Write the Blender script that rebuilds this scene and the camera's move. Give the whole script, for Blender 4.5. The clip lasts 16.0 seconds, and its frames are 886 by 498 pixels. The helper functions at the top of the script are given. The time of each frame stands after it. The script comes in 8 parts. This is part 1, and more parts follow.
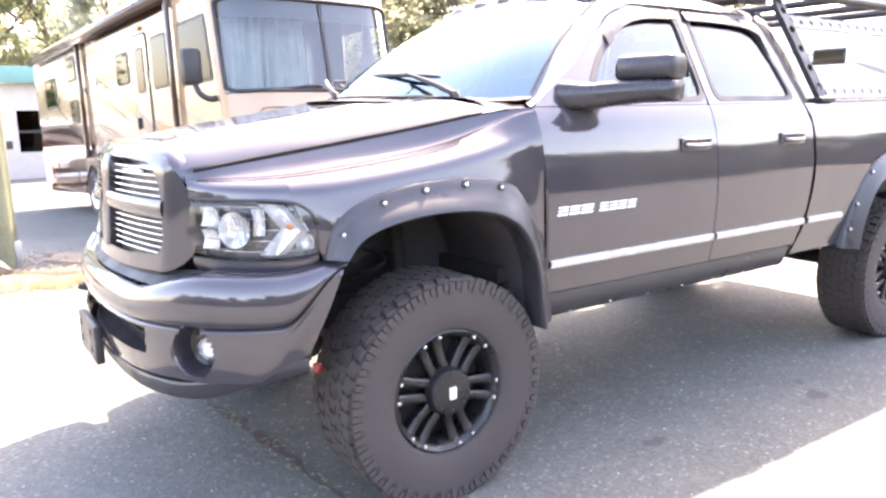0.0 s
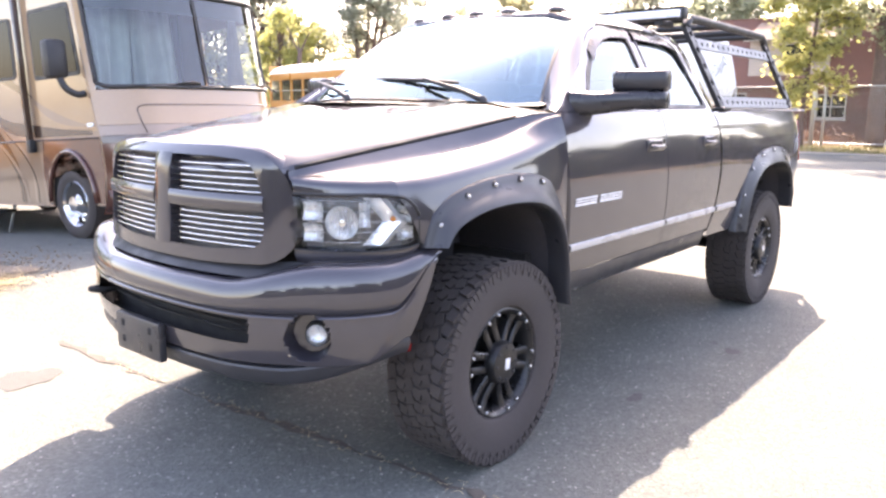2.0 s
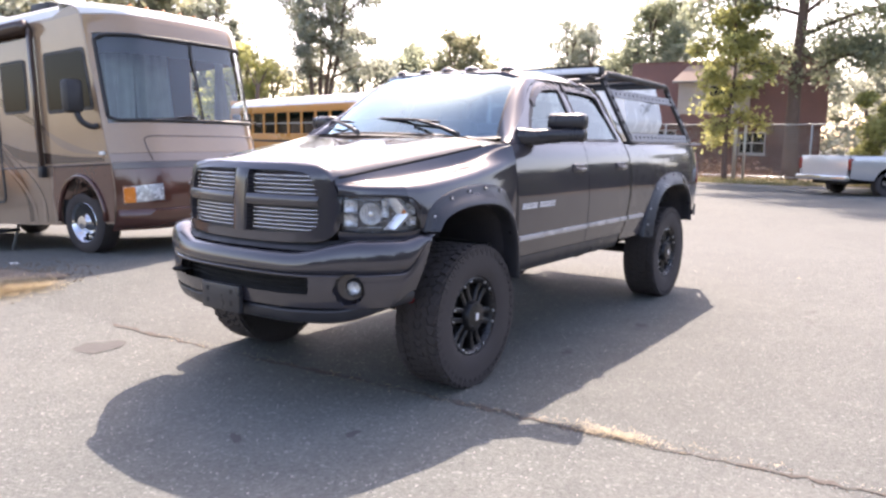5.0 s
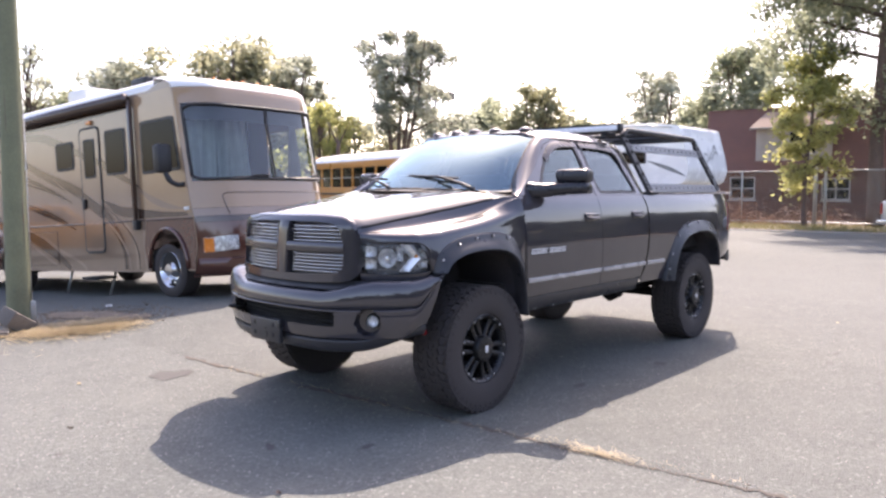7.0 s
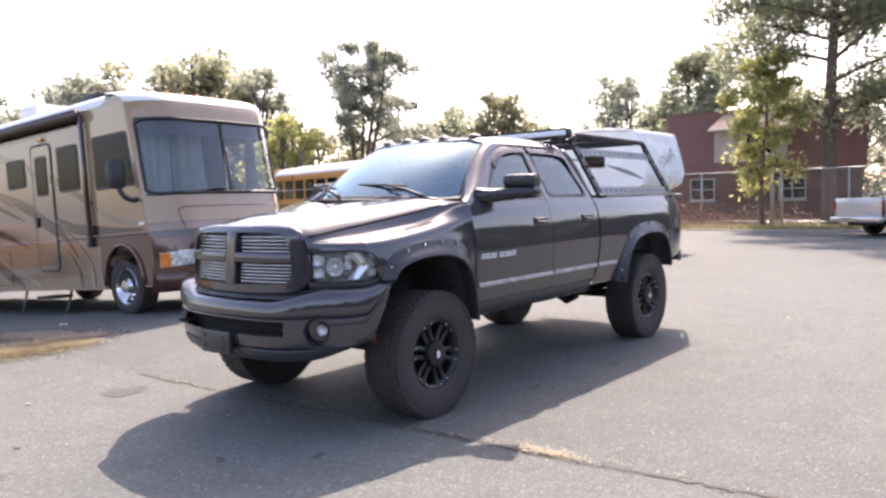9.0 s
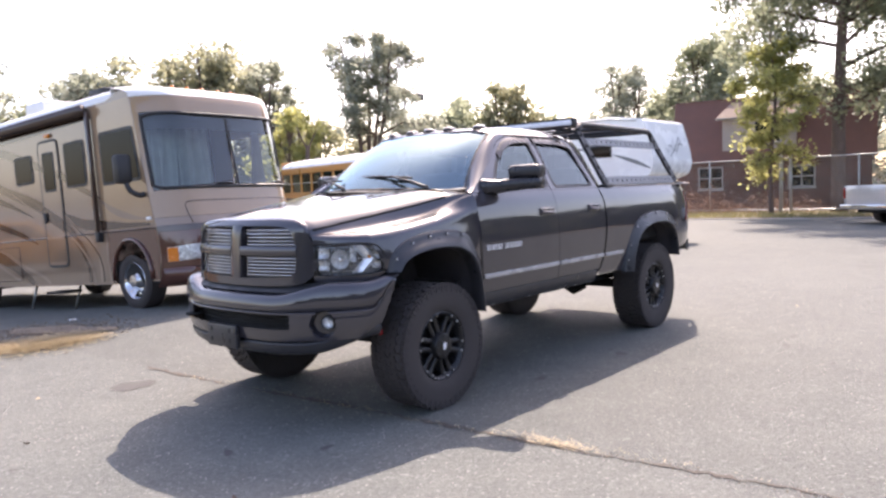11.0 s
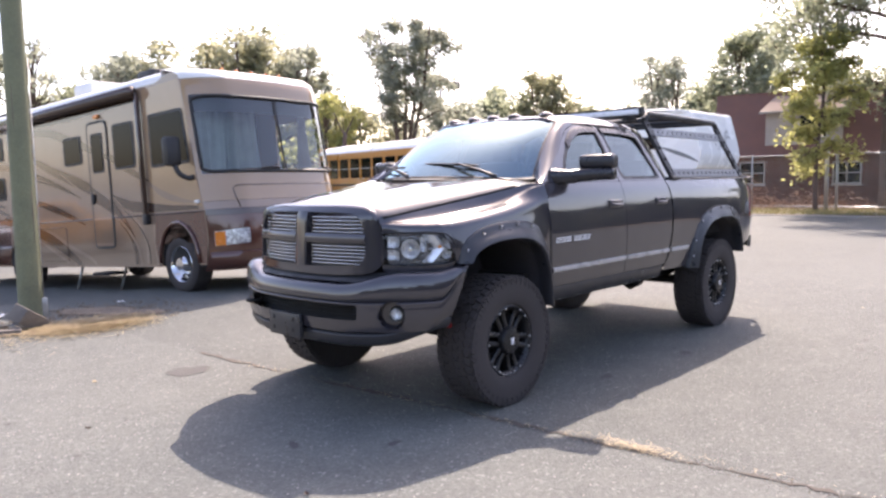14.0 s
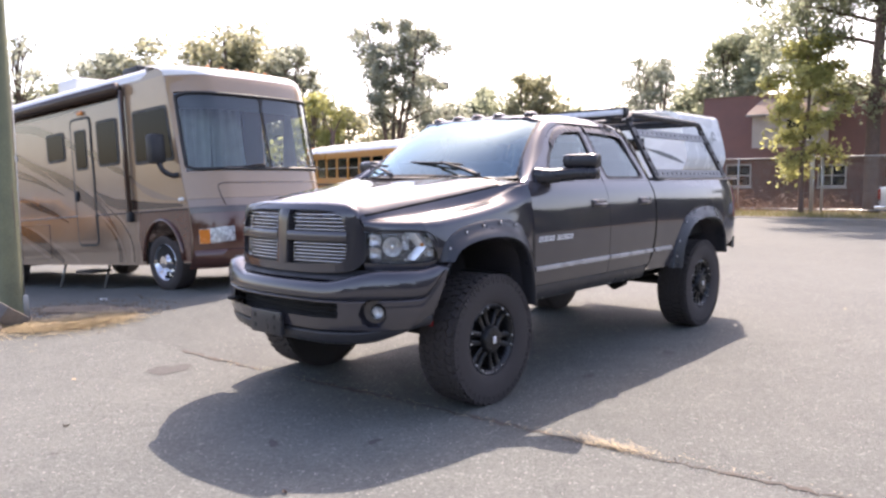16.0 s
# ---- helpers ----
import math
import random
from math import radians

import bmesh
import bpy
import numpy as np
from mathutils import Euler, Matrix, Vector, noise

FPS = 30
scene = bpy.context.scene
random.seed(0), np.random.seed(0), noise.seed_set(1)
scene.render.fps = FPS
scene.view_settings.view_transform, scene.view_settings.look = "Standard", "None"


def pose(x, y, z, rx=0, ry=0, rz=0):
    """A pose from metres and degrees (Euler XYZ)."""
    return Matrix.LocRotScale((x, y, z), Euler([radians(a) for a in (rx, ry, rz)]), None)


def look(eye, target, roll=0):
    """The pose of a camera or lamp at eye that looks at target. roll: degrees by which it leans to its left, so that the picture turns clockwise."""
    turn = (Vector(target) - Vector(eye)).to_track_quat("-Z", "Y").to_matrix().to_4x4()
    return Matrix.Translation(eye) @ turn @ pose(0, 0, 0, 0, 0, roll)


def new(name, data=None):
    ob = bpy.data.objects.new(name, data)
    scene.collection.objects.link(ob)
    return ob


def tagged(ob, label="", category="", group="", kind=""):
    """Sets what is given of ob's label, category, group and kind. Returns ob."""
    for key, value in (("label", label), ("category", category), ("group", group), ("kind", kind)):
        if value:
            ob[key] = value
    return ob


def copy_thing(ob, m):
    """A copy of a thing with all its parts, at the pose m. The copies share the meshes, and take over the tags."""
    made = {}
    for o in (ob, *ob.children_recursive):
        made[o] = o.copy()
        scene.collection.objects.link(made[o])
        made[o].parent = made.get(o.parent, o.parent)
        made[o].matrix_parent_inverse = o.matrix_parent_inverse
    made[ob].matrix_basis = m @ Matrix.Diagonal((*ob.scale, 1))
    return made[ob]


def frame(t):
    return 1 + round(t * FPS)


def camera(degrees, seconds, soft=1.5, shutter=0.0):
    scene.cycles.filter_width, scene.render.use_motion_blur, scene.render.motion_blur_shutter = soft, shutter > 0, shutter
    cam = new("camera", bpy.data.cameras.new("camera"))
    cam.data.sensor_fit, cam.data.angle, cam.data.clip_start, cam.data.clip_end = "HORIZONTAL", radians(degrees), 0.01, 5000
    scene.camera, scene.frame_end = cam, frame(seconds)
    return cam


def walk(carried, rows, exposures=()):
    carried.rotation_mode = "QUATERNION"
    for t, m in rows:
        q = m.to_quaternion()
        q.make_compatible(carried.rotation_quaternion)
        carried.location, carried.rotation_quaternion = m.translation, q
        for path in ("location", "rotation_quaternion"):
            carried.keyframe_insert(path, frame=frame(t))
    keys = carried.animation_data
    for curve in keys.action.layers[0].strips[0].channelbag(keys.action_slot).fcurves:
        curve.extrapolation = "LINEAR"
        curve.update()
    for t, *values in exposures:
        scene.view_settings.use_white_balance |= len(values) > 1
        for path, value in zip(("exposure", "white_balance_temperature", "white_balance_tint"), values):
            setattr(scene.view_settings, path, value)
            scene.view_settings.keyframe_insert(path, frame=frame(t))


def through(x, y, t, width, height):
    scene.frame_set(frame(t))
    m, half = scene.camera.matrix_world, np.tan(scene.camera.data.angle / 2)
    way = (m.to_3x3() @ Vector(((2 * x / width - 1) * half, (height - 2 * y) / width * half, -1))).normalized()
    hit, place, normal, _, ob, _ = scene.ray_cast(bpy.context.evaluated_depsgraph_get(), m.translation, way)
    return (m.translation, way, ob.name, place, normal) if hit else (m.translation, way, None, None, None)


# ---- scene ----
cam = camera(61.3, 16.0, 2.6)
PATH = [
    (0, (-1.548, -3.239, 1.523), (-0.434, -1.621, 1.149), -0.8),
    (0.5, (-1.868, -3.218, 1.534), (-0.582, -1.728, 1.175), 0.6),
    (1, (-2.171, -3.122, 1.516), (-0.88, -1.688, 0.989), 2.6),
    (1.5, (-2.368, -2.937, 1.545), (-1.122, -1.422, 1.152), -2.3),
    (2, (-2.545, -2.783, 1.54), (-1.033, -1.528, 1.165), 0.3),
    (2.5, (-2.787, -2.718, 1.565), (-1.191, -1.551, 1.263), -0.8),
    (3, (-3.055, -2.846, 1.539), (-1.433, -1.72, 1.219), -2.5),
    (3.5, (-3.287, -2.966, 1.548), (-1.618, -1.89, 1.311), -2.3),
    (3.7, (-3.405, -3.028, 1.555), (-1.748, -1.951, 1.248), -0.4),
    (5.8, (-3.955, -3.822, 1.508), (-2.357, -2.657, 1.213), 0.7),
    (6, (-4.0, -3.908, 1.507), (-2.388, -2.776, 1.163), 2.2),
    (6.5, (-4.061, -4.086, 1.539), (-2.497, -2.864, 1.292), 1.2),
    (7, (-4.046, -4.273, 1.555), (-2.565, -2.938, 1.4), -0.1),
    (7.5, (-4.009, -4.36, 1.542), (-2.497, -3.059, 1.39), -1.0),
    (8, (-3.994, -4.396, 1.545), (-2.485, -3.09, 1.404), -1.3),
    (8.5, (-3.989, -4.406, 1.541), (-2.455, -3.129, 1.411), -1.5),
    (11, (-3.963, -4.419, 1.538), (-2.443, -3.129, 1.384), -2.2),
    (11.5, (-3.978, -4.377, 1.531), (-2.477, -3.069, 1.339), -1.6),
    (12, (-3.999, -4.286, 1.558), (-2.482, -2.997, 1.365), 0.3),
    (12.5, (-4.019, -4.206, 1.559), (-2.528, -2.89, 1.35), -0.7),
    (13, (-4.013, -4.122, 1.548), (-2.51, -2.811, 1.395), -1.0),
    (13.5, (-4.029, -4.09, 1.542), (-2.585, -2.72, 1.351), -0.8),
    (14, (-4.012, -4.082, 1.542), (-2.543, -2.737, 1.361), -1.0),
    (14.5, (-3.98, -4.083, 1.549), (-2.476, -2.774, 1.394), -1.5),
    (15, (-3.985, -4.084, 1.54), (-2.485, -2.769, 1.392), -0.1),
    (15.5, (-3.981, -4.102, 1.542), (-2.483, -2.785, 1.388), -0.6),
    (16, (-3.978, -4.107, 1.526), (-2.488, -2.784, 1.346), -0.6),
]
EXPOSURES = [(t, e, k, 26) for t, e, k in ((0.0, 3.72, 8150), (0.5, 3.48, 8150), (1.0, 3.25, 8100), (1.5, 3.11, 8000), (2.0, 3.03, 8000), (2.5, 2.80, 7900), (3.0, 2.50, 7800), (3.5, 2.36, 7700), (6.0, 1.84, 7250), (8.5, 1.78, 7250), (16.0, 1.75, 7250))]
walk(cam, [(t, look(eye, target, roll)) for t, eye, target, roll in PATH], EXPOSURES)

# ---- light ----
SUN = Vector((0.80, 0.395, 1.0)).normalized()
sun_data = bpy.data.lights.new("sun", "SUN")
sun_data.energy, sun_data.angle, sun_data.color = 2.55, radians(0.6), (1.0, 0.972, 0.875)
sun = new("sun", sun_data)
sun.matrix_basis = look(SUN * 50, (0, 0, 0))
world = bpy.data.worlds.new("sky")
world.use_nodes = True
scene.world = world
wn = world.node_tree
sky = wn.nodes.new("ShaderNodeTexSky")
sky.sky_type, sky.sun_disc = "NISHITA", False
sky.sun_elevation = math.asin(SUN.z)
sky.sun_rotation = math.atan2(SUN.x, SUN.y)
sky.air_density, sky.dust_density, sky.ozone_density = 1.0, 2.0, 1.0
wn.links.new(sky.outputs[0], wn.nodes["Background"].inputs[0])
wn.nodes["Background"].inputs[1].default_value = 0.15

# ---- materials ----
def mat_base(name):
    m = bpy.data.materials.new(name)
    m.use_nodes = True
    nt = m.node_tree
    return m, nt, nt.nodes["Principled BSDF"]


def texco(nt, scale=(1, 1, 1), kind="Object"):
    tc, mp = nt.nodes.new("ShaderNodeTexCoord"), nt.nodes.new("ShaderNodeMapping")
    mp.inputs["Scale"].default_value = scale
    nt.links.new(tc.outputs[kind], mp.inputs[0])
    return mp.outputs[0]


def noise_tex(nt, vec, scale, detail=4.0, rough=0.55):
    n = nt.nodes.new("ShaderNodeTexNoise")
    n.inputs["Scale"].default_value, n.inputs["Detail"].default_value, n.inputs["Roughness"].default_value = scale, detail, rough
    nt.links.new(vec, n.inputs["Vector"])
    return n.outputs["Fac"]


def ramp(nt, fac, stops):
    r = nt.nodes.new("ShaderNodeValToRGB")
    while len(r.color_ramp.elements) < len(stops):
        r.color_ramp.elements.new(0.5)
    for e, (p, c) in zip(r.color_ramp.elements, stops):
        e.position, e.color = p, (c, c, c, 1) if isinstance(c, (int, float)) else (*c, 1)
    nt.links.new(fac, r.inputs[0])
    return r.outputs[0]


def mixc(nt, fac, a, b, blend="MIX"):
    n = nt.nodes.new("ShaderNodeMix")
    n.data_type, n.blend_type = "RGBA", blend
    for sock, v in ((n.inputs[0], fac), (n.inputs[6], a), (n.inputs[7], b)):
        if isinstance(v, bpy.types.NodeSocket):
            nt.links.new(v, sock)
        elif isinstance(v, (int, float)):
            sock.default_value = v if sock == n.inputs[0] else (v, v, v, 1)
        else:
            sock.default_value = (*v, 1)
    return n.outputs[2]


def bump(nt, bsdf, height, strength=0.3, dist=0.01):
    b = nt.nodes.new("ShaderNodeBump")
    b.inputs["Strength"].default_value, b.inputs["Distance"].default_value = strength, dist
    nt.links.new(height, b.inputs["Height"])
    nt.links.new(b.outputs[0], bsdf.inputs["Normal"])


def surface(name, color, rough=0.6, metal=0.0, vary=0.25, scale=6.0, fine=60.0, bumps=0.15, dist=0.004, coat=0.0, rvary=0.15, spec=0.5):
    """A plain surface with variation at two scales in colour, gloss and relief."""
    m, nt, b = mat_base(name)
    v = texco(nt)
    n1, n2 = noise_tex(nt, v, scale), noise_tex(nt, v, fine, 3)
    dark = [c * (1 - vary) for c in color]
    light = [min(1, c * (1 + vary)) for c in color]
    c1 = ramp(nt, n1, [(0.3, dark), (0.7, light)])
    c2 = mixc(nt, 0.35, c1, ramp(nt, n2, [(0.3, dark), (0.7, light)]))
    nt.links.new(c2, b.inputs["Base Color"])
    nt.links.new(ramp(nt, n1, [(0.3, max(0.02, rough - rvary)), (0.7, min(1, rough + rvary))]), b.inputs["Roughness"])
    b.inputs["Metallic"].default_value = metal
    b.inputs["Coat Weight"].default_value = coat
    b.inputs["Coat Roughness"].default_value = 0.04
    b.inputs["Specular IOR Level"].default_value = spec
    if bumps:
        bump(nt, b, n2, bumps, dist)
    return m


def car_paint(name, color, metal=0.55, rough=0.32, dust=(0.32, 0.29, 0.26)):
    m, nt, b = mat_base(name)
    v = texco(nt)
    flake = noise_tex(nt, v, 900, 1)
    soil = noise_tex(nt, v, 3.5, 6, 0.65)
    c = mixc(nt, ramp(nt, flake, [(0.35, 0.0), (0.7, 0.25)]), color, [min(1, x * 1.7) for x in color])
    c = mixc(nt, ramp(nt, soil, [(0.45, 0.0), (0.85, 0.10)]), c, dust)
    nt.links.new(c, b.inputs["Base Color"])
    b.inputs["Metallic"].default_value, b.inputs["Roughness"].default_value = metal, rough
    b.inputs["Coat Weight"].default_value = 1.0
    b.inputs["Coat IOR"].default_value = 1.72
    b.inputs["Specular IOR Level"].default_value = 0.05
    nt.links.new(ramp(nt, soil, [(0.35, 0.035), (0.8, 0.09)]), b.inputs["Coat Roughness"])
    orange = noise_tex(nt, v, 220, 1)
    bump(nt, b, orange, 0.012, 0.002)
    return m


def glass_mat(name, tint, gloss=0.02, through=0.8, ior=1.62, mirror=(0.95, 0.97, 1.0)):
    """A thin pane: tinted see-through with a mirror share that grows at grazing angles."""
    m = bpy.data.materials.new(name)
    m.use_nodes = True
    nt = m.node_tree
    nt.nodes.remove(nt.nodes["Principled BSDF"])
    out = nt.nodes["Material Output"]
    tr, gl, mx, fr = (nt.nodes.new("ShaderNode" + k) for k in ("BsdfTransparent", "BsdfGlossy", "MixShader", "Fresnel"))
    tr.inputs[0].default_value = (*[c * through for c in tint], 1)
    v = texco(nt)
    nt.links.new(ramp(nt, noise_tex(nt, v, 2.5), [(0.3, gloss), (0.75, gloss + 0.04)]), gl.inputs["Roughness"])
    gl.inputs[0].default_value = (*mirror, 1)
    fr.inputs[0].default_value = ior
    nt.links.new(fr.outputs[0], mx.inputs[0])
    nt.links.new(tr.outputs[0], mx.inputs[1])
    nt.links.new(gl.outputs[0], mx.inputs[2])
    nt.links.new(mx.outputs[0], out.inputs[0])
    return m


def asphalt_mat():
    m, nt, b = mat_base("asphalt")
    v = texco(nt)
    big, mid = noise_tex(nt, v, 0.35, 5, 0.6), noise_tex(nt, v, 3.0, 5, 0.65)
    vor = nt.nodes.new("ShaderNodeTexVoronoi")
    vor.inputs["Scale"].default_value = 72
    nt.links.new(v, vor.inputs["Vector"])
    stone = nt.nodes.new("ShaderNodeSeparateColor")
    nt.links.new(vor.outputs["Color"], stone.inputs[0])
    grit = noise_tex(nt, v, 240, 2)
    c = ramp(nt, stone.outputs[0], [(0.0, (0.066, 0.067, 0.065)), (0.5, (0.122, 0.123, 0.115)), (0.86, (0.165, 0.167, 0.155)), (0.955, (0.19, 0.19, 0.178)), (1.0, (0.40, 0.395, 0.37))])
    c = mixc(nt, 0.4, c, ramp(nt, big, [(0.3, (0.10, 0.101, 0.096)), (0.7, (0.172, 0.171, 0.158))]))
    c = mixc(nt, 0.25, c, ramp(nt, mid, [(0.3, (0.10, 0.098, 0.096)), (0.7, (0.21, 0.2, 0.188))]))
    # the lot is laid in two slabs that meet along the long crack; the newer one is darker
    sep, edge = nt.nodes.new("ShaderNodeSeparateXYZ"), nt.nodes.new("ShaderNodeMath")
    nt.links.new(v, sep.inputs[0])
    edge.operation = "MULTIPLY_ADD"
    edge.inputs[1].default_value = 0.05
    nt.links.new(sep.outputs[1], edge.inputs[0])
    nt.links.new(sep.outputs[0], edge.inputs[2])
    side = nt.nodes.new("ShaderNodeMapRange")
    side.inputs[1].default_value, side.inputs[2].default_value = -0.42, -0.36
    side.inputs[3].default_value, side.inputs[4].default_value = 0.94, 0.83
    nt.links.new(edge.outputs[0], side.inputs[0])
    c = mixc(nt, 1.0, c, side.outputs[0], "MULTIPLY")
    c = mixc(nt, 1.0, c, (0.94, 1.0, 0.98), "MULTIPLY")
    stain = ramp(nt, noise_tex(nt, v, 0.9, 3, 0.5), [(0.66, 0.0), (0.74, 0.3)])
    c = mixc(nt, stain, c, (0.09, 0.086, 0.083))
    nt.links.new(c, b.inputs["Base Color"])
    b.inputs["Roughness"].default_value = 0.82
    b.inputs["Specular IOR Level"].default_value = 0.35
    h = nt.nodes.new("ShaderNodeMath")
    h.operation = "ADD"
    nt.links.new(vor.outputs["Distance"], h.inputs[0])
    nt.links.new(grit, h.inputs[1])
    bump(nt, b, h.outputs[0], 0.55, 0.006)
    return m


def leaf_mat(name, dark, light, back=0.35):
    m, nt, b = mat_base(name)
    geo = nt.nodes.new("ShaderNodeNewGeometry")
    c = ramp(nt, geo.outputs["Random Per Island"], [(0.0, dark), (0.6, [(a + b_) / 2 for a, b_ in zip(dark, light)]), (1.0, light)])
    v = texco(nt)
    c = mixc(nt, ramp(nt, noise_tex(nt, v, 0.6, 2), [(0.35, 0.0), (0.7, 0.5)]), c, light)
    nt.links.new(c, b.inputs["Base Color"])
    b.inputs["Roughness"].default_value = 0.5
    trn, mx = nt.nodes.new("ShaderNodeBsdfTranslucent"), nt.nodes.new("ShaderNodeMixShader")
    nt.links.new(mixc(nt, 0.5, c, [min(0.8, x * 2.1) for x in light]), trn.inputs[0])
    mx.inputs[0].default_value = back
    nt.links.new(b.outputs[0], mx.inputs[1])
    nt.links.new(trn.outputs[0], mx.inputs[2])
    nt.links.new(mx.outputs[0], nt.nodes["Material Output"].inputs[0])
    return m


def brick_mat(name, c1, c2, mortar):
    m, nt, b = mat_base(name)
    tc, mp = nt.nodes.new("ShaderNodeTexCoord"), nt.nodes.new("ShaderNodeMapping")
    mp.inputs["Rotation"].default_value = (radians(90), 0, radians(90))
    nt.links.new(tc.outputs["Object"], mp.inputs[0])
    br = nt.nodes.new("ShaderNodeTexBrick")
    br.inputs["Color1"].default_value, br.inputs["Color2"].default_value, br.inputs["Mortar"].default_value = (*c1, 1), (*c2, 1), (*mortar, 1)
    br.inputs["Scale"].default_value, br.inputs["Mortar Size"].default_value = 1.0, 0.008
    br.inputs["Brick Width"].default_value, br.inputs["Row Height"].default_value = 0.21, 0.072
    nt.links.new(mp.outputs[0], br.inputs["Vector"])
    v = texco(nt)
    c = mixc(nt, ramp(nt, noise_tex(nt, v, 0.8, 5), [(0.3, 0.0), (0.75, 0.4)]), br.outputs["Color"], [x * 0.6 for x in c1])
    nt.links.new(c, b.inputs["Base Color"])
    b.inputs["Roughness"].default_value = 0.85
    bump(nt, b, br.outputs["Fac"], -0.3, 0.01)
    return m


ASPHALT = asphalt_mat()
PAINT = car_paint("graphite metallic paint", (0.034, 0.031, 0.038), 0.16, 0.42, (0.12, 0.112, 0.108))
FLARE = surface("satin black plastic", (0.030, 0.030, 0.034), 0.38, 0, 0.2, 8, 160, 0.1, 0.002)
MIRRORP = surface("smooth black mirror shell", (0.022, 0.021, 0.025), 0.30, 0, 0.15, 8, 160, 0.04, 0.001)
BLACK = surface("black plastic", (0.018, 0.018, 0.020), 0.5, 0, 0.25, 10, 140, 0.12, 0.002)
DARK = surface("dark underside", (0.012, 0.011, 0.011), 0.8, 0, 0.4, 6, 60, 0.3, 0.004)
LINER = surface("dusty plastic liner", (0.040, 0.036, 0.040), 0.75, 0, 0.25, 5, 60, 0.15, 0.002)
RUBBER = surface("dusty tyre rubber", (0.047, 0.039, 0.037), 0.85, 0, 0.35, 7, 120, 0.25, 0.003)
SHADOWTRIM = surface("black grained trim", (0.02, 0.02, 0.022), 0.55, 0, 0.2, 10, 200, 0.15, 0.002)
RIM = surface("satin black wheel paint", (0.014, 0.014, 0.015), 0.35, 0.2, 0.2, 14, 120, 0.05, 0.001)
CHROME = surface("chrome", (0.64, 0.64, 0.65), 0.10, 1.0, 0.05, 12, 90, 0.0, 0, rvary=0.05)
STEEL = surface("bright bolt steel", (0.5, 0.5, 0.49), 0.28, 1.0, 0.1, 20, 90, 0.0)
STRIPM = surface("pale grey moulding", (0.48, 0.47, 0.47), 0.32, 0.25, 0.08, 6, 90, 0.02, 0.001)
SILVERLETTER = surface("silver lettering", (0.78, 0.78, 0.80), 0.35, 0.2, 0.05, 20, 90, 0.0)
DECAL = surface("dull grey decal", (0.22, 0.225, 0.22), 0.5, 0, 0.15, 8, 60, 0.02, 0.001)
RACKM = surface("black powder coat", (0.022, 0.022, 0.024), 0.5, 0.1, 0.25, 10, 200, 0.15, 0.001)
RACKG = surface("grey painted steel", (0.23, 0.23, 0.235), 0.5, 0.3, 0.15, 10, 150, 0.08, 0.001)
VISOR = surface("smoked visor plastic", (0.022, 0.022, 0.024), 0.25, 0, 0.2, 10, 90, 0.0)
# the truck panes' raised blue-green mirror tints put reflected sky colour into the glass
GLASS_WS = glass_mat("windscreen glass", (0.55, 0.82, 0.92), 0.01, 0.7, 2.9, (0.66, 0.90, 1.0))
GLASS_SIDE = glass_mat("side glass", (0.70, 0.80, 0.79), 0.01, 0.85, 1.85, (0.84, 0.97, 0.97))
GLASS_TINT = glass_mat("privacy glass", (0.42, 0.46, 0.46), 0.01, 0.55, 1.75, (0.84, 0.95, 0.97))
GLASS_LAMP = glass_mat("lamp lens", (0.98, 0.99, 1.0), 0.01, 1.0, 1.38)
GLASS_RV = glass_mat("motorhome windscreen glass", (0.80, 0.90, 0.86), 0.01, 0.8, 1.75)
GLASS_DARK = glass_mat("dark tinted glass", (0.3, 0.24, 0.24), 0.02, 0.03, 1.24)
GLASS_BUS = glass_mat("school bus glass", (0.32, 0.24, 0.20), 0.05, 0.10, 1.10)
REFLECTOR = surface("lamp reflector", (0.90, 0.90, 0.90), 0.14, 0.55, 0.05, 20, 60, 0.2, 0.004)
LAMPGREY = surface("silvered lamp housing", (0.10, 0.10, 0.11), 0.25, 0.6, 0.1, 12, 60, 0.0)
LAMPCELL = surface("dull silvered cell", (0.62, 0.62, 0.62), 0.25, 0.5, 0.1, 20, 60, 0.1, 0.003)
AMBER = surface("amber lens", (0.75, 0.22, 0.03), 0.2, 0, 0.15, 20, 60, 0.1, 0.002, coat=0.6)
REDLENS = surface("red lens", (0.22, 0.012, 0.012), 0.15, 0, 0.15, 20, 60, 0.05, 0.002, coat=0.8)
SMOKE = surface("smoked marker lens", (0.05, 0.042, 0.04), 0.12, 0, 0.2, 20, 60, 0.0, coat=0.8)
SEATM = surface("grey cloth", (0.075, 0.072, 0.07), 0.9, 0, 0.2, 10, 300, 0.3, 0.003)
CREAM = surface("cream gelcoat", (0.275, 0.192, 0.138), 0.16, 0, 0.05, 2.0, 30, 0.02, 0.002, coat=0.7, rvary=0.05)
TAN = surface("tan paint", (0.342, 0.224, 0.134), 0.16, 0, 0.06, 2.0, 30, 0.02, 0.002, coat=0.7, rvary=0.05)
BROWN = surface("dark brown paint", (0.066, 0.040, 0.030), 0.14, 0.1, 0.08, 2.0, 30, 0.02, 0.002, coat=0.8, rvary=0.05)
SKIRT = surface("dark tan paint", (0.225, 0.155, 0.108), 0.15, 0.05, 0.06, 2.0, 30, 0.02, 0.002, coat=0.7, rvary=0.05)
STICKER = surface("yellow green vinyl", (0.55, 0.60, 0.05), 0.5, 0, 0.08, 8, 60, 0.02, 0.001)
MAROON = surface("reddish brown paint", (0.098, 0.038, 0.027), 0.14, 0.1, 0.1, 2.0, 30, 0.02, 0.002, coat=0.8, rvary=0.05)
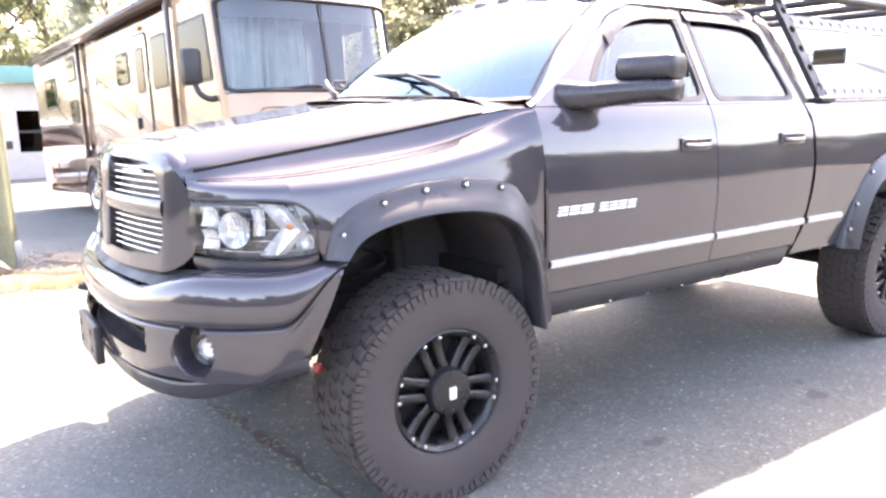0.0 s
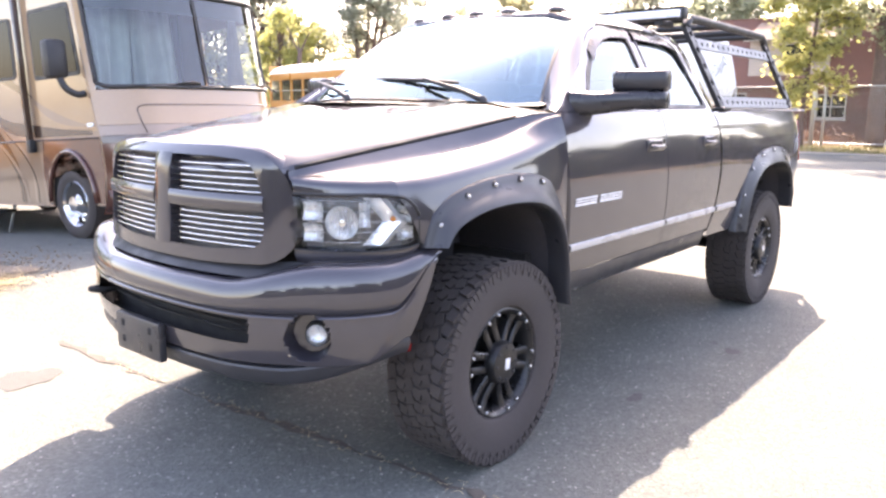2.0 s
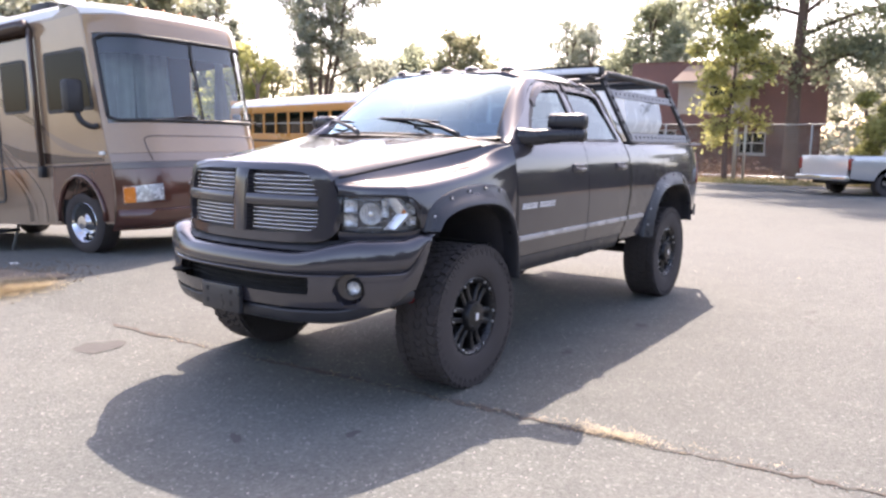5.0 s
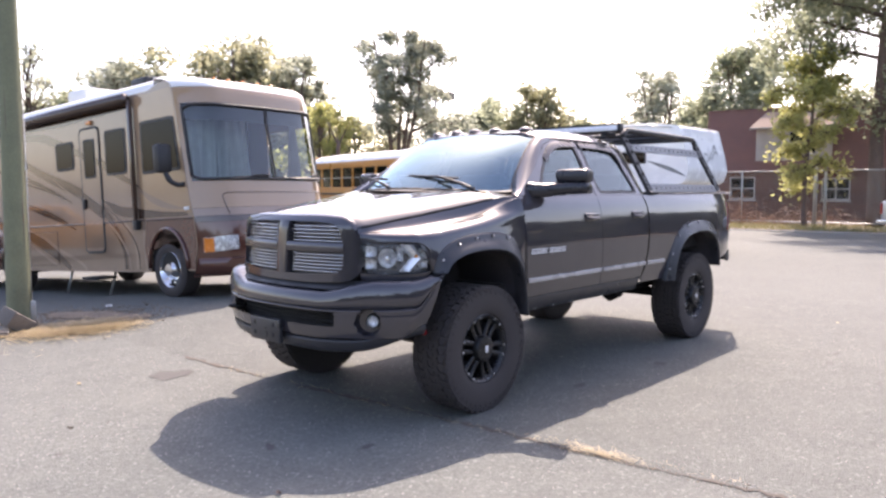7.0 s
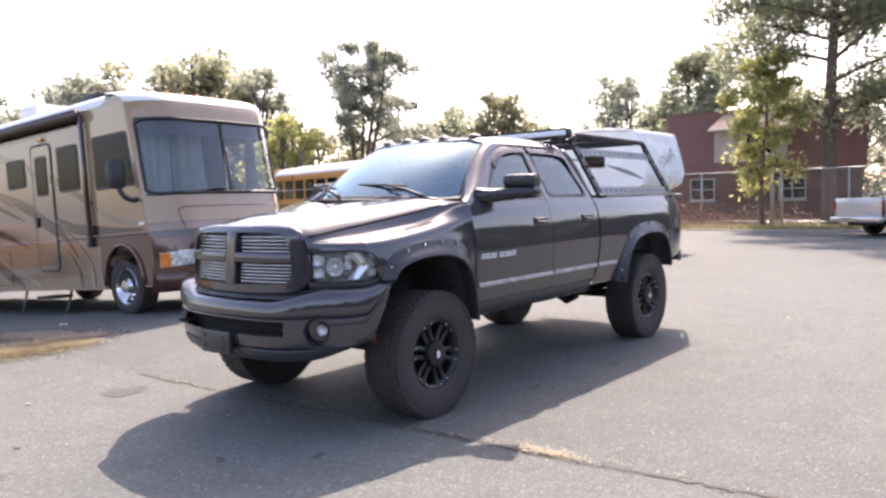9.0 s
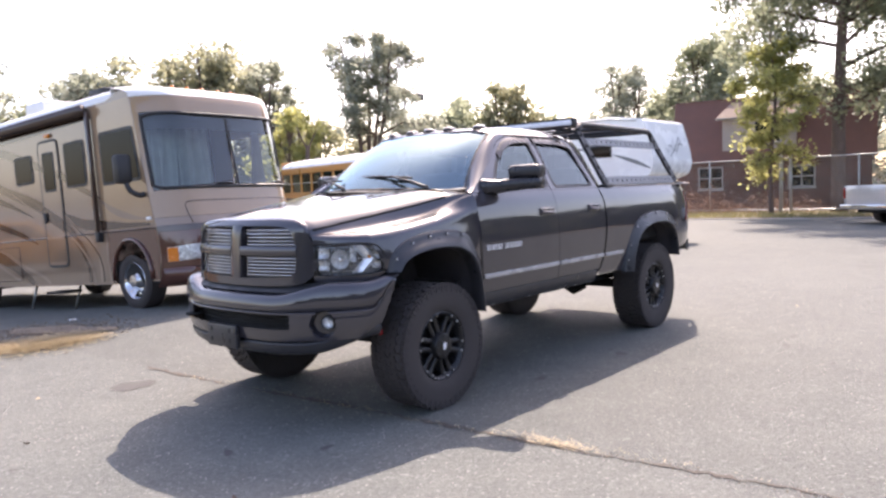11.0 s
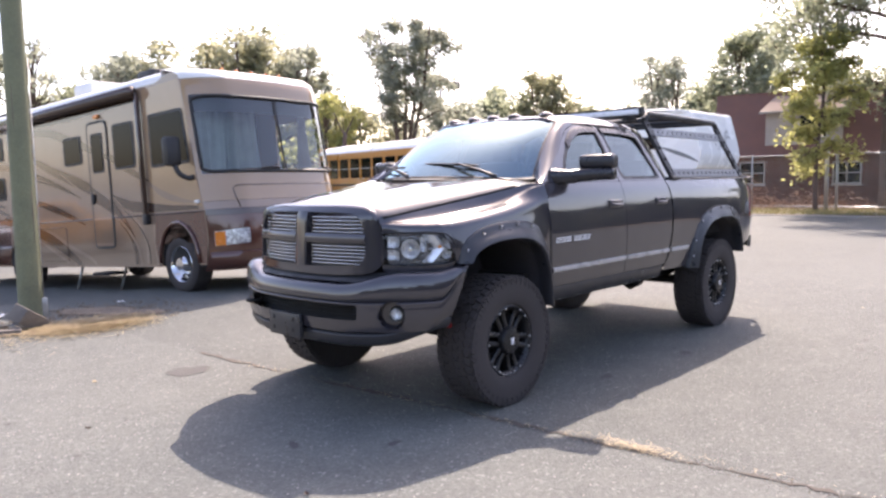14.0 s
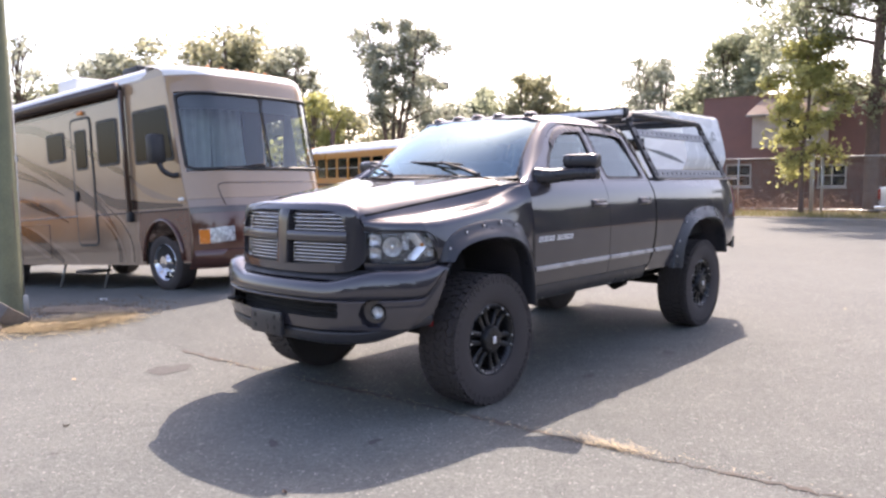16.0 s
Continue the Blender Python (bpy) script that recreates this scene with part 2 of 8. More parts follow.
TAUPE = surface("taupe swirl paint", (0.062, 0.037, 0.026), 0.16, 0.1, 0.06, 2.0, 30, 0.02, 0.002, coat=0.7, rvary=0.05)
WHITEG = surface("weathered white gelcoat", (0.74, 0.73, 0.70), 0.4, 0, 0.06, 2.5, 30, 0.04, 0.003)
WHITEB = surface("bright white fibreglass", (0.86, 0.86, 0.85), 0.25, 0, 0.03, 2, 40, 0.02, 0.001, coat=0.6)
WHITEP = surface("white vehicle paint", (0.76, 0.76, 0.76), 0.2, 0, 0.04, 2, 40, 0.02, 0.001, coat=0.7)
SILVERP = car_paint("silver metallic paint", (0.50, 0.50, 0.50), 0.5, 0.3)
BUSY = surface("school bus yellow", (0.50, 0.225, 0.055), 0.35, 0, 0.08, 2, 30, 0.03, 0.002, coat=0.4)
BUSROOF = surface("white bus roof", (0.75, 0.74, 0.71), 0.5, 0, 0.07, 2, 30, 0.05, 0.003)
CURTAIN = surface("pale grey curtain", (0.43, 0.44, 0.42), 0.9, 0, 0.2, 5, 120, 0.2, 0.003)
WOOD = surface("weathered treated pole wood", (0.17, 0.175, 0.105), 0.85, 0, 0.3, 3, 45, 0.5, 0.01)
BARK = surface("bark", (0.13, 0.09, 0.072), 0.92, 0, 0.35, 3, 25, 0.7, 0.03)
BRICK = brick_mat("red brick", (0.17, 0.080, 0.060), (0.115, 0.055, 0.042), (0.12, 0.085, 0.07))
ROOFRED = surface("dark red roof shingle", (0.205, 0.108, 0.092), 0.9, 0, 0.15, 1.5, 22, 0.4, 0.01)
SHINGLE = surface("tan shingle", (0.33, 0.235, 0.185), 0.9, 0, 0.15, 2, 18, 0.4, 0.01)
SIDING = surface("grey cream siding", (0.42, 0.38, 0.34), 0.7, 0, 0.1, 1.5, 20, 0.2, 0.006)
WINFRAME = surface("white window frame", (0.38, 0.36, 0.335), 0.6, 0, 0.1, 4, 40, 0.1, 0.002)
TEAL = surface("green metal roof edge", (0.10, 0.24, 0.23), 0.5, 0.2, 0.15, 2, 20, 0.1, 0.004)
GALV = surface("galvanised steel", (0.42, 0.43, 0.42), 0.45, 0.7, 0.15, 10, 90, 0.1, 0.001)
CONCRETE = surface("pale concrete", (0.38, 0.36, 0.33), 0.9, 0, 0.15, 3, 60, 0.4, 0.006)
SOIL = surface("dry brown soil", (0.19, 0.15, 0.11), 0.95, 0, 0.35, 4, 50, 0.8, 0.02)
DRYGRASS = leaf_mat("dry straw grass", (0.27, 0.19, 0.10), (0.52, 0.42, 0.26), 0.2)
LAWN = leaf_mat("parched lawn grass", (0.12, 0.12, 0.045), (0.28, 0.25, 0.10), 0.25)
LEAF_G = leaf_mat("green leaves", (0.05, 0.08, 0.026), (0.16, 0.21, 0.075), 0.72)
LEAF_Y = leaf_mat("yellow green leaves", (0.16, 0.17, 0.065), (0.34, 0.335, 0.135), 0.70)
# these leaf colours are lightened and greyed, so distance haze is painted in
LEAF_F = leaf_mat("far leaves paled for haze", (0.14, 0.152, 0.122), (0.285, 0.30, 0.235), 0.70)
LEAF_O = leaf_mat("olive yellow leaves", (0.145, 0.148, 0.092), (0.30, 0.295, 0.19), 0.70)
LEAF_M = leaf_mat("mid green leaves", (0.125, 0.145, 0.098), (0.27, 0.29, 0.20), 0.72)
LEAF_R = leaf_mat("dead reddish leaves", (0.12, 0.06, 0.04), (0.30, 0.17, 0.10), 0.3)
GREYWOOD = surface("weathered grey timber", (0.15, 0.13, 0.11), 0.9, 0, 0.3, 4, 50, 0.5, 0.006)
# leaf colour darkened so the unseen tree line mirrors dark in the truck
LEAF_D = leaf_mat("dark leaves for the mirrored trees", (0.022, 0.036, 0.015), (0.07, 0.095, 0.04), 0.2)
NAVY = surface("dark blue painted board", (0.025, 0.024, 0.04), 0.5, 0, 0.2, 5, 60, 0.1, 0.002)

# ---- mesh helpers ----
def part(name, bm, material, parent=None, label="", smooth=True, angle=40, normals=None):
    """Link a bmesh as one mesh object, under a thing or a part if one is given."""
    me = bpy.data.meshes.new(name)
    if smooth:
        lim = radians(angle)
        for e in bm.edges:
            if len(e.link_faces) == 2 and e.calc_face_angle(0) > lim:
                e.smooth = False
        for fc in bm.faces:
            fc.smooth = True
    bm.to_mesh(me)
    bm.free()
    me.materials.append(material)
    if normals is not None:
        me.normals_split_custom_set_from_vertices(normals)
    ob = new(name, me)
    if parent is not None:
        ob.parent = parent
    if label:
        tagged(ob, label)
    return ob


def thing(name, label, category, m=None, group="", kind=""):
    ob = new(name)
    if m is not None:
        ob.matrix_basis = m
    return tagged(ob, label, category, group, kind)


def add_box(bm, lo, hi, bevel=0.0, m=None, seg=2):
    r = bmesh.ops.create_cube(bm, size=1.0)
    vs = r["verts"]
    c, s = (Vector(lo) + Vector(hi)) / 2, Vector(hi) - Vector(lo)
    for v in vs:
        v.co = Vector((v.co.x * s.x, v.co.y * s.y, v.co.z * s.z)) + c
    if bevel:
        es = list({e for v in vs for e in v.link_edges})
        vs = list({v for fc in bmesh.ops.bevel(bm, geom=es, offset=bevel, segments=seg, affect="EDGES", profile=0.5)["faces"] for v in fc.verts} | {v for v in vs if v.is_valid})
    if m is not None:
        bmesh.ops.transform(bm, matrix=m, verts=[v for v in vs if v.is_valid])
    return vs


def box(lo, hi, bevel=0.0, m=None, seg=2):
    bm = bmesh.new()
    add_box(bm, lo, hi, bevel, m, seg)
    return bm


def add_grid(bm, rows, close_u=False, close_v=False):
    vs = [[bm.verts.new(p) for p in row] for row in rows]
    nu, nv = len(vs), len(vs[0])
    for i in range(nu if close_u else nu - 1):
        for j in range(nv if close_v else nv - 1):
            q = (vs[i][j], vs[(i + 1) % nu][j], vs[(i + 1) % nu][(j + 1) % nv], vs[i][(j + 1) % nv])
            if len(set(q)) == 4:
                bm.faces.new(q)
    return vs


def grid(rows, close_u=False, close_v=False):
    bm = bmesh.new()
    add_grid(bm, rows, close_u, close_v)
    bmesh.ops.recalc_face_normals(bm, faces=bm.faces)
    return bm


def dense(pts, n, closed=False):
    """Points on a smooth curve through pts, n to each stretch."""
    pts = [Vector(p) for p in pts]
    out, k = [], len(pts)
    for i in range(k if closed else k - 1):
        p1, p2 = pts[i], pts[(i + 1) % k]
        p0 = pts[i - 1] if closed or i else 2 * p1 - p2
        p3 = pts[(i + 2) % k] if closed or i + 2 < k else 2 * p2 - p1
        for s in range(n):
            t = s / n
            out.append(0.5 * (2 * p1 + (p2 - p0) * t + (2 * p0 - 5 * p1 + 4 * p2 - p3) * t * t + (3 * p1 - p0 - 3 * p2 + p3) * t ** 3))
    if not closed:
        out.append(pts[-1])
    return out


def loft(sections, nu=4, nv=4):
    """A smooth skin through sections that all have the same count of points."""
    rows = [dense(s, nv) for s in sections]
    cols = [dense([r[j] for r in rows], nu) for j in range(len(rows[0]))]
    return [[c[i] for c in cols] for i in range(len(cols[0]))]


def add_tube(bm, pts, r, seg=8, caps=True):
    pts = [Vector(p) for p in pts]
    radii = r if isinstance(r, (list, tuple)) else [r] * len(pts)
    rings, up = [], None
    for i, p in enumerate(pts):
        d = (pts[min(i + 1, len(pts) - 1)] - pts[max(i - 1, 0)]).normalized()
        if up is None:
            up = d.orthogonal().normalized()
        up = (up - d * up.dot(d)).normalized()
        side = d.cross(up)
        rings.append([bm.verts.new(p + radii[i] * (math.cos(a) * up + math.sin(a) * side)) for a in (2 * math.pi * k / seg for k in range(seg))])
    for a, b in zip(rings, rings[1:]):
        for k in range(seg):
            bm.faces.new((a[k], a[(k + 1) % seg], b[(k + 1) % seg], b[k]))
    if caps:
        bm.faces.new(list(reversed(rings[0])))
        bm.faces.new(rings[-1])


def tube(pts, r, seg=8, caps=True):
    bm = bmesh.new()
    add_tube(bm, pts, r, seg, caps)
    return bm


def add_lathe(bm, profile, seg=32, m=None, close=False):
    """Turn (radius, along) points round the y axis."""
    rows = []
    for k in range(seg):
        a = 2 * math.pi * k / seg
        rows.append([Vector((r * math.cos(a), h, r * math.sin(a))) for r, h in profile])
    if m is not None:
        rows = [[m @ p for p in row] for row in rows]
    add_grid(bm, rows, True, close)


def lathe(profile, seg=32, m=None, close=False):
    bm = bmesh.new()
    add_lathe(bm, profile, seg, m, close)
    bmesh.ops.recalc_face_normals(bm, faces=bm.faces)
    return bm


def curve_of(table):
    """A smooth function through (x, value) pairs."""
    xs = [a for a, _ in table]
    ys = [b for _, b in table]
    sl = [(ys[i + 1] - ys[i]) / (xs[i + 1] - xs[i]) for i in range(len(xs) - 1)]
    tg = [sl[0]] + [0.0 if a * b <= 0 else 2 * a * b / (a + b) for a, b in zip(sl, sl[1:])] + [sl[-1]]

    def fn(x):
        if x <= xs[0]:
            return ys[0]
        if x >= xs[-1]:
            return ys[-1]
        i = max(k for k in range(len(xs) - 1) if xs[k] <= x)
        h = xs[i + 1] - xs[i]
        t = (x - xs[i]) / h
        return (2 * t ** 3 - 3 * t * t + 1) * ys[i] + (t ** 3 - 2 * t * t + t) * h * tg[i] + (3 * t * t - 2 * t ** 3) * ys[i + 1] + (t ** 3 - t * t) * h * tg[i + 1]

    return fn


def panel(name, outline, fn, material, parent, step=0.06, thick=0.015, label="", holes=()):
    """A sheet with a flat outline (a, b), bent by fn(a, b) -> place, with turned-in edges and exact normals."""
    bm = bmesh.new()
    if sum(p[0] * q[1] - q[0] * p[1] for p, q in zip(outline, outline[1:] + outline[:1])) < 0:
        outline = outline[::-1]
    bm.faces.new([bm.verts.new((a, b, 0)) for a, b in outline])
    bmesh.ops.triangulate(bm, faces=bm.faces)
    for ax in (0, 1):
        vals = [p[ax] for p in outline]
        k = math.floor(min(vals) / step) + 1
        while k * step < max(vals) - 1e-4:
            no = (1, 0, 0) if ax == 0 else (0, 1, 0)
            co = (k * step, 0, 0) if ax == 0 else (0, k * step, 0)
            bmesh.ops.bisect_plane(bm, geom=bm.verts[:] + bm.edges[:] + bm.faces[:], plane_co=co, plane_no=no, dist=1e-5)
            k += 1
    e = 1e-3
    normals = []
    bm.verts.ensure_lookup_table()
    bm.verts.index_update()
    for v in bm.verts:
        a, b = v.co.x, v.co.y
        da, db = Vector(fn(a + e, b)) - Vector(fn(a - e, b)), Vector(fn(a, b + e)) - Vector(fn(a, b - e))
        n = da.cross(db).normalized()
        normals.append(n)
        v.co = fn(a, b)
    rim = [ed for ed in bm.edges if len(ed.link_faces) == 1]
    low = {}
    for ed in rim:
        for v in ed.verts:
            if v not in low:
                low[v] = bm.verts.new(v.co - normals[v.index] * thick)
    extra = []
    for v in low:
        extra.append(normals[v.index])
    for ed in rim:
        a, b = ed.verts
        fc = ed.link_faces[0]
        loop = [lp for lp in fc.loops if lp.edge == ed][0]
        a, b = loop.vert, loop.link_loop_next.vert
        bm.faces.new((b, a, low[a], low[b]))
    return part(name, bm, material, parent, label, normals=normals + extra)


def ring_panel(name, outer, inner, fn, material, parent, thick=0.02, label="", rows=3):
    """A bent frame between two closed outlines of equal count."""
    n = len(outer)
    g = []
    for k in range(rows + 1):
        t = k / rows
        g.append([Vector(fn(o[0] + (i[0] - o[0]) * t, o[1] + (i[1] - o[1]) * t)) for o, i in zip(outer, inner)])
    e = 1e-3

    def nrm(a, b):
        return (Vector(fn(a + e, b)) - Vector(fn(a - e, b))).cross(Vector(fn(a, b + e)) - Vector(fn(a, b - e))).normalized()

    g.insert(0, [p - nrm(*o) * thick for p, o in zip(g[0], outer)])
    g.append([p - nrm(*i) * thick for p, i in zip(g[-1], inner)])
    bm = grid(g, close_v=True)
    return part(name, bm, material, parent, label, angle=50)


def resample(loop, n):
    """n points evenly round a closed outline."""
    pts = [Vector((*p, 0)) for p in loop]
    seg = [(pts[(i + 1) % len(pts)] - p).length for i, p in enumerate(pts)]
    total, out, i, acc = sum(seg), [], 0, 0.0
    for k in range(n):
        want = total * k / n
        while acc + seg[i] < want - 1e-9:
            acc += seg[i]
            i += 1
        p = pts[i].lerp(pts[(i + 1) % len(pts)], (want - acc) / seg[i])
        out.append((p.x, p.y))
    return out


def arc_pts(cx, cz, rx, rz, a0, a1, n):
    return [(cx + rx * math.cos(radians(a0 + (a1 - a0) * k / n)), cz + rz * math.sin(radians(a0 + (a1 - a0) * k / n))) for k in range(n + 1)]


def round_poly(pts, r, n=4):
    """Round the corners of a closed 2D outline."""
    out, k = [], len(pts)
    for i in range(k):
        p, a, b = Vector((*pts[i], 0)), Vector((*pts[i - 1], 0)), Vector((*pts[(i + 1) % k], 0))
        ra = min(r, (a - p).length * 0.45)
        rb = min(r, (b - p).length * 0.45)
        s, e = p + (a - p).normalized() * ra, p + (b - p).normalized() * rb
        for j in range(n + 1):
            t = j / n
            q = (1 - t) ** 2 * s + 2 * t * (1 - t) * p + t * t * e
            out.append((q.x, q.y))
    return out

# ---- ground ----
def lot_z(x, y):
    """The lot is flat round the pickup, swells a little at the pole and falls away gently behind it."""
    up, dn = min(max((y - 3.0) / 1.5, 0.0), 1.0), min(max((y - 6.2) / 3.0, 0.0), 1.0)
    swell = 0.055 * up * up * (3 - 2 * up) * (1 - dn * dn * (3 - 2 * dn)) * (1 - min(max((x - 5) / 4, 0), 1))
    t = min(max((y - 4.8) / 3.0, 0.0), 1.0)
    fall = -0.047 * max(0.0, min(y, 20) - 4.8) * t * t * (3 - 2 * t)
    return fall * (1 - min(max((x - 9) / 9, 0), 1)) + swell


def make_ground():
    xs = [-400, -150, -60, -30, -15] + [-10 + 0.5 * i for i in range(85)] + [36, 44, 60, 120, 400]
    ys = [-400, -150, -60, -30, -15] + [-8 + 0.5 * i for i in range(64)] + [28, 36, 50, 90, 180, 400]
    rows = [[Vector((x, y, lot_z(x, y))) for y in ys] for x in xs]
    g = part("ground", grid(rows), ASPHALT)
    tagged(g, "worn grey asphalt car park with stains and grit", "ground", kind="structure")
    for fc in g.data.polygons:
        fc.use_smooth = True
    return g


make_ground()


# ---- marks on the lot ----
CRACKM = surface("soil filled crack", (0.085, 0.072, 0.06), 0.95, 0, 0.4, 20, 120, 0.6, 0.004)
STAIN = surface("oily asphalt patch", (0.070, 0.068, 0.064), 0.85, 0, 0.3, 8, 180, 0.5, 0.004)


def blob(name, label, x, y, rx, ry, rz, material, seed, z=0.004, category="stain"):
    """A flat irregular patch."""
    rnd = random.Random(seed)
    bm = bmesh.new()
    n = 40
    ph = [rnd.uniform(0, math.tau) for _ in range(5)]
    ring, inner = [], []
    for k in range(n):
        a = math.tau * k / n
        r = 1 + 0.16 * math.sin(2 * a + ph[0]) + 0.12 * math.sin(3 * a + ph[1]) + 0.08 * math.sin(5 * a + ph[2]) + 0.05 * math.sin(9 * a + ph[3])
        px, py = rx * r * math.cos(a), ry * r * math.sin(a)
        c, s = math.cos(radians(rz)), math.sin(radians(rz))
        wx, wy = x + px * c - py * s, y + px * s + py * c
        ring.append(bm.verts.new((wx, wy, lot_z(wx, wy) + z)))
    bm.faces.new(ring)
    return tagged(part(name, bm, material), label, category, kind="structure")


def crack(name, pts, width, seed):
    rnd = random.Random(seed)
    c = dense(pts, 14)
    l, r = [], []
    for i, p in enumerate(c):
        d = (c[min(i + 1, len(c) - 1)] - c[max(i - 1, 0)]).normalized()
        n = Vector((-d.y, d.x, 0))
        w = width * rnd.uniform(0.12, 1.0) * (1.0 + 0.45 * math.sin(i * 0.37))
        j = n * rnd.uniform(-0.5, 0.5) * width
        l.append(p + n * w / 2 + j)
        r.append(p - n * w / 2 + j)
    for q in l + r:
        q.z = lot_z(q.x, q.y) + 0.005
    return tagged(part(name, grid([l, r]), CRACKM), "dark weathered crack across the asphalt", "crack", kind="structure")


crack("asphalt_crack", [(-0.52, 2.2, 0), (-0.46, 0.8, 0), (-0.36, -0.5, 0), (-0.30, -1.4, 0), (-0.27, -2.0, 0), (-0.18, -2.85, 0), (-0.12, -3.8, 0), (-0.02, -6.0, 0), (0.1, -9.0, 0)], 0.052, 1)
crack("asphalt_crack", [(6.8, -3.0, 0), (7.6, -3.9, 0), (8.0, -5.0, 0), (9.2, -6.0, 0)], 0.03, 3)
blob("oil_patch", "dark dried patch on the asphalt", -0.95, 1.63, 0.17, 0.15, 50, STAIN, 5)
blob("oil_patch", "small dark oil spot on the asphalt", 2.18, -1.28, 0.075, 0.045, 10, STAIN, 6)
blob("oil_patch", "small dark oil spot on the asphalt", 1.05, -1.15, 0.06, 0.04, 10, STAIN, 7)
blob("oil_patch", "small dark oil spot on the asphalt", -1.45, -0.51, 0.06, 0.03, 60, STAIN, 8)
blob("oil_patch", "small dark oil spot on the asphalt", -1.05, -0.95, 0.05, 0.03, 20, STAIN, 11)
for k in range(26):
    rr = random.Random(40 + k)
    blob("oil_patch", "faint dark spot on the asphalt", rr.uniform(-3, 12), rr.uniform(-5, 4), rr.uniform(0.015, 0.05), rr.uniform(0.012, 0.035), rr.uniform(0, 90), STAIN, 60 + k)
blob("soil_patch", "strip of dry brown soil under the pole", -0.22, 4.85, 0.62, 0.26, -50, SOIL, 9, 0.012, "soil")
blob("soil_patch", "patch of dry brown soil under the straw", -0.95, 4.25, 0.62, 0.26, -8, SOIL, 10, 0.010, "soil")


def straw(name, label, count, place, seed, lmin=0.03, lmax=0.11, w=0.0022, mat=None):
    """Loose dry stalks lying about on the ground."""
    rnd = random.Random(seed)
    verts, faces = [], []
    for _ in range(count):
        x, y = place(rnd)
        a, ln, up = rnd.uniform(0, math.tau), rnd.uniform(lmin, lmax), rnd.uniform(0, 0.22)
        z = lot_z(x, y) + 0.008 + rnd.random() * 0.014
        dx, dy = math.cos(a) * ln, math.sin(a) * ln
        px, py = -math.sin(a) * w, math.cos(a) * w
        b = len(verts)
        verts += [(x - px, y - py, z), (x + px, y + py, z), (x + dx + px, y + dy + py, z + up * ln), (x + dx - px, y + dy - py, z + up * ln)]
        faces.append((b, b + 1, b + 2, b + 3))
    me = bpy.data.meshes.new(name)
    me.from_pydata(verts, [], faces)
    me.materials.append(mat or DRYGRASS)
    return tagged(new(name, me), label, "dry grass", kind="stuff")


straw("dry_grass", "matted straw coloured dry grass round the pole", 3800, lambda r: (lambda u, v: (-0.68 + 0.99 * u - 0.38 * v, 4.13 - 0.13 * u - 0.92 * v))(r.gauss(0, 0.27), r.gauss(0, 0.17)), 21, 0.04, 0.15, 0.004)
straw("dry_grass", "matted straw coloured dry grass round the pole", 700, lambda r: (r.gauss(-1.3, 0.5), r.gauss(4.15, 0.28)), 22, 0.04, 0.13, 0.003)
straw("dry_grass", "thin dry grass growing in the asphalt crack", 420, lambda r: (lambda y: (-0.235 + 0.06 * (-2 - y) + r.gauss(0, 0.035), y))(r.gauss(-2.05, 0.14)), 23, 0.01, 0.045, 0.0016)
straw("dry_grass", "thin dry grass growing in the asphalt crack", 150, lambda r: (lambda y: (-0.34 - 0.07 * (y + 1) + r.gauss(0, 0.03), y))(r.uniform(-1.9, 1.6)), 24, 0.01, 0.035, 0.002)
straw("dry_grass", "thin dry grass growing in the asphalt crack", 90, lambda r: (lambda y: (-0.05 - 0.04 * (y + 5) + r.gauss(0, 0.02), y))(r.uniform(-6, -2.4)), 25, 0.01, 0.03, 0.0018)


def grit(name, label, count, place, seed, rmin, rmax, material):
    rnd = random.Random(seed)
    verts, faces = [], []
    for _ in range(count):
        x, y = place(rnd)
        r = rnd.uniform(rmin, rmax)
        z = lot_z(x, y) + r * 0.3
        b = len(verts)
        for dx, dy, dz in ((1, 0, 0), (0, 1, 0), (-1, 0, 0), (0, -1, 0), (0, 0, 1), (0, 0, -1)):
            k = r * rnd.uniform(0.6, 1.2)
            verts.append((x + dx * k, y + dy * k, z + dz * k * 0.7))
        for i in range(4):
            faces += [(b + i, b + (i + 1) % 4, b + 4), (b + (i + 1) % 4, b + i, b + 5)]
    me = bpy.data.meshes.new(name)
    me.from_pydata(verts, [], faces)
    me.materials.append(material)
    return tagged(new(name, me), label, "gravel", kind="stuff")


grit("gravel", "loose pale grit scattered on the asphalt", 9000, lambda r: (r.uniform(-4.5, 8), r.uniform(-4.5, 4.8)), 31, 0.002, 0.007, CONCRETE)
grit("gravel", "loose stones and soil crumbs at the pole", 1500, lambda r: (r.gauss(-0.4, 0.5), r.gauss(4.85, 0.4)), 32, 0.004, 0.02, SOIL)
for k, (lx, ly) in enumerate(((-2.3, -1.9), (-2.75, -1.7), (-1.6, 1.9), (-3.0, 0.6), (-2.9, -0.6), (5.5, -1.9))):
    lf = tagged(part("fallen_leaf", grid([[Vector((0.035 * u, 0.018 * v * (1 - u * u), 0.006 * u * u)) for v in (-1, 0, 1)] for u in (-1, -0.5, 0, 0.5, 1)]), DRYGRASS), "small dry fallen leaf on the asphalt", "leaf", "fallen leaves")
    lf.matrix_basis = pose(lx, ly, 0.006, 0, 0, 37 * k)
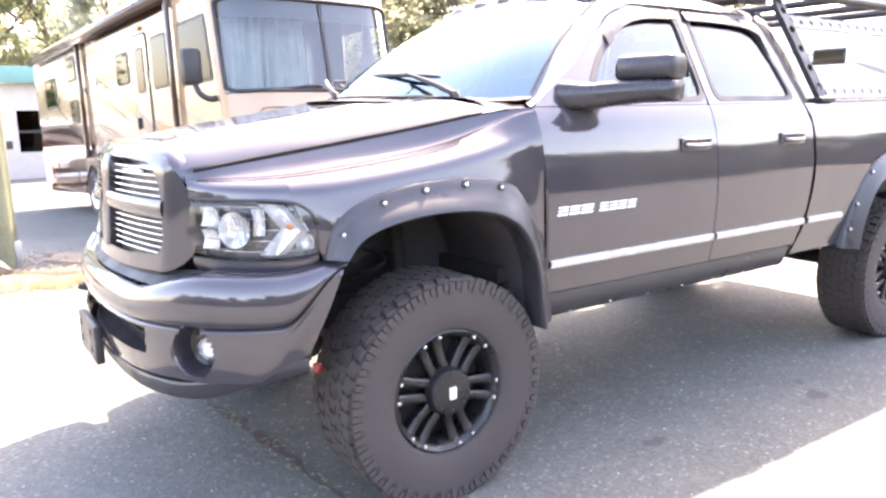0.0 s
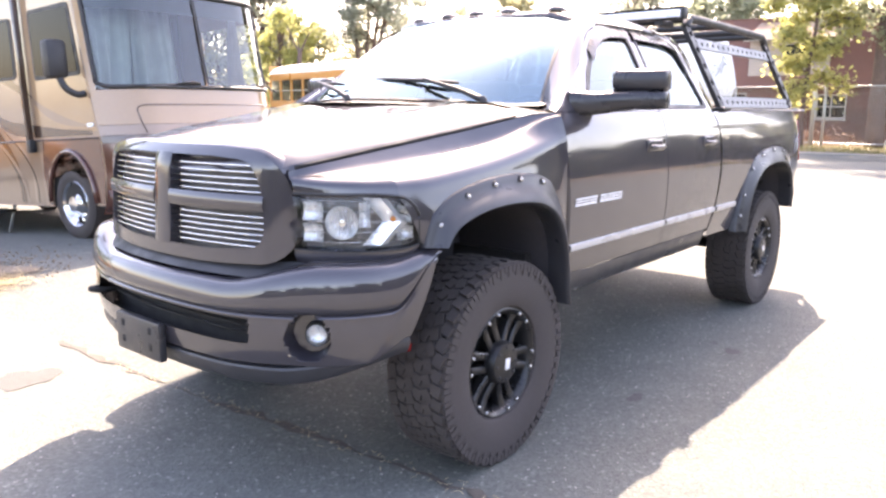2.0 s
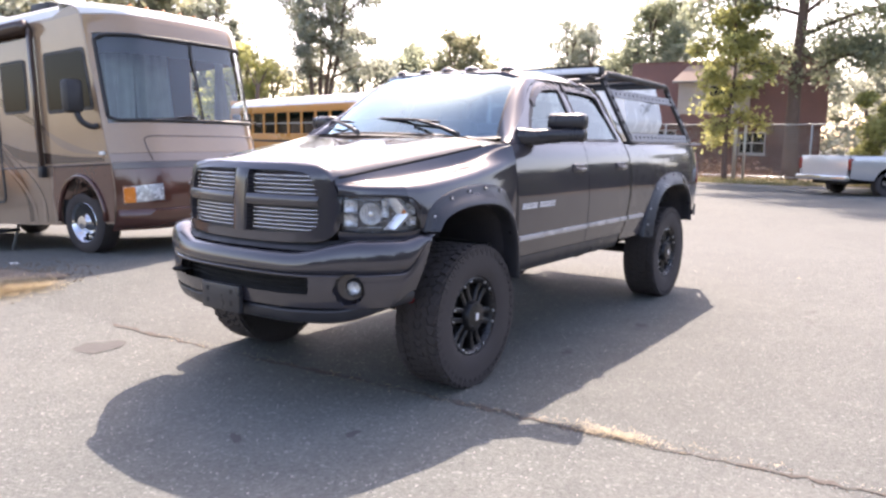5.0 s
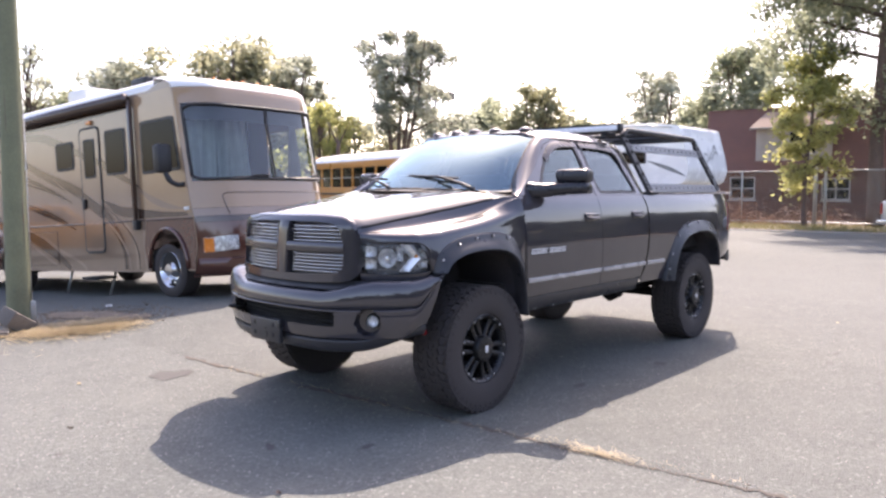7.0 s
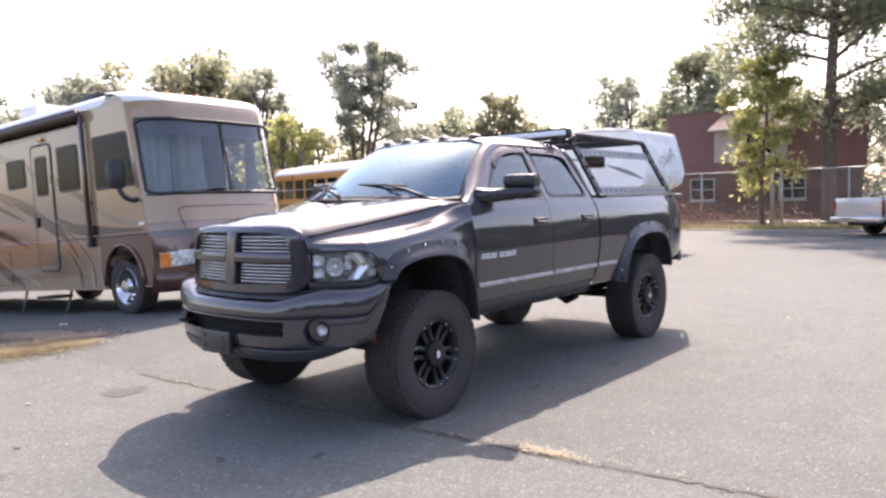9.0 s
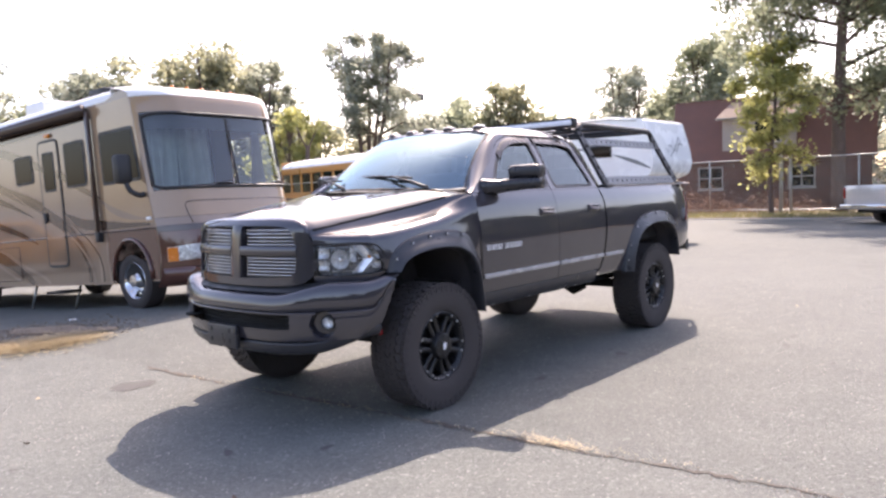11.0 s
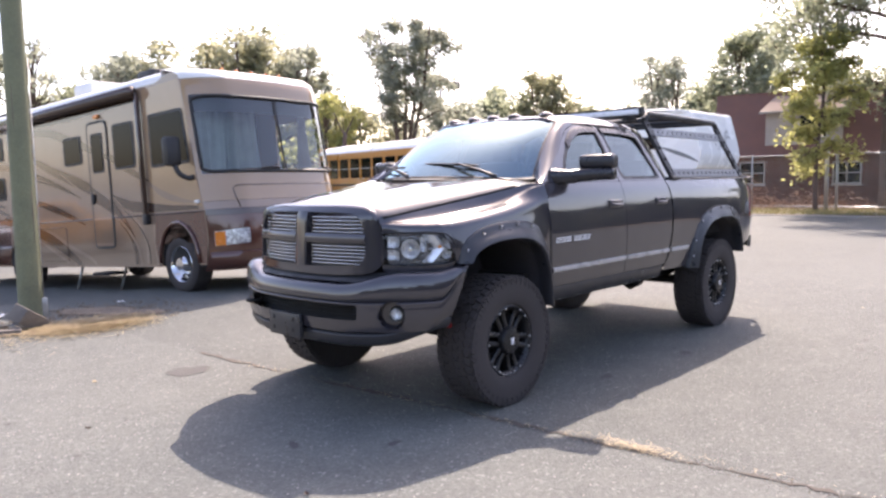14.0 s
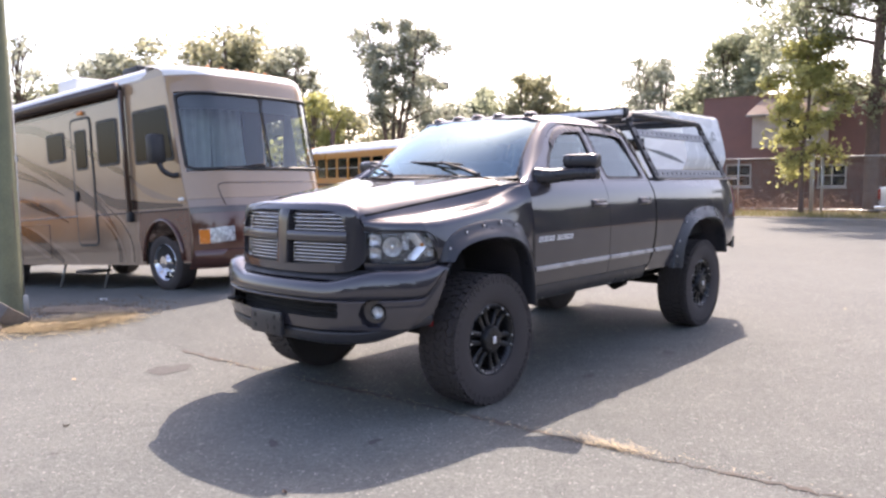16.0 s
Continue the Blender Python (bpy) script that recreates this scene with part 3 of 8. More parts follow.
for k, (lx, ly) in enumerate(((-2.45, -0.95), (-1.84, -1.15), (-2.12, 0.75))):
    lf = tagged(part("fallen_leaf", grid([[Vector((0.018 * u, 0.013 * v * (1 - u * u), 0.009 * u * u + 0.007 * v * v)) for v in (-1, 0, 1)] for u in (-1, -0.5, 0, 0.5, 1)]), BARK), "dark curled leaf lying on the asphalt", "leaf", "fallen leaves")
    lf.matrix_basis = pose(lx, ly, 0.005, 0, 0, 61 * k + 20)
grit("gravel", "crumbs of broken asphalt along the crack", 600, lambda r: (lambda y: (-0.21 + 0.06 * (-2.4 - y) + r.gauss(0, 0.035), y))(r.uniform(-8.5, -2.2)), 33, 0.002, 0.007, SOIL)
grit("gravel", "pale grit gathered along the crack", 900, lambda r: (lambda y: (-0.21 + 0.06 * (-2.4 - y) + r.gauss(0, 0.06), y))(r.uniform(-8.5, -1.6)), 34, 0.002, 0.007, CONCRETE)

# ---- the lifted pickup ----
truck = thing("pickup_truck", "lifted dark grey four-door pickup truck with black flares on asphalt", "pickup truck")

WPROF = curve_of([(0.5, 0.95), (0.62, 0.975), (0.75, 1.003), (0.88, 1.022), (1.1, 1.033), (1.28, 1.024), (1.42, 1.0), (1.50, 0.968), (1.55, 0.94), (1.75, 0.83), (1.95, 0.715), (2.03, 0.655)])


def half_width(x, z):
    w = WPROF(z)
    if x > 4.0:
        w -= 0.10 * ((x - 4.0) / 0.62) ** 2
    if 2.6 < x < 4.5 and z < 1.5:
        w += 0.012 * math.sin(math.pi * (x - 2.6) / 1.9) * math.sin(math.pi * min(max((z - 0.7) / 0.8, 0), 1))
    return w


def side_panel(name, outline, s, material, parent, label="", out=0.0, step=0.07, thick=0.018):
    if s < 0:
        return panel(name, outline, lambda a, b: (a, -half_width(a, b) - out, b), material, parent, step, thick, label)
    return panel(name, [(-a, b) for a, b in reversed(outline)], lambda a, b: (-a, half_width(-a, b) + out, b), material, parent, step, thick, label)


def side_ring(name, outer, inner, s, material, parent, out=0.0, thick=0.03):
    n = 72
    o, i = resample(outer, n), resample(inner, n)
    if s < 0:
        return ring_panel(name, o, i, lambda a, b: (a, -half_width(a, b) - out, b), material, parent, thick)
    return ring_panel(name, [(-a, b) for a, b in o], [(-a, b) for a, b in i], lambda a, b: (-a, half_width(-a, b) + out, b), material, parent, -thick)


# hood line: x -> half width and height of the hood's edge
HOOD_Y = curve_of([(-0.93, 0.53), (-0.82, 0.612), (-0.65, 0.652), (-0.48, 0.682), (-0.2, 0.728), (0.0, 0.77), (0.15, 0.812), (0.27, 0.85), (0.40, 0.885)])
HOOD_Z = curve_of([(-0.93, 1.298), (-0.82, 1.316), (-0.65, 1.343), (-0.48, 1.370), (-0.2, 1.412), (0.0, 1.444), (0.15, 1.472), (0.27, 1.497), (0.45, 1.52)])
CROWN = curve_of([(-0.95, 0.055), (-0.8, 0.078), (-0.5, 0.086), (0.0, 0.082), (0.45, 0.055)])


def hood_at(x, y):
    e = min(abs(y) / HOOD_Y(x), 1.02)
    z = HOOD_Z(x) + CROWN(x) * (1 - e ** 8.0)
    dome = math.exp(-((abs(y) - 0.0) / 0.36) ** 6)
    z += 0.012 * dome * min(max((x + 0.9) / 0.3, 0), 1)
    if x < -0.78:
        z -= 0.05 * ((-0.78 - x) / 0.15) ** 2
    return z


def make_hood():
    left = [(x, -HOOD_Y(x) + 0.006) for x in (-0.86, -0.82, -0.7, -0.55, -0.4, -0.25, -0.1, 0.0, 0.1, 0.2, 0.27)]
    rear = [(0.325, -0.855), (0.27, -0.74), (0.17, -0.45), (0.115, 0.0)]
    front = [(-0.925, 0.25), (-0.935, 0.0)]
    outline = left + rear + [(x, -y) for x, y in reversed(rear[:-1])] + [(x, -y) for x, y in reversed(left)] + front + [(-0.925, -0.25)]
    panel("hood", outline, lambda a, b: (a, b, hood_at(a, b)), PAINT, truck, 0.05, 0.03)
    for s in (-1, 1):
        part("hood_gap", tube([(x, s * (HOOD_Y(x) + 0.003), HOOD_Z(x) - 0.002) for x in [-0.79 + 0.0535 * k for k in range(21)]], 0.0075, 6), DARK, truck)


def make_fender(s):
    # hood edge, crown height, valley depth, shoulder, bottom of each section
    spec = [
        ((-0.818, 0.618, 1.306), 1.268, 0.022, (-0.816, 0.640, 1.228)),
        ((-0.74, 0.638, 1.322), 1.276, 0.030, (-0.757, 0.752, 1.227)),
        ((-0.65, 0.658, 1.335), 1.282, 0.040, (-0.668, 0.852, 1.224)),
        ((-0.56, 0.674, 1.349), 1.288, 0.050, (-0.560, 0.928, 1.216)),
    ]
    main = [
        (spec[3][0], spec[3][1], spec[3][2], spec[3][3], (-0.478, 0.966, 1.035)),
        ((-0.46, 0.690, 1.363), 1.296, 0.056, (-0.445, 0.966, 1.205), (-0.425, 0.984, 1.04)),
        ((-0.34, 0.709, 1.381), 1.308, 0.060, (-0.335, 0.982, 1.218), (-0.335, 0.998, 1.09)),
        ((-0.2, 0.732, 1.402), 1.324, 0.063, (-0.2, 0.994, 1.237), (-0.2, 1.008, 1.12)),
        ((0.0, 0.775, 1.434), 1.350, 0.063, (0.0, 1.004, 1.26), (0.0, 1.018, 1.14)),
        ((0.15, 0.818, 1.462), 1.376, 0.055, (0.16, 1.010, 1.28), (0.17, 1.024, 1.13)),
        ((0.27, 0.856, 1.487), 1.402, 0.040, (0.29, 1.012, 1.30), (0.32, 1.028, 1.05)),
        ((0.37, 0.905, 1.508), 1.428, 0.022, (0.40, 1.014, 1.30), (0.44, 1.028, 0.92)),
        ((0.448, 0.960, 1.514), 1.44, 0.012, (0.468, 1.022, 1.28), (0.482, 1.006, 0.665)),
    ]

    def head(h, cz, dv, sh):
        hx, hy, hz = h
        out = []
        for t, z in ((0, hz), (0.20, hz - dv * 0.95), (0.42, hz - dv * 1.22), (0.72, cz), (0.93, cz - 0.35 * (cz - sh[2])), (1.0, sh[2])):
            out.append(Vector((hx + (sh[0] - hx) * t, s * (hy + (sh[1] - hy) * t), z)))
        return out

    front = loft([head(*q) for q in spec], 5, 4)
    part("fender_nose", grid(front), PAINT, truck, angle=80)
    secs = []
    for h, cz, dv, sh, bt in main:
        up = head(h, cz, dv, sh)
        low = Vector((bt[0], s * bt[1], bt[2]))
        secs.append(up + [up[-1].lerp(low, 0.5) + Vector((0, s * 0.008, 0)), low])
    part("fender", grid(loft(secs, 5, 4)), PAINT, truck, angle=80)


ARCH_F_OUT = [(-0.475, 1.02), (-0.44, 1.13), (-0.35, 1.20), (-0.2, 1.245), (-0.05, 1.263), (0.1, 1.265), (0.25, 1.247), (0.36, 1.20), (0.43, 1.12), (0.475, 0.98), (0.50, 0.80), (0.525, 0.645)]
ARCH_F_IN = [(-0.42, 1.02), (-0.37, 1.075), (-0.29, 1.112), (-0.17, 1.138), (-0.04, 1.147), (0.09, 1.142), (0.2, 1.118), (0.29, 1.07), (0.35, 1.0), (0.39, 0.9), (0.412, 0.78), (0.43, 0.635)]
ARCH_R_OUT = [(2.79, 0.68), (2.83, 0.83), (2.89, 0.97), (2.98, 1.09), (3.13, 1.19), (3.35, 1.24), (3.57, 1.25), (3.77, 1.232), (3.93, 1.165), (4.03, 1.04), (4.08, 0.88), (4.10, 0.74)]
ARCH_R_IN = [(2.90, 0.67), (2.94, 0.82), (3.00, 0.94), (3.08, 1.03), (3.2, 1.09), (3.38, 1.125), (3.57, 1.13), (3.73, 1.115), (3.86, 1.06), (3.94, 0.97), (3.98, 0.86), (4.0, 0.74)]


def tuck(x):
    """The front flare draws in towards the headlamp."""
    return 0.034 * min(max((0.15 - x) / 0.6, 0.0), 1.0) if x < 1 else 0.0


def make_flare(s, outs, ins, bolts, up=0.0):
    o, i = dense([(a, 0, b) for a, b in outs], 4), dense([(a, 0, b) for a, b in ins], 4)
    rows = []
    for t, y in ((0, 0.985), (0.0, 1.016 + up), (0.04, 1.024 + up), (0.25, 1.030 + up), (0.42, 1.040 + up), (0.6, 1.060 + up * 0.6), (0.85, 1.083), (0.95, 1.086), (1.0, 1.080), (1.02, 1.06), (1.0, 0.97), (0.9, 0.93)):
        rows.append([Vector((a.x + (b.x - a.x) * t, s * (y - tuck(a.x)), a.z + (b.z - a.z) * t)) for a, b in zip(o, i)])
    fl = part("fender_flare", grid(rows), FLARE, truck, "satin black bolt-on flare", angle=50)
    for x, z in bolts:
        bm = bmesh.new()
        m = Matrix.Translation((x, s * (1.030 + up - tuck(x)), z)) @ pose(0, 0, 0, 0, 0, 180 if s < 0 else 0)
        add_lathe(bm, [(0.0001, 0.013), (0.006, 0.013), (0.009, 0.008), (0.009, 0.0)], 12, m)
        part("flare_bolt", bm, STEEL, fl, "bright steel bolt")
        # black ring paints in the shadow of the recess round the bolt head
        part("bolt_shade", lathe([(0.0085, 0.004), (0.016, 0.003), (0.017, -0.012)], 14, m), BLACK, fl)


def make_well(s, ins, back):
    o = dense([(a, 0, b) for a, b in ins], 3)
    cx = sum(p.x for p in o) / len(o)
    rows = [[Vector((p.x, s * y, p.z)) for p in o] for y in (1.03, 0.9, 0.7, 0.45)]
    rows.append([Vector((cx + (p.x - cx) * 0.3, s * 0.44, 0.80 + (p.z - 0.80) * 0.3)) for p in o])
    part("wheel_well", grid(rows), LINER, truck, "smooth dark plastic liner", angle=60)


def make_doors(s):
    d = side_panel("front_door", [(0.486, 0.757), (1.578, 0.757), (1.583, 1.2), (1.58, 1.515), (0.463, 1.515), (0.47, 1.40), (0.49, 1.15), (0.502, 0.9)], s, PAINT, truck)
    r = side_panel("rear_door", [(1.592, 0.757), (2.325, 0.757), (2.395, 0.95), (2.43, 1.2), (2.425, 1.4), (2.395, 1.515), (1.589, 1.515), (1.592, 1.2)], s, PAINT, truck)
    # window frames and glass
    wf = round_poly([(0.78, 1.545), (1.565, 1.545), (1.585, 1.955), (1.33, 1.95), (1.17, 1.90), (0.93, 1.715)], 0.05)
    of = [(0.47, 1.519), (1.578, 1.519), (1.60, 1.99), (1.30, 1.985), (1.12, 1.93), (0.86, 1.745)]
    side_ring("window_frame", of, wf, s, PAINT, d)
    side_panel("window_glass", wf, s, GLASS_SIDE, d, out=-0.009, thick=0.004)
    side_ring("window_seal", round_poly([(0.765, 1.532), (1.575, 1.532), (1.597, 1.966), (1.33, 1.962), (1.162, 1.911), (0.918, 1.722)], 0.05), round_poly([(0.80, 1.555), (1.556, 1.555), (1.576, 1.946), (1.335, 1.94), (1.178, 1.888), (0.945, 1.708)], 0.05), s, BLACK, d, out=0.003, thick=0.012)
    wr = round_poly([(1.665, 1.545), (2.325, 1.545), (2.24, 1.90), (2.14, 1.945), (1.685, 1.955)], 0.05)
    orr = [(1.589, 1.519), (2.395, 1.519), (2.30, 1.93), (2.17, 1.98), (1.608, 1.99)]
    side_ring("window_frame", orr, wr, s, PAINT, r)
    side_panel("window_glass", wr, s, GLASS_TINT, r, out=-0.009, thick=0.004)
    side_ring("window_seal", round_poly([(1.652, 1.532), (2.342, 1.532), (2.253, 1.91), (2.147, 1.957), (1.674, 1.966)], 0.05), round_poly([(1.676, 1.556), (2.31, 1.556), (2.23, 1.892), (2.135, 1.934), (1.696, 1.943)], 0.05), s, BLACK, r, out=0.003, thick=0.012)
    # vent visors
    for parent, pts in ((d, [(1.03, 1.815), (1.165, 1.905), (1.33, 1.953), (1.60, 1.968)]), (r, [(1.665, 1.966), (1.9, 1.963), (2.13, 1.95), (2.235, 1.91), (2.285, 1.80)])):
        c = dense([(a, 0, b) for a, b in pts], 5)
        rows = [[Vector((p.x, s * (half_width(p.x, p.z + dz) + o), p.z + dz)) for p in c] for dz, o in ((0.018, 0.004), (0.010, 0.010), (-0.010, 0.015), (-0.034, 0.018), (-0.036, 0.015), (-0.012, 0.010))]
        part("vent_visor", grid(rows), VISOR, parent, "dark smoked visor")
    # handles
    for parent, hx in ((d, 1.42), (r, 2.22)):
        w = half_width(hx, 1.335)
        m = Matrix.Translation((hx, s * w, 1.335))
        hd = part("door_handle", box((-0.105, -0.012, -0.032), (0.105, 0.012, 0.034), 0.012, m @ Matrix.Translation((0, s * 0.004, 0)), 3), PAINT, parent)
        # raised black slab stands for the shade inside the handle's recess
        part("handle_shade", box((-0.058, -0.004, 0.0), (0.058, 0.004, 0.026), 0.003, m @ Matrix.Translation((0, s * 0.0145, 0))), BLACK, hd)
        part("handle_grip", tube(dense([Vector((hx - 0.09, s * (w + 0.012), 1.331)), Vector((hx - 0.05, s * (w + 0.030), 1.328)), Vector((hx + 0.05, s * (w + 0.030), 1.328)), Vector((hx + 0.09, s * (w + 0.012), 1.331))], 4), 0.013, 10), PAINT, hd)
    # side moulding in stretches that stop at the gaps
    for parent, a, b in ((d, 0.505, 1.574), (r, 1.597, 2.37)):
        side_strip(parent, s, a, b)
    return d, r


def side_strip(parent, s, a, b):
    n = 12
    rows = [[Vector((a + (b - a) * k / n, s * (half_width(a + (b - a) * k / n, z) + o), z)) for k in range(n + 1)] for z, o in ((0.863, 0.0), (0.866, 0.011), (0.88, 0.015), (0.896, 0.012), (0.899, 0.0))]
    part("side_moulding", grid(rows), STRIPM, parent, "pale grey body moulding")


def make_lettering(door, s):
    """The badge on the door as plain slanted bars."""
    x = 0.535
    for k, w in enumerate((0.052, 0.053, 0.066, 0.0, 0.045, 0.045, 0.045, 0.045)):
        if not w:
            x += 0.03
            continue
        for z0, z1 in ((1.080, 1.090), (1.096, 1.102), (1.108, 1.116)):
            out = [(x + (z0 - 1.08) * 0.25, z0), (x + w + (z0 - 1.08) * 0.25, z0), (x + w + (z1 - 1.08) * 0.25, z1), (x + (z1 - 1.08) * 0.25, z1)]
            side_panel("badge_bar", out, s, SILVERLETTER, door, "silver badge bar", out=0.006, thick=0.006)
        x += w + 0.013


def make_cab():
    # roof
    edge = [(1.10, 0.60), (1.16, 0.66), (1.4, 0.685), (1.8, 0.69), (2.2, 0.68), (2.42, 0.64)]
    zr = curve_of([(1.0, 2.045), (1.2, 2.075), (1.6, 2.092), (2.0, 2.088), (2.3, 2.065), (2.5, 2.03)])

    def roof_at(x, y):
        e = abs(y) / 0.69
        return zr(x) - 0.022 * e ** 2 - 0.075 * max(0, e - 0.72) ** 2 / 0.08

    outline = [(x, -y) for x, y in edge] + [(2.49, -0.4), (2.51, 0), (2.49, 0.4)] + [(x, y) for x, y in reversed(edge)] + [(1.022, 0.4), (0.998, 0.0), (1.022, -0.4)]
    roof = panel("roof", outline, lambda a, b: (a, b, roof_at(a, b)), PAINT, truck, 0.06, 0.03)
    for y, x in ((-0.50, 1.19), (-0.22, 1.13), (0.0, 1.12), (0.22, 1.13), (0.50, 1.19)):
        bm = bmesh.new()
        bmesh.ops.create_uvsphere(bm, u_segments=16, v_segments=8, radius=1.0)
        z = roof_at(x, y)
        for v in bm.verts:
            v.co = Vector((x + v.co.x * 0.065 + 0.02 * max(0, v.co.x), y + v.co.y * 0.052, z + max(v.co.z, -0.1) * 0.034))
        part("roof_marker_lamp", bm, SMOKE, roof, "smoked cab marker lamp")
    # windscreen
    base = dense([(0.58, -0.79, 1.535), (0.36, -0.60, 1.556), (0.20, -0.3, 1.57), (0.14, 0.0, 1.574), (0.20, 0.3, 1.57), (0.36, 0.60, 1.556), (0.58, 0.79, 1.535)], 5)
    top = dense([(1.13, -0.635, 2.002), (1.075, -0.48, 2.038), (1.025, -0.24, 2.042), (1.005, 0.0, 2.042), (1.025, 0.24, 2.042), (1.075, 0.48, 2.038), (1.13, 0.635, 2.002)], 5)
    rows = []
    for k in range(11):
        t = k / 10
        bow = 0.035 * math.sin(math.pi * t)
        rows.append([a.lerp(b, t) + Vector((-0.6, 0, 0.8)) * bow for a, b in zip(base, top)])
    part("windscreen", grid(rows), GLASS_WS, truck, "blue tinted windscreen glass with sky colour put into its mirroring")
    head = [[p + Vector((-0.004, 0, 0.002)) for p in top], [p + Vector((0.022, 0, 0.011)) for p in top], [Vector((p.x + 0.055, p.y, roof_at(p.x + 0.055, p.y) + 0.004)) for p in top], [Vector((p.x + 0.10, p.y, roof_at(p.x + 0.10, p.y) + 0.002)) for p in top]]
    part("roof_header", grid(head), PAINT, truck, angle=80)
    # black band round the glass
    rim = [r[0] for r in rows[::-1]] + base[1:-1] + [r[-1] for r in rows]
    c = sum(rim + top, Vector()) / len(rim + top)
    ins = [p.lerp(c, 0.018) + Vector((-0.003, 0, 0.004)) for p in rim]
    out = [p.lerp(c, -0.008) + Vector((-0.002, 0, 0.003)) for p in rim]
    part("windscreen_seal", grid([out, ins]), BLACK, truck)
    # pillars beside the glass
    for s in (-1, 1):
        e_glass = [Vector((0.50, s * 0.85, 1.515))] + [Vector((r[0].x, s * abs(r[0].y), r[0].z)) for r in rows] + [Vector((1.17, s * 0.64, 2.0))]
        door = dense([(0.452, 0, 1.517), (0.62, 0, 1.60), (0.86, 0, 1.748), (1.0, 0, 1.845), (1.12, 0, 1.933), (1.30, 0, 1.988)], 4)
        n = 24
        eg = [e_glass[min(int(k / n * (len(e_glass) - 1)), len(e_glass) - 2)].lerp(e_glass[min(int(k / n * (len(e_glass) - 1)) + 1, len(e_glass) - 1)], k / n * (len(e_glass) - 1) % 1 if k < n else 1) for k in range(n + 1)]
        dr = [door[min(int(k / n * (len(door) - 1)), len(door) - 2)].lerp(door[min(int(k / n * (len(door) - 1)) + 1, len(door) - 1)], k / n * (len(door) - 1) % 1 if k < n else 1) for k in range(n + 1)]
        dr = [Vector((p.x, s * half_width(p.x, p.z), p.z)) for p in dr]
        rr = []
        for t in (0, 0.15, 0.4, 0.7, 1.0):
            rr.append([a.lerp(b, t) + Vector((-0.02, s * 0.02, 0.014)) * math.sin(math.pi * t) for a, b in zip(eg, dr)])
        part("pillar", grid(rr), PAINT, truck, angle=70)
        # roof side rail
        dtop = [(1.30, 1.985), (1.60, 1.99), (1.9, 1.985), (2.17, 1.98), (2.30, 1.93)]
        lo = dense([(a, s * half_width(a, b), b) for a, b in dtop], 4)
        hi = dense([(1.18, s * 0.66, roof_at(1.18, 0.66)), (1.5, s * 0.688, roof_at(1.5, 0.688)), (1.9, s * 0.69, roof_at(1.9, 0.69)), (2.2, s * 0.68, roof_at(2.2, 0.68)), (2.40, s * 0.645, roof_at(2.4, 0.645))], 4)
        part("roof_rail", grid([lo, [a.lerp(b, 0.5) + Vector((0, s * 0.012, 0.006)) for a, b in zip(lo, hi)], hi]), PAINT, truck, angle=80)
        # rear pillar
        a = dense([(2.395, s * half_width(2.395, 1.517), 1.517), (2.36, s * half_width(2.36, 1.7), 1.7), (2.30, s * half_width(2.3, 1.93), 1.93), (2.17, s * half_width(2.17, 1.98), 1.98)], 4)
        b = dense([(2.58, s * 0.90, 1.50), (2.56, s * 0.80, 1.7), (2.50, s * 0.68, 1.93), (2.42, s * 0.64, 2.0)], 4)
        part("pillar", grid([a, [p.lerp(q, 0.5) + Vector((0.01, s * 0.012, 0)) for p, q in zip(a, b)], b]), PAINT, truck, angle=80)
        # cowl corner between hood, fender and glass
        part("cowl_corner", grid([[Vector((0.27, s * 0.853, 1.494)), Vector((0.36, s * 0.905, 1.51)), Vector((0.455, s * 0.962, 1.514))], [Vector((0.22, s * 0.75, 1.52)), Vector((0.38, s * 0.80, 1.535)), Vector((0.50, s * 0.86, 1.525))], [Vector((0.20, s * 0.55, 1.55)), Vector((0.36, s * 0.62, 1.555)), Vector((0.58, s * 0.79, 1.535))]]), PAINT, truck, angle=80)
    # rear of the cab
    rows = [[Vector((x, y * w, z)) for y in (-1, -0.5, 0, 0.5, 1)] for x, w, z in ((2.60, 0.95, 0.8), (2.60, 0.95, 1.4), (2.58, 0.90, 1.5))]
    part("cab_rear_panel", grid(rows), PAINT, truck)
    part("rear_window", grid([[Vector((x, y * w, z)) for y in (-1, -0.5, 0, 0.5, 1)] for x, w, z in ((2.58, 0.90, 1.5), (2.56, 0.80, 1.7), (2.50, 0.66, 1.95), (2.46, 0.62, 2.03))]), GLASS_TINT, truck)
    # cowl strip under the glass
    cow = [p + Vector((-0.10, 0, -0.012)) for p in base]
    part("cowl_panel", grid([[p + Vector((0.02, 0, -0.003)) for p in base], [p.lerp(q, 0.5) + Vector((0, 0, -0.008)) for p, q in zip(base, cow)], [p + Vector((-0.03, 0, -0.005)) for p in cow]]), BLACK, truck)
    # wipers
    near = ((0.312, -0.650, 1.570), (0.292, -0.52, 1.618), (0.285, -0.30, 1.672)), ((0.352, -0.475, 1.652), (0.300, -0.30, 1.664), (0.288, -0.05, 1.674), (0.340, 0.161, 1.676))
    far = ((0.105, 0.05, 1.580), (0.135, 0.18, 1.625), (0.24, 0.42, 1.664)), ((0.255, 0.225, 1.652), (0.285, 0.40, 1.660), (0.375, 0.55, 1.652), (0.490, 0.69, 1.632))
    for arm_line, blade_line in (near, far):
        arm = dense([Vector(p) for p in arm_line], 4)
        w = part("wiper", tube(arm, [0.015 - 0.0008 * k for k in range(len(arm))], 8), BLACK, truck, "black wiper arm and blade")
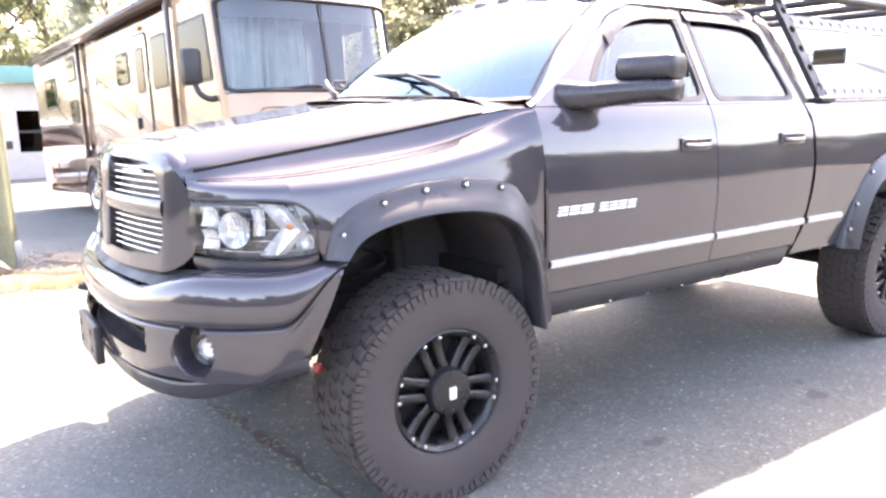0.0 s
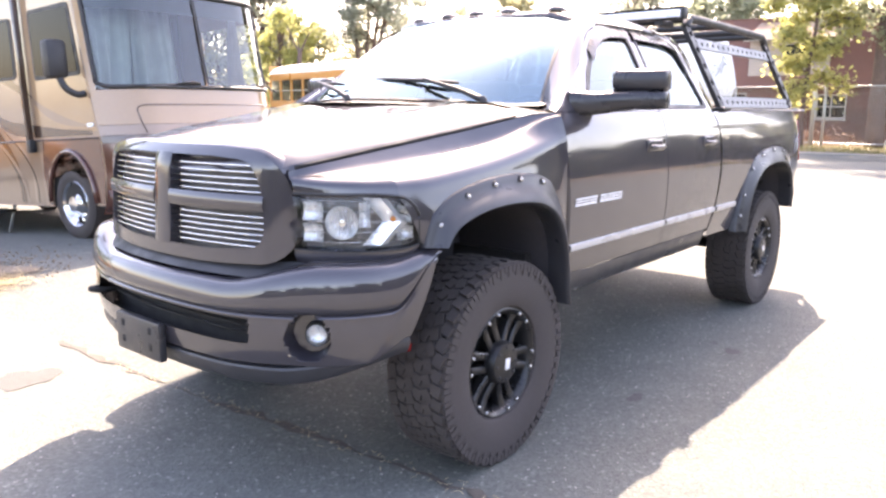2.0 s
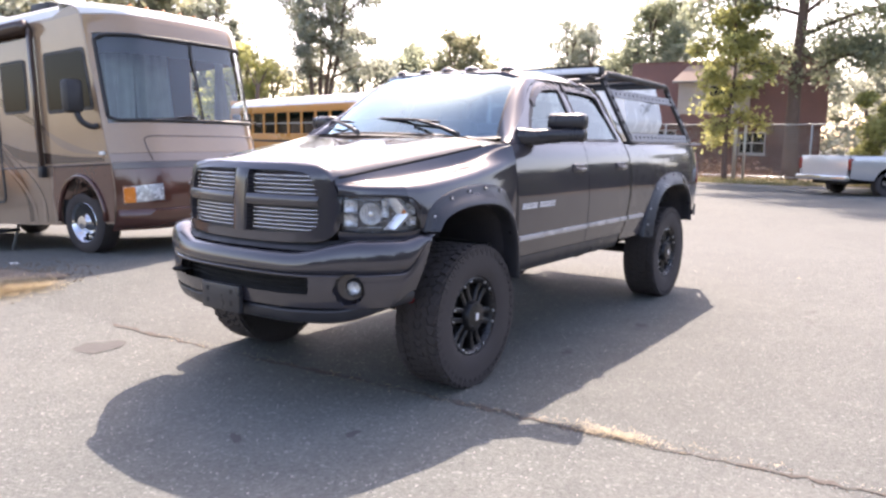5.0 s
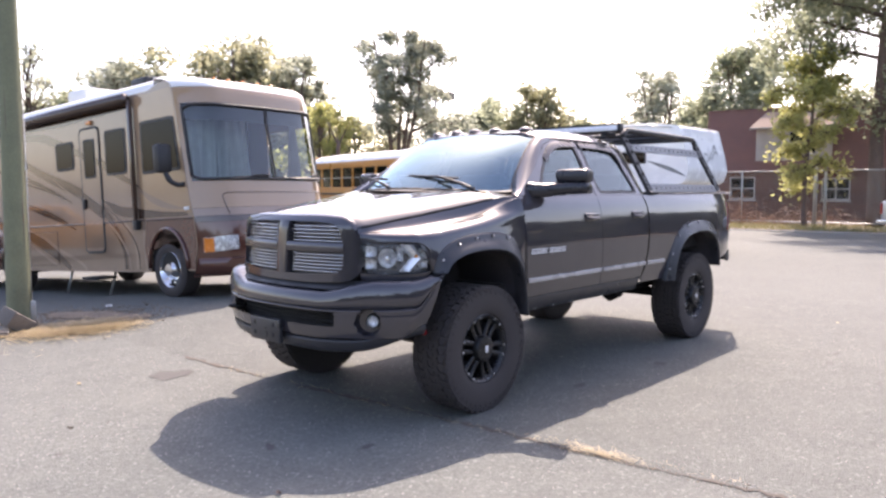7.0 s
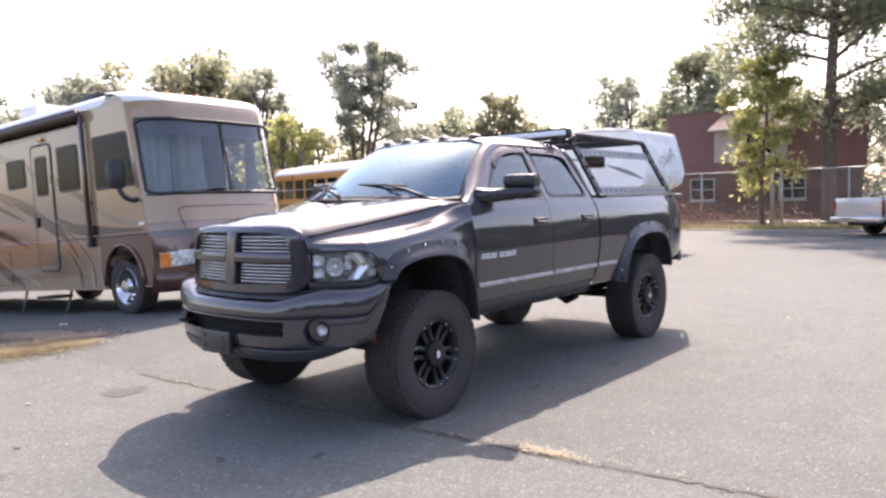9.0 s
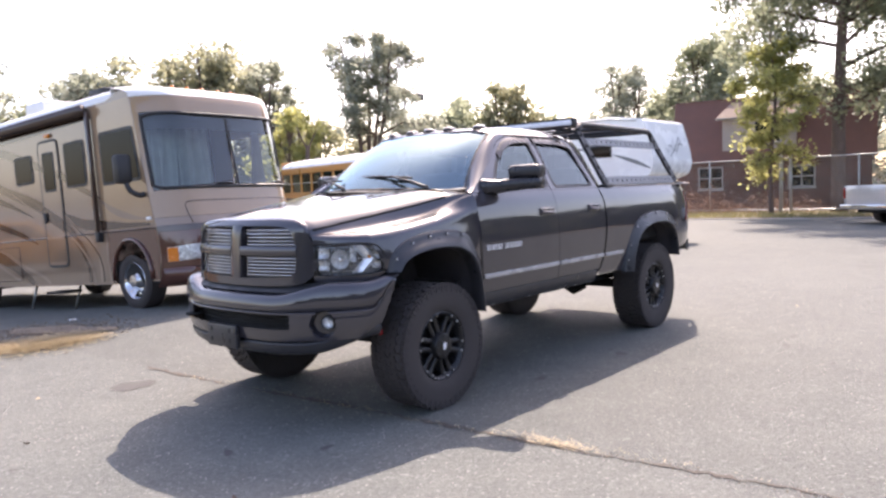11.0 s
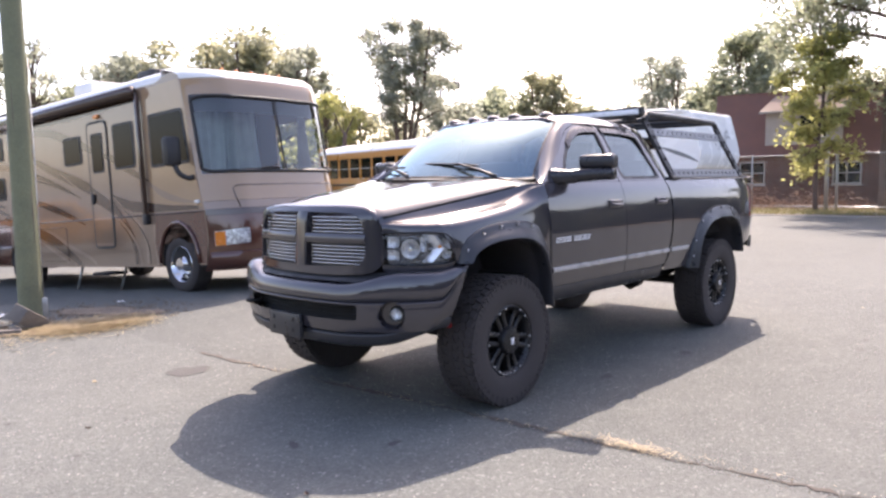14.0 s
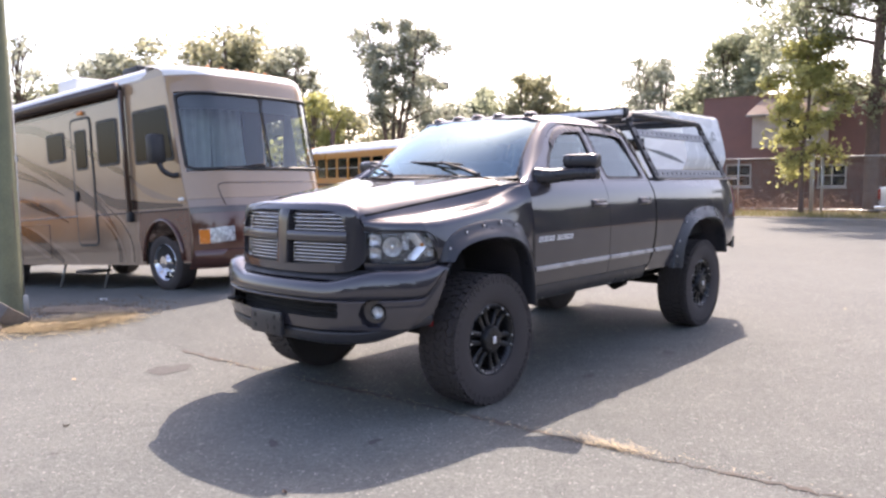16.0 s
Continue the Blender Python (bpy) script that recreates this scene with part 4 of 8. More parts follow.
        part("wiper_pivot", lathe([(0.0001, 0.018), (0.014, 0.016), (0.018, 0.0), (0.018, -0.02)], 14, Matrix.Translation(arm[0]) @ pose(0, 0, 0, 65, 0, 0)), BLACK, w)
        blade = dense([Vector(p) for p in blade_line], 4)
        part("wiper_blade", tube(blade, [0.006] + [0.010] * (len(blade) - 2) + [0.006], 6), BLACK, w)


def pod(sections, power=3.2, n=20):
    """A rounded body through sections: middle, half depth, half height, and the turn of each about z."""
    rows = []
    for c, hd, hh, turn in sections:
        q = Vector((math.cos(radians(turn)), math.sin(radians(turn)), 0))
        row = []
        for k in range(n + 1):
            a = math.tau * k / n
            ca, sa = math.cos(a), math.sin(a)
            u, v = math.copysign(abs(ca) ** (2 / power), ca), math.copysign(abs(sa) ** (2 / power), sa)
            row.append(Vector(c) + q * hd * u + Vector((0, 0, hh * v)))
        rows.append(row)
    return rows


def make_mirror(s, door):
    # the arm widens from the door's corner into the lower half of the head
    low = [((0.70, 0.905, 1.560), 0.085, 0.062, -15), ((0.715, 0.95, 1.556), 0.085, 0.060, -15), ((0.765, 1.00, 1.557), 0.074, 0.053, -15), ((0.835, 1.06, 1.566), 0.076, 0.051, -15), ((0.905, 1.14, 1.574), 0.082, 0.047, -15), ((0.935, 1.19, 1.576), 0.083, 0.048, -15)]
    low += [((0.945 + 0.25 * d, 1.228 + d, 1.576), 0.083 * f, 0.048 * f ** 0.6, -15) for d, f in ((0.0, 0.99), (0.02, 0.95), (0.036, 0.86), (0.046, 0.7), (0.051, 0.45), (0.053, 0.02))]
    mirror = part("door_mirror", grid([[Vector((p.x, s * p.y, p.z)) for p in row] for row in pod(low)]), MIRRORP, truck, "black towing mirror", angle=60)
    head = []
    for t, f in ((-1.0, 0.02), (-0.99, 0.45), (-0.96, 0.72), (-0.90, 0.89), (-0.78, 0.98), (-0.4, 1.0), (0.0, 1.0), (0.4, 1.0), (0.78, 0.98), (0.90, 0.89), (0.96, 0.72), (0.99, 0.45), (1.0, 0.02)):
        head.append(((0.934 + 0.033 * t, 1.146 + 0.130 * t, 1.668), 0.082 * f, 0.054 * f ** 0.6, -15))
    part("upper_housing", grid([[Vector((p.x, s * p.y, p.z)) for p in row] for row in pod(head, 3.6)]), MIRRORP, mirror, angle=60)
    face = []
    for z in (1.628, 1.663, 1.698):
        face.append([Vector((1.018 + 0.034 * t, s * (1.132 + 0.136 * t), z)) for t in (-0.85, 0.0, 0.85)])
    part("mirror_glass", grid(face), CHROME, mirror, "silvered mirror glass")


BPATH = [(-1.035, 0.0), (-1.028, 0.22), (-1.0, 0.45), (-0.94, 0.66), (-0.84, 0.825), (-0.70, 0.93), (-0.55, 0.975), (-0.40, 0.985)]


BLINE = dense([(x, y, 0) for x, y in BPATH], 24)
BLEN = [0.0]
for p0, p1 in zip(BLINE, BLINE[1:]):
    BLEN.append(BLEN[-1] + (p1 - p0).length)


def on_bumper(d):
    """Place and outward direction on the bumper's plan line, d metres from its middle."""
    s, a = (1 if d >= 0 else -1), min(abs(d), BLEN[-1] - 1e-6)
    i = max(k for k in range(len(BLEN) - 1) if BLEN[k] <= a)
    p = BLINE[i].lerp(BLINE[i + 1], (a - BLEN[i]) / (BLEN[i + 1] - BLEN[i]))
    q = (BLINE[min(i + 3, len(BLINE) - 1)] - BLINE[max(i - 2, 0)]).normalized()
    n = Vector((-q.y, q.x, 0))
    return Vector((p.x, s * p.y, 0)), Vector((n.x, s * n.y, 0))


def blend(a, b, t):
    t = min(max(t, 0.0), 1.0)
    return a + (b - a) * t * t * (3 - 2 * t)


def bumper_band(name, levels, material, hole=None, n=60, label="", short=None, curl=0.55):
    """levels: (outward, z at the middle, z under the lamps, z at the ends)."""
    rows = []
    for off, zm, zl, ze in levels:
        reach = BLEN[-1] - (0.20 * min(max((1.0 - ze) / 0.42, 0), 1) if short is None else short)
        row = []
        for k in range(-n, n + 1):
            d = reach * k / n
            p, nr = on_bumper(d)
            u = abs(d) / reach
            z = blend(blend(zm, zl, (u - 0.30) / 0.35), ze, (u - curl) / (1 - curl))
            row.append(p + nr * off + Vector((0, 0, z)))
        rows.append(row)
    bm = grid(rows)
    if hole:
        bmesh.ops.delete(bm, geom=[fc for fc in bm.faces if hole(fc.calc_center_median())], context="FACES")
    return part(name, bm, material, truck, label, angle=35)


def make_front():
    # grille surround
    def front_x(y, z):
        a = min(abs(y), 0.64)
        return -0.968 + 0.245 * a ** 2 + 0.046 * (max(0, a - 0.553) / 0.072) ** 2 + 0.07 * (z - 1.1) + 0.05 * max(0, z - 1.31) ** 2 / 0.01

    outer = round_poly([(-0.535, 1.376), (-0.33, 1.392), (0.33, 1.392), (0.535, 1.376), (0.610, 1.318), (0.638, 1.2), (0.644, 1.03), (0.598, 0.966), (0.3, 0.950), (-0.3, 0.950), (-0.598, 0.966), (-0.644, 1.03), (-0.638, 1.2), (-0.610, 1.318)], 0.055, 3)
    inner = round_poly([(-0.485, 1.341), (-0.3, 1.354), (0.3, 1.354), (0.485, 1.341), (0.533, 1.275), (0.552, 1.19), (0.562, 1.07), (0.53, 1.022), (0.3, 1.003), (-0.3, 1.003), (-0.53, 1.022), (-0.562, 1.07), (-0.552, 1.19), (-0.533, 1.275)], 0.05, 3)
    o, i = resample(outer, 128), resample(inner, 128)
    gs = ring_panel("grille_surround", o, i, lambda a, b: (front_x(a, b), -a, b), PAINT, truck, 0.05, "painted grille surround", 5)
    # the nose of the hood runs down into the surround
    for sgn in (-1, 1):
        ring = [(y, z) for y, z in ((0.0, 1.392), (0.12, 1.392), (0.24, 1.391), (0.33, 1.390), (0.43, 1.384), (0.505, 1.377), (0.548, 1.363), (0.582, 1.335), (0.600, 1.30), (0.609, 1.26))]
        rows = []
        for y, z in ring:
            f = Vector((front_x(y, z) + 0.004, sgn * y, z - 0.002))
            yb = min(y * 0.99, 0.602)
            k = min(max((1.36 - z) / 0.10, 0.0), 1.0)
            b = Vector((-0.80, sgn * (yb + 0.008 * k), (hood_at(-0.80, yb) + 0.003) * (1 - k) + (z + 0.008) * k))
            rows.append([f, f.lerp(b, 0.3) + Vector((-0.004, 0, 0.010)), f.lerp(b, 0.65) + Vector((0, 0, 0.008)), b])
        part("hood_nose", grid(rows), PAINT, truck, angle=80)
    # dark block behind the slats
    part("grille_back", grid([[Vector((front_x(y, z) + 0.045, y, z)) for y in [k * 0.056 - 0.56 for k in range(21)]] for z in (0.99, 1.1, 1.2, 1.35)]), BLACK, truck)
    # the cross
    def bar(pts, w, horizontal):
        rows = []
        for off, q in ((0.05, -1.0), (0.0, -1.0), (-0.007, -0.75), (-0.010, 0.0), (-0.007, 0.75), (0.0, 1.0), (0.05, 1.0)):
            rows.append([Vector((front_x(y, z) + off, y + (0 if horizontal else q * w), z + (q * w if horizontal else 0))) for y, z in pts])
        part("grille_bar", grid(rows), PAINT, gs, "painted cross bar")
    bar([(0.0, 0.998 + 0.03 * k) for k in range(13)], 0.058, False)
    bar([(0.055 + 0.0505 * k, 1.184) for k in range(11)], 0.031, True)
    bar([(-0.055 - 0.0505 * k, 1.184) for k in range(11)], 0.031, True)
    for sgn in (-1, 1):
        for z0 in (1.227, 1.251, 1.275, 1.299, 1.323, 1.026, 1.048, 1.070, 1.092, 1.114, 1.136):
            ym = 0.565 - max(0, z0 - 1.2) * 0.42 - max(0, 1.06 - z0) * 0.6
            pts = [Vector((front_x(y, z0) + 0.008, sgn * y, z0)) for y in (0.05, 0.15, 0.25, 0.35, 0.43, 0.48, ym)]
            part("grille_slat", tube(pts, 0.0036, 6), CHROME, gs, "thin chrome slat")
    # black sheet standing for the shade in the gap between grille and bumper
    part("bumper_gap_shade", grid([[Vector((front_x(y, 0.96) + dx, y, z)) for y in [k * 0.07 - 0.7 for k in range(21)]] for dx, z in ((0.03, 0.97), (0.005, 0.935), (-0.02, 0.915))]), BLACK, truck)

    fogc = [(-0.872, s * 0.768, 0.720) for s in (-1, 1)]

    def cut(c):
        if abs(c.y) < 0.565 and 0.675 < c.z < 0.772:
            return True
        return any((c - Vector(fc)).length < 0.088 for fc in fogc)

    bumper_band("bumper_upper", [(-0.16, 0.905, 0.985, 1.02), (-0.06, 0.905, 0.984, 1.019), (-0.03, 0.902, 0.98, 1.017), (-0.012, 0.893, 0.968, 1.013), (0.0, 0.88, 0.948, 1.009), (0.008, 0.862, 0.920, 1.004), (0.013, 0.84, 0.888, 1.0), (0.015, 0.82, 0.856, 0.996), (0.012, 0.806, 0.832, 0.992), (0.006, 0.799, 0.818, 0.988), (-0.001, 0.796, 0.811, 0.985), (-0.008, 0.794, 0.806, 0.983)], PAINT, n=90, label="painted bumper top", curl=0.83)
    bumper_band("bumper_lower", [(-0.010, 0.795, 0.805, 0.983), (0.001, 0.790, 0.801, 0.978), (0.006, 0.783, 0.794, 0.968)] + [(0.008 - 0.010 * ((k - 3) / 5) ** 2, 0.775 - 0.0195 * k, 0.782 - 0.0185 * k, 0.95 - 0.0285 * k) for k in range(10)] + [(-0.03, 0.585, 0.60, 0.685)], PAINT, cut, 110, "painted bumper skin", curl=0.83)
    bumper_band("front_valance", [(-0.06, 0.600, 0.612, 0.70), (-0.05, 0.588, 0.602, 0.69), (-0.016, 0.582, 0.596, 0.684), (-0.012, 0.574, 0.588, 0.674), (-0.018, 0.54, 0.556, 0.645), (-0.034, 0.512, 0.53, 0.622), (-0.07, 0.495, 0.515, 0.612), (-0.14, 0.49, 0.51, 0.61)], FLARE, label="black lower air dam", short=0.145)
    part("bumper_intake", grid([[Vector((-0.93 + 0.06 * (y / 0.62) ** 2 + dx, y, z)) for y in [k * 0.124 - 0.62 for k in range(11)]] for z, dx in ((0.60, -0.06), (0.62, 0.0), (0.70, 0.0), (0.79, 0.0), (0.82, -0.06))]), DARK, truck)
    for k in range(3):
        z = 0.695 + 0.027 * k
        part("intake_bar", tube([Vector((-0.955 + 0.05 * (y / 0.57) ** 2, y, z)) for y in (-0.55, -0.3, 0, 0.3, 0.55)], 0.006, 6), DARK, truck)
    for s, c in zip((-1, 1), fogc):
        m = Matrix.Translation(c) @ Vector((-0.82, s * 0.57, 0)).to_track_quat("Y", "Z").to_matrix().to_4x4()
        fl = part("fog_lamp", lathe([(0.097, -0.012), (0.096, 0.001), (0.093, 0.003), (0.090, 0.0), (0.084, -0.03), (0.072, -0.07), (0.0001, -0.075)], 32, m), PAINT, truck, "recessed round fog lamp")
        m2 = m @ Matrix.Translation((0.020 * s, -0.002, 0))
        part("fog_reflector", lathe([(0.038, -0.040), (0.034, -0.055), (0.018, -0.064), (0.0001, -0.066)], 24, m2), LAMPCELL, fl)
        part("fog_lens", lathe([(0.039, -0.041), (0.026, -0.033), (0.0001, -0.029)], 24, m2), GLASS_LAMP, fl)
        part("fog_lamp_rim", lathe([(0.039, -0.036), (0.044, -0.034), (0.046, -0.045), (0.05, -0.072)], 24, m2), BLACK, fl)
    # number plate holder without a plate
    pl = part("plate_holder", box((-1.075, -0.10, 0.525), (-1.04, 0.24, 0.685), 0.008), FLARE, truck, "empty black plate holder")
    for y in (-0.04, 0.17):
        for z in (0.56, 0.63):
            part("plate_slot", box((-1.078, y, z), (-1.070, y + 0.022, z + 0.03), 0.004), DARK, pl)
    part("marker_reflector", box((-0.50, -0.905, 0.60), (-0.47, -0.885, 0.635), 0.004), REDLENS, truck, "small red reflector")
    part("tow_hook", tube(dense([(-0.90, 0.56, 0.70), (-0.97, 0.57, 0.70), (-1.005, 0.60, 0.705), (-0.97, 0.63, 0.70), (-0.90, 0.63, 0.70)], 4), 0.014, 8), DARK, truck)

    # head lamps
    for s in (-1, 1):
        plan = dense([(-0.815, 0.637, 0), (-0.765, 0.745, 0), (-0.69, 0.832, 0), (-0.595, 0.905, 0), (-0.49, 0.962, 0)], 6)
        n = len(plan) - 1
        ztop = curve_of([(0, 1.223), (0.6, 1.222), (0.84, 1.213), (0.94, 1.190), (0.98, 1.165), (1, 1.14)])
        zbot = curve_of([(0, 1.026), (0.5, 1.020), (0.9, 1.027), (1, 1.04)])

        def lamp_row(v, inset):
            out = []
            for k, p in enumerate(plan):
                d = (plan[min(k + 1, n)] - plan[max(k - 1, 0)]).normalized()
                nn = Vector((-d.y, d.x, 0))
                if nn.x > 0:
                    nn = -nn
                u = k / n
                q = p - nn * inset
                out.append(Vector((q.x, s * q.y, zbot(u) + (ztop(u) - zbot(u)) * v)))
            return out

        lamp = part("headlamp", grid([lamp_row(v, i) for v, i in ((-0.02, 0.0), (0.0, 0.055), (0.25, 0.06), (0.5, 0.06), (0.75, 0.06), (1.0, 0.055), (1.02, 0.0))]), LAMPGREY, truck, "clear headlamp with chrome reflectors")
        part("headlamp_lens", grid([lamp_row(v, 0.012 * (2 * v - 1) ** 4 - 0.004) for v in (0, 0.1, 0.3, 0.5, 0.7, 0.9, 1.0)]), GLASS_LAMP, lamp)
        under = [lamp_row(v, i) for v, i in ((-0.035, 0.0), (-0.10, 0.001), (-0.20, 0.008), (-0.34, 0.030))]
        part("lamp_filler", grid(under), PAINT, truck, "painted strip under the lamp", angle=80)
        part("headlamp_seal", tube(lamp_row(1.015, 0.0), 0.006, 6), BLACK, lamp)
        part("headlamp_seal", tube([lamp_row(v, 0.0)[-1] for v in (0, 0.3, 0.6, 0.9, 1.0)], 0.005, 6), BLACK, lamp)
        part("headlamp_seal", tube(lamp_row(-0.02, -0.001), 0.004, 6), BLACK, lamp)
        def lamp_pt(u, v, inset):
            """A place inside the lamp: along it, up it, and behind the lens."""
            k = min(max(u, 0.0), 1.0) * n
            a, row = min(int(k), n - 1), lamp_row(v, inset)
            return row[a].lerp(row[a + 1], k - a)

        # round main reflector
        ce = lamp_pt(0.40, 0.50, 0.046)
        m = Matrix.Translation(ce) @ Vector((-0.82, s * 0.57, 0)).to_track_quat("Y", "Z").to_matrix().to_4x4()
        r = 0.062
        part("reflector_bowl", lathe([(r, 0.034), (r * 0.96, 0.032), (r * 0.8, 0.012), (r * 0.5, -0.008), (r * 0.2, -0.014), (0.0001, -0.015)], 28, m), REFLECTOR, lamp, "chrome reflector bowl")
        part("bulb_cap", lathe([(0.0001, 0.034), (0.012, 0.032), (0.016, 0.018), (0.016, 0.0)], 16, m), CHROME, lamp)
        for kf in range(7):
            q = -0.75 + 0.25 * kf
            w = math.sqrt(1 - q * q) * r * 0.93
            part("reflector_flute", tube([m @ Vector((q * r, 0.030 - 0.040 * (1 - max(abs(q), abs(h) / r) ** 2), h)) for h in (-w, -w * 0.6, 0, w * 0.6, w)], 0.0026, 5), CHROME, lamp)
        # the second reflector is folded to an arrow that points outward
        for v0, v1 in ((0.94, 0.5), (0.06, 0.5)):
            rows = []
            for a in range(7):
                t = a / 6
                u = 0.56 + 0.17 * t
                v = v0 + (v1 - v0) * t
                rows.append([lamp_pt(u + du, v, ins) for du, ins in ((0.0, 0.050), (0.06, 0.036), (0.14, 0.028), (0.20, 0.040))])
            part("arrow_reflector", grid(rows), REFLECTOR, lamp, "angled chrome reflector")
        # small square chambers behind clear ribs
        for u0, u1, v0, v1 in ((0.05, 0.22, 0.52, 0.86), (0.05, 0.22, 0.12, 0.46), (0.53, 0.62, 0.40, 0.86), (0.84, 0.96, 0.52, 0.84), (0.84, 0.97, 0.14, 0.46)):
            part("reflector_cell", grid([[lamp_pt(u0 + (u1 - u0) * a / 4, v0 + (v1 - v0) * b / 4, 0.052 - 0.016 * (abs(a - 2) / 2) ** 2 - 0.012 * (abs(b - 2) / 2) ** 2) for a in range(5)] for b in range(5)]), LAMPCELL, lamp)
        for v in (0.12, 0.30, 0.49, 0.68, 0.88):
            part("lamp_rib", tube([lamp_pt(u / 16, v, 0.042) for u in range(17)], 0.0022, 5), CHROME, lamp)
        bm = bmesh.new()
        bmesh.ops.create_icosphere(bm, subdivisions=2, radius=0.011, matrix=Matrix.Translation(lamp_pt(0.80, 0.56, 0.022)))
        part("amber_bulb", bm, AMBER, lamp)


def make_bed():
    gap = [(2.413, 1.515), (2.449, 1.4), (2.454, 1.2), (2.419, 0.95), (2.349, 0.757), (2.312, 0.70)]
    arch = [(a, b) for a, b in ARCH_R_OUT]
    mid = [(a + (c - a) * 0.06, b + (d - b) * 0.06) for (a, b), (c, d) in zip(ARCH_R_OUT, ARCH_R_IN)]
    outline = gap + [(2.80, 0.70)] + mid[1:-1] + [(4.10, 0.80), (4.5, 0.82), (4.62, 0.86), (4.64, 1.2), (4.62, 1.515)]
    outline = outline[::-1]
    for s in (-1, 1):
        gx = curve_of([(z, x) for x, z in reversed(gap)])
        az = curve_of(arch)
        rows = []
        xs = [2.33 + 0.0235 * k for k in range(19)] + [2.775 + 0.0125 * k for k in range(108)] + [4.15, 4.25, 4.35, 4.45, 4.52, 4.58, 4.62, 4.64]
        for x in xs:
            low = az(x) + 0.01 if 2.79 < x < 4.10 else (0.70 if x < 3 else 0.80 + 0.10 * max(0, x - 4.1))
            col = []
            for j in range(13):
                z = 1.515 + (low - 1.515) * j / 12
                xx = x if x > 2.75 else gx(z) + (x - 2.33) * (2.753 - gx(z)) / 0.423
                col.append(Vector((xx, s * half_width(xx, z), z)))
            rows.append(col)
        b = part("bed_side", grid(rows), PAINT, truck, angle=60)
        side_strip(b, s, 2.41, 2.76)
        part("cab_gap", tube([(x - 0.01, s * (half_width(x, z) - 0.030), z) for x, z in gap], 0.022, 8), DARK, truck)
        rows = [[Vector((x, s * y, z)) for x in [2.62 + 0.1 * k for k in range(21)]] for y, z in ((0.963, 1.515), (0.95, 1.53), (0.90, 1.534), (0.855, 1.53), (0.85, 1.50), (0.85, 0.95))]
        part("bed_rail_cap", grid(rows), BLACK, truck, "black bed rail cap")
        side_panel("tail_lamp", round_poly([(4.44, 1.10), (4.60, 1.10), (4.61, 1.44), (4.48, 1.44)], 0.02), s, REDLENS, truck, "dark red tail lamp", out=0.008)
    part("bed_floor", box((2.62, -0.84, 0.93), (4.6, 0.84, 0.97)), DARK, truck)
    part("tailgate", box((4.60, -0.83, 0.86), (4.66, 0.83, 1.515), 0.012), PAINT, truck)
    part("bed_front_wall", box((2.63, -0.86, 0.93), (2.67, 0.86, 1.50), 0.005), PAINT, truck)
    rows = [[Vector((x, y, z)) for x, y in ((4.54, -0.93), (4.66, -0.92), (4.71, -0.86), (4.73, -0.5), (4.73, 0.5), (4.71, 0.86), (4.66, 0.92), (4.54, 0.93))] for z in (0.74, 0.76, 0.84, 0.86)]
    part("rear_bumper", grid(rows), SHADOWTRIM, truck, "black rear bumper")
    part("bumper_step", box((4.55, -0.90, 0.85), (4.72, 0.90, 0.866), 0.006), SHADOWTRIM, truck)


def make_rocker(s):
    rows = [[Vector((x, s * y, z)) for x in [0.48 + 0.1 * k for k in range(19)]] for y, z in ((1.002, 0.752), (1.004, 0.745), (0.992, 0.70), (0.975, 0.655), (0.955, 0.637), (0.90, 0.632))]
    rk = part("rocker_panel", grid(rows), FLARE, truck, "black rocker guard", angle=60)
    for k in range(7):
        bm = bmesh.new()
        bmesh.ops.create_uvsphere(bm, u_segments=8, v_segments=6, radius=0.008, matrix=Matrix.Translation((0.68 + 0.25 * k, s * 0.967, 0.648)))
        part("rocker_bolt", bm, STEEL, rk)


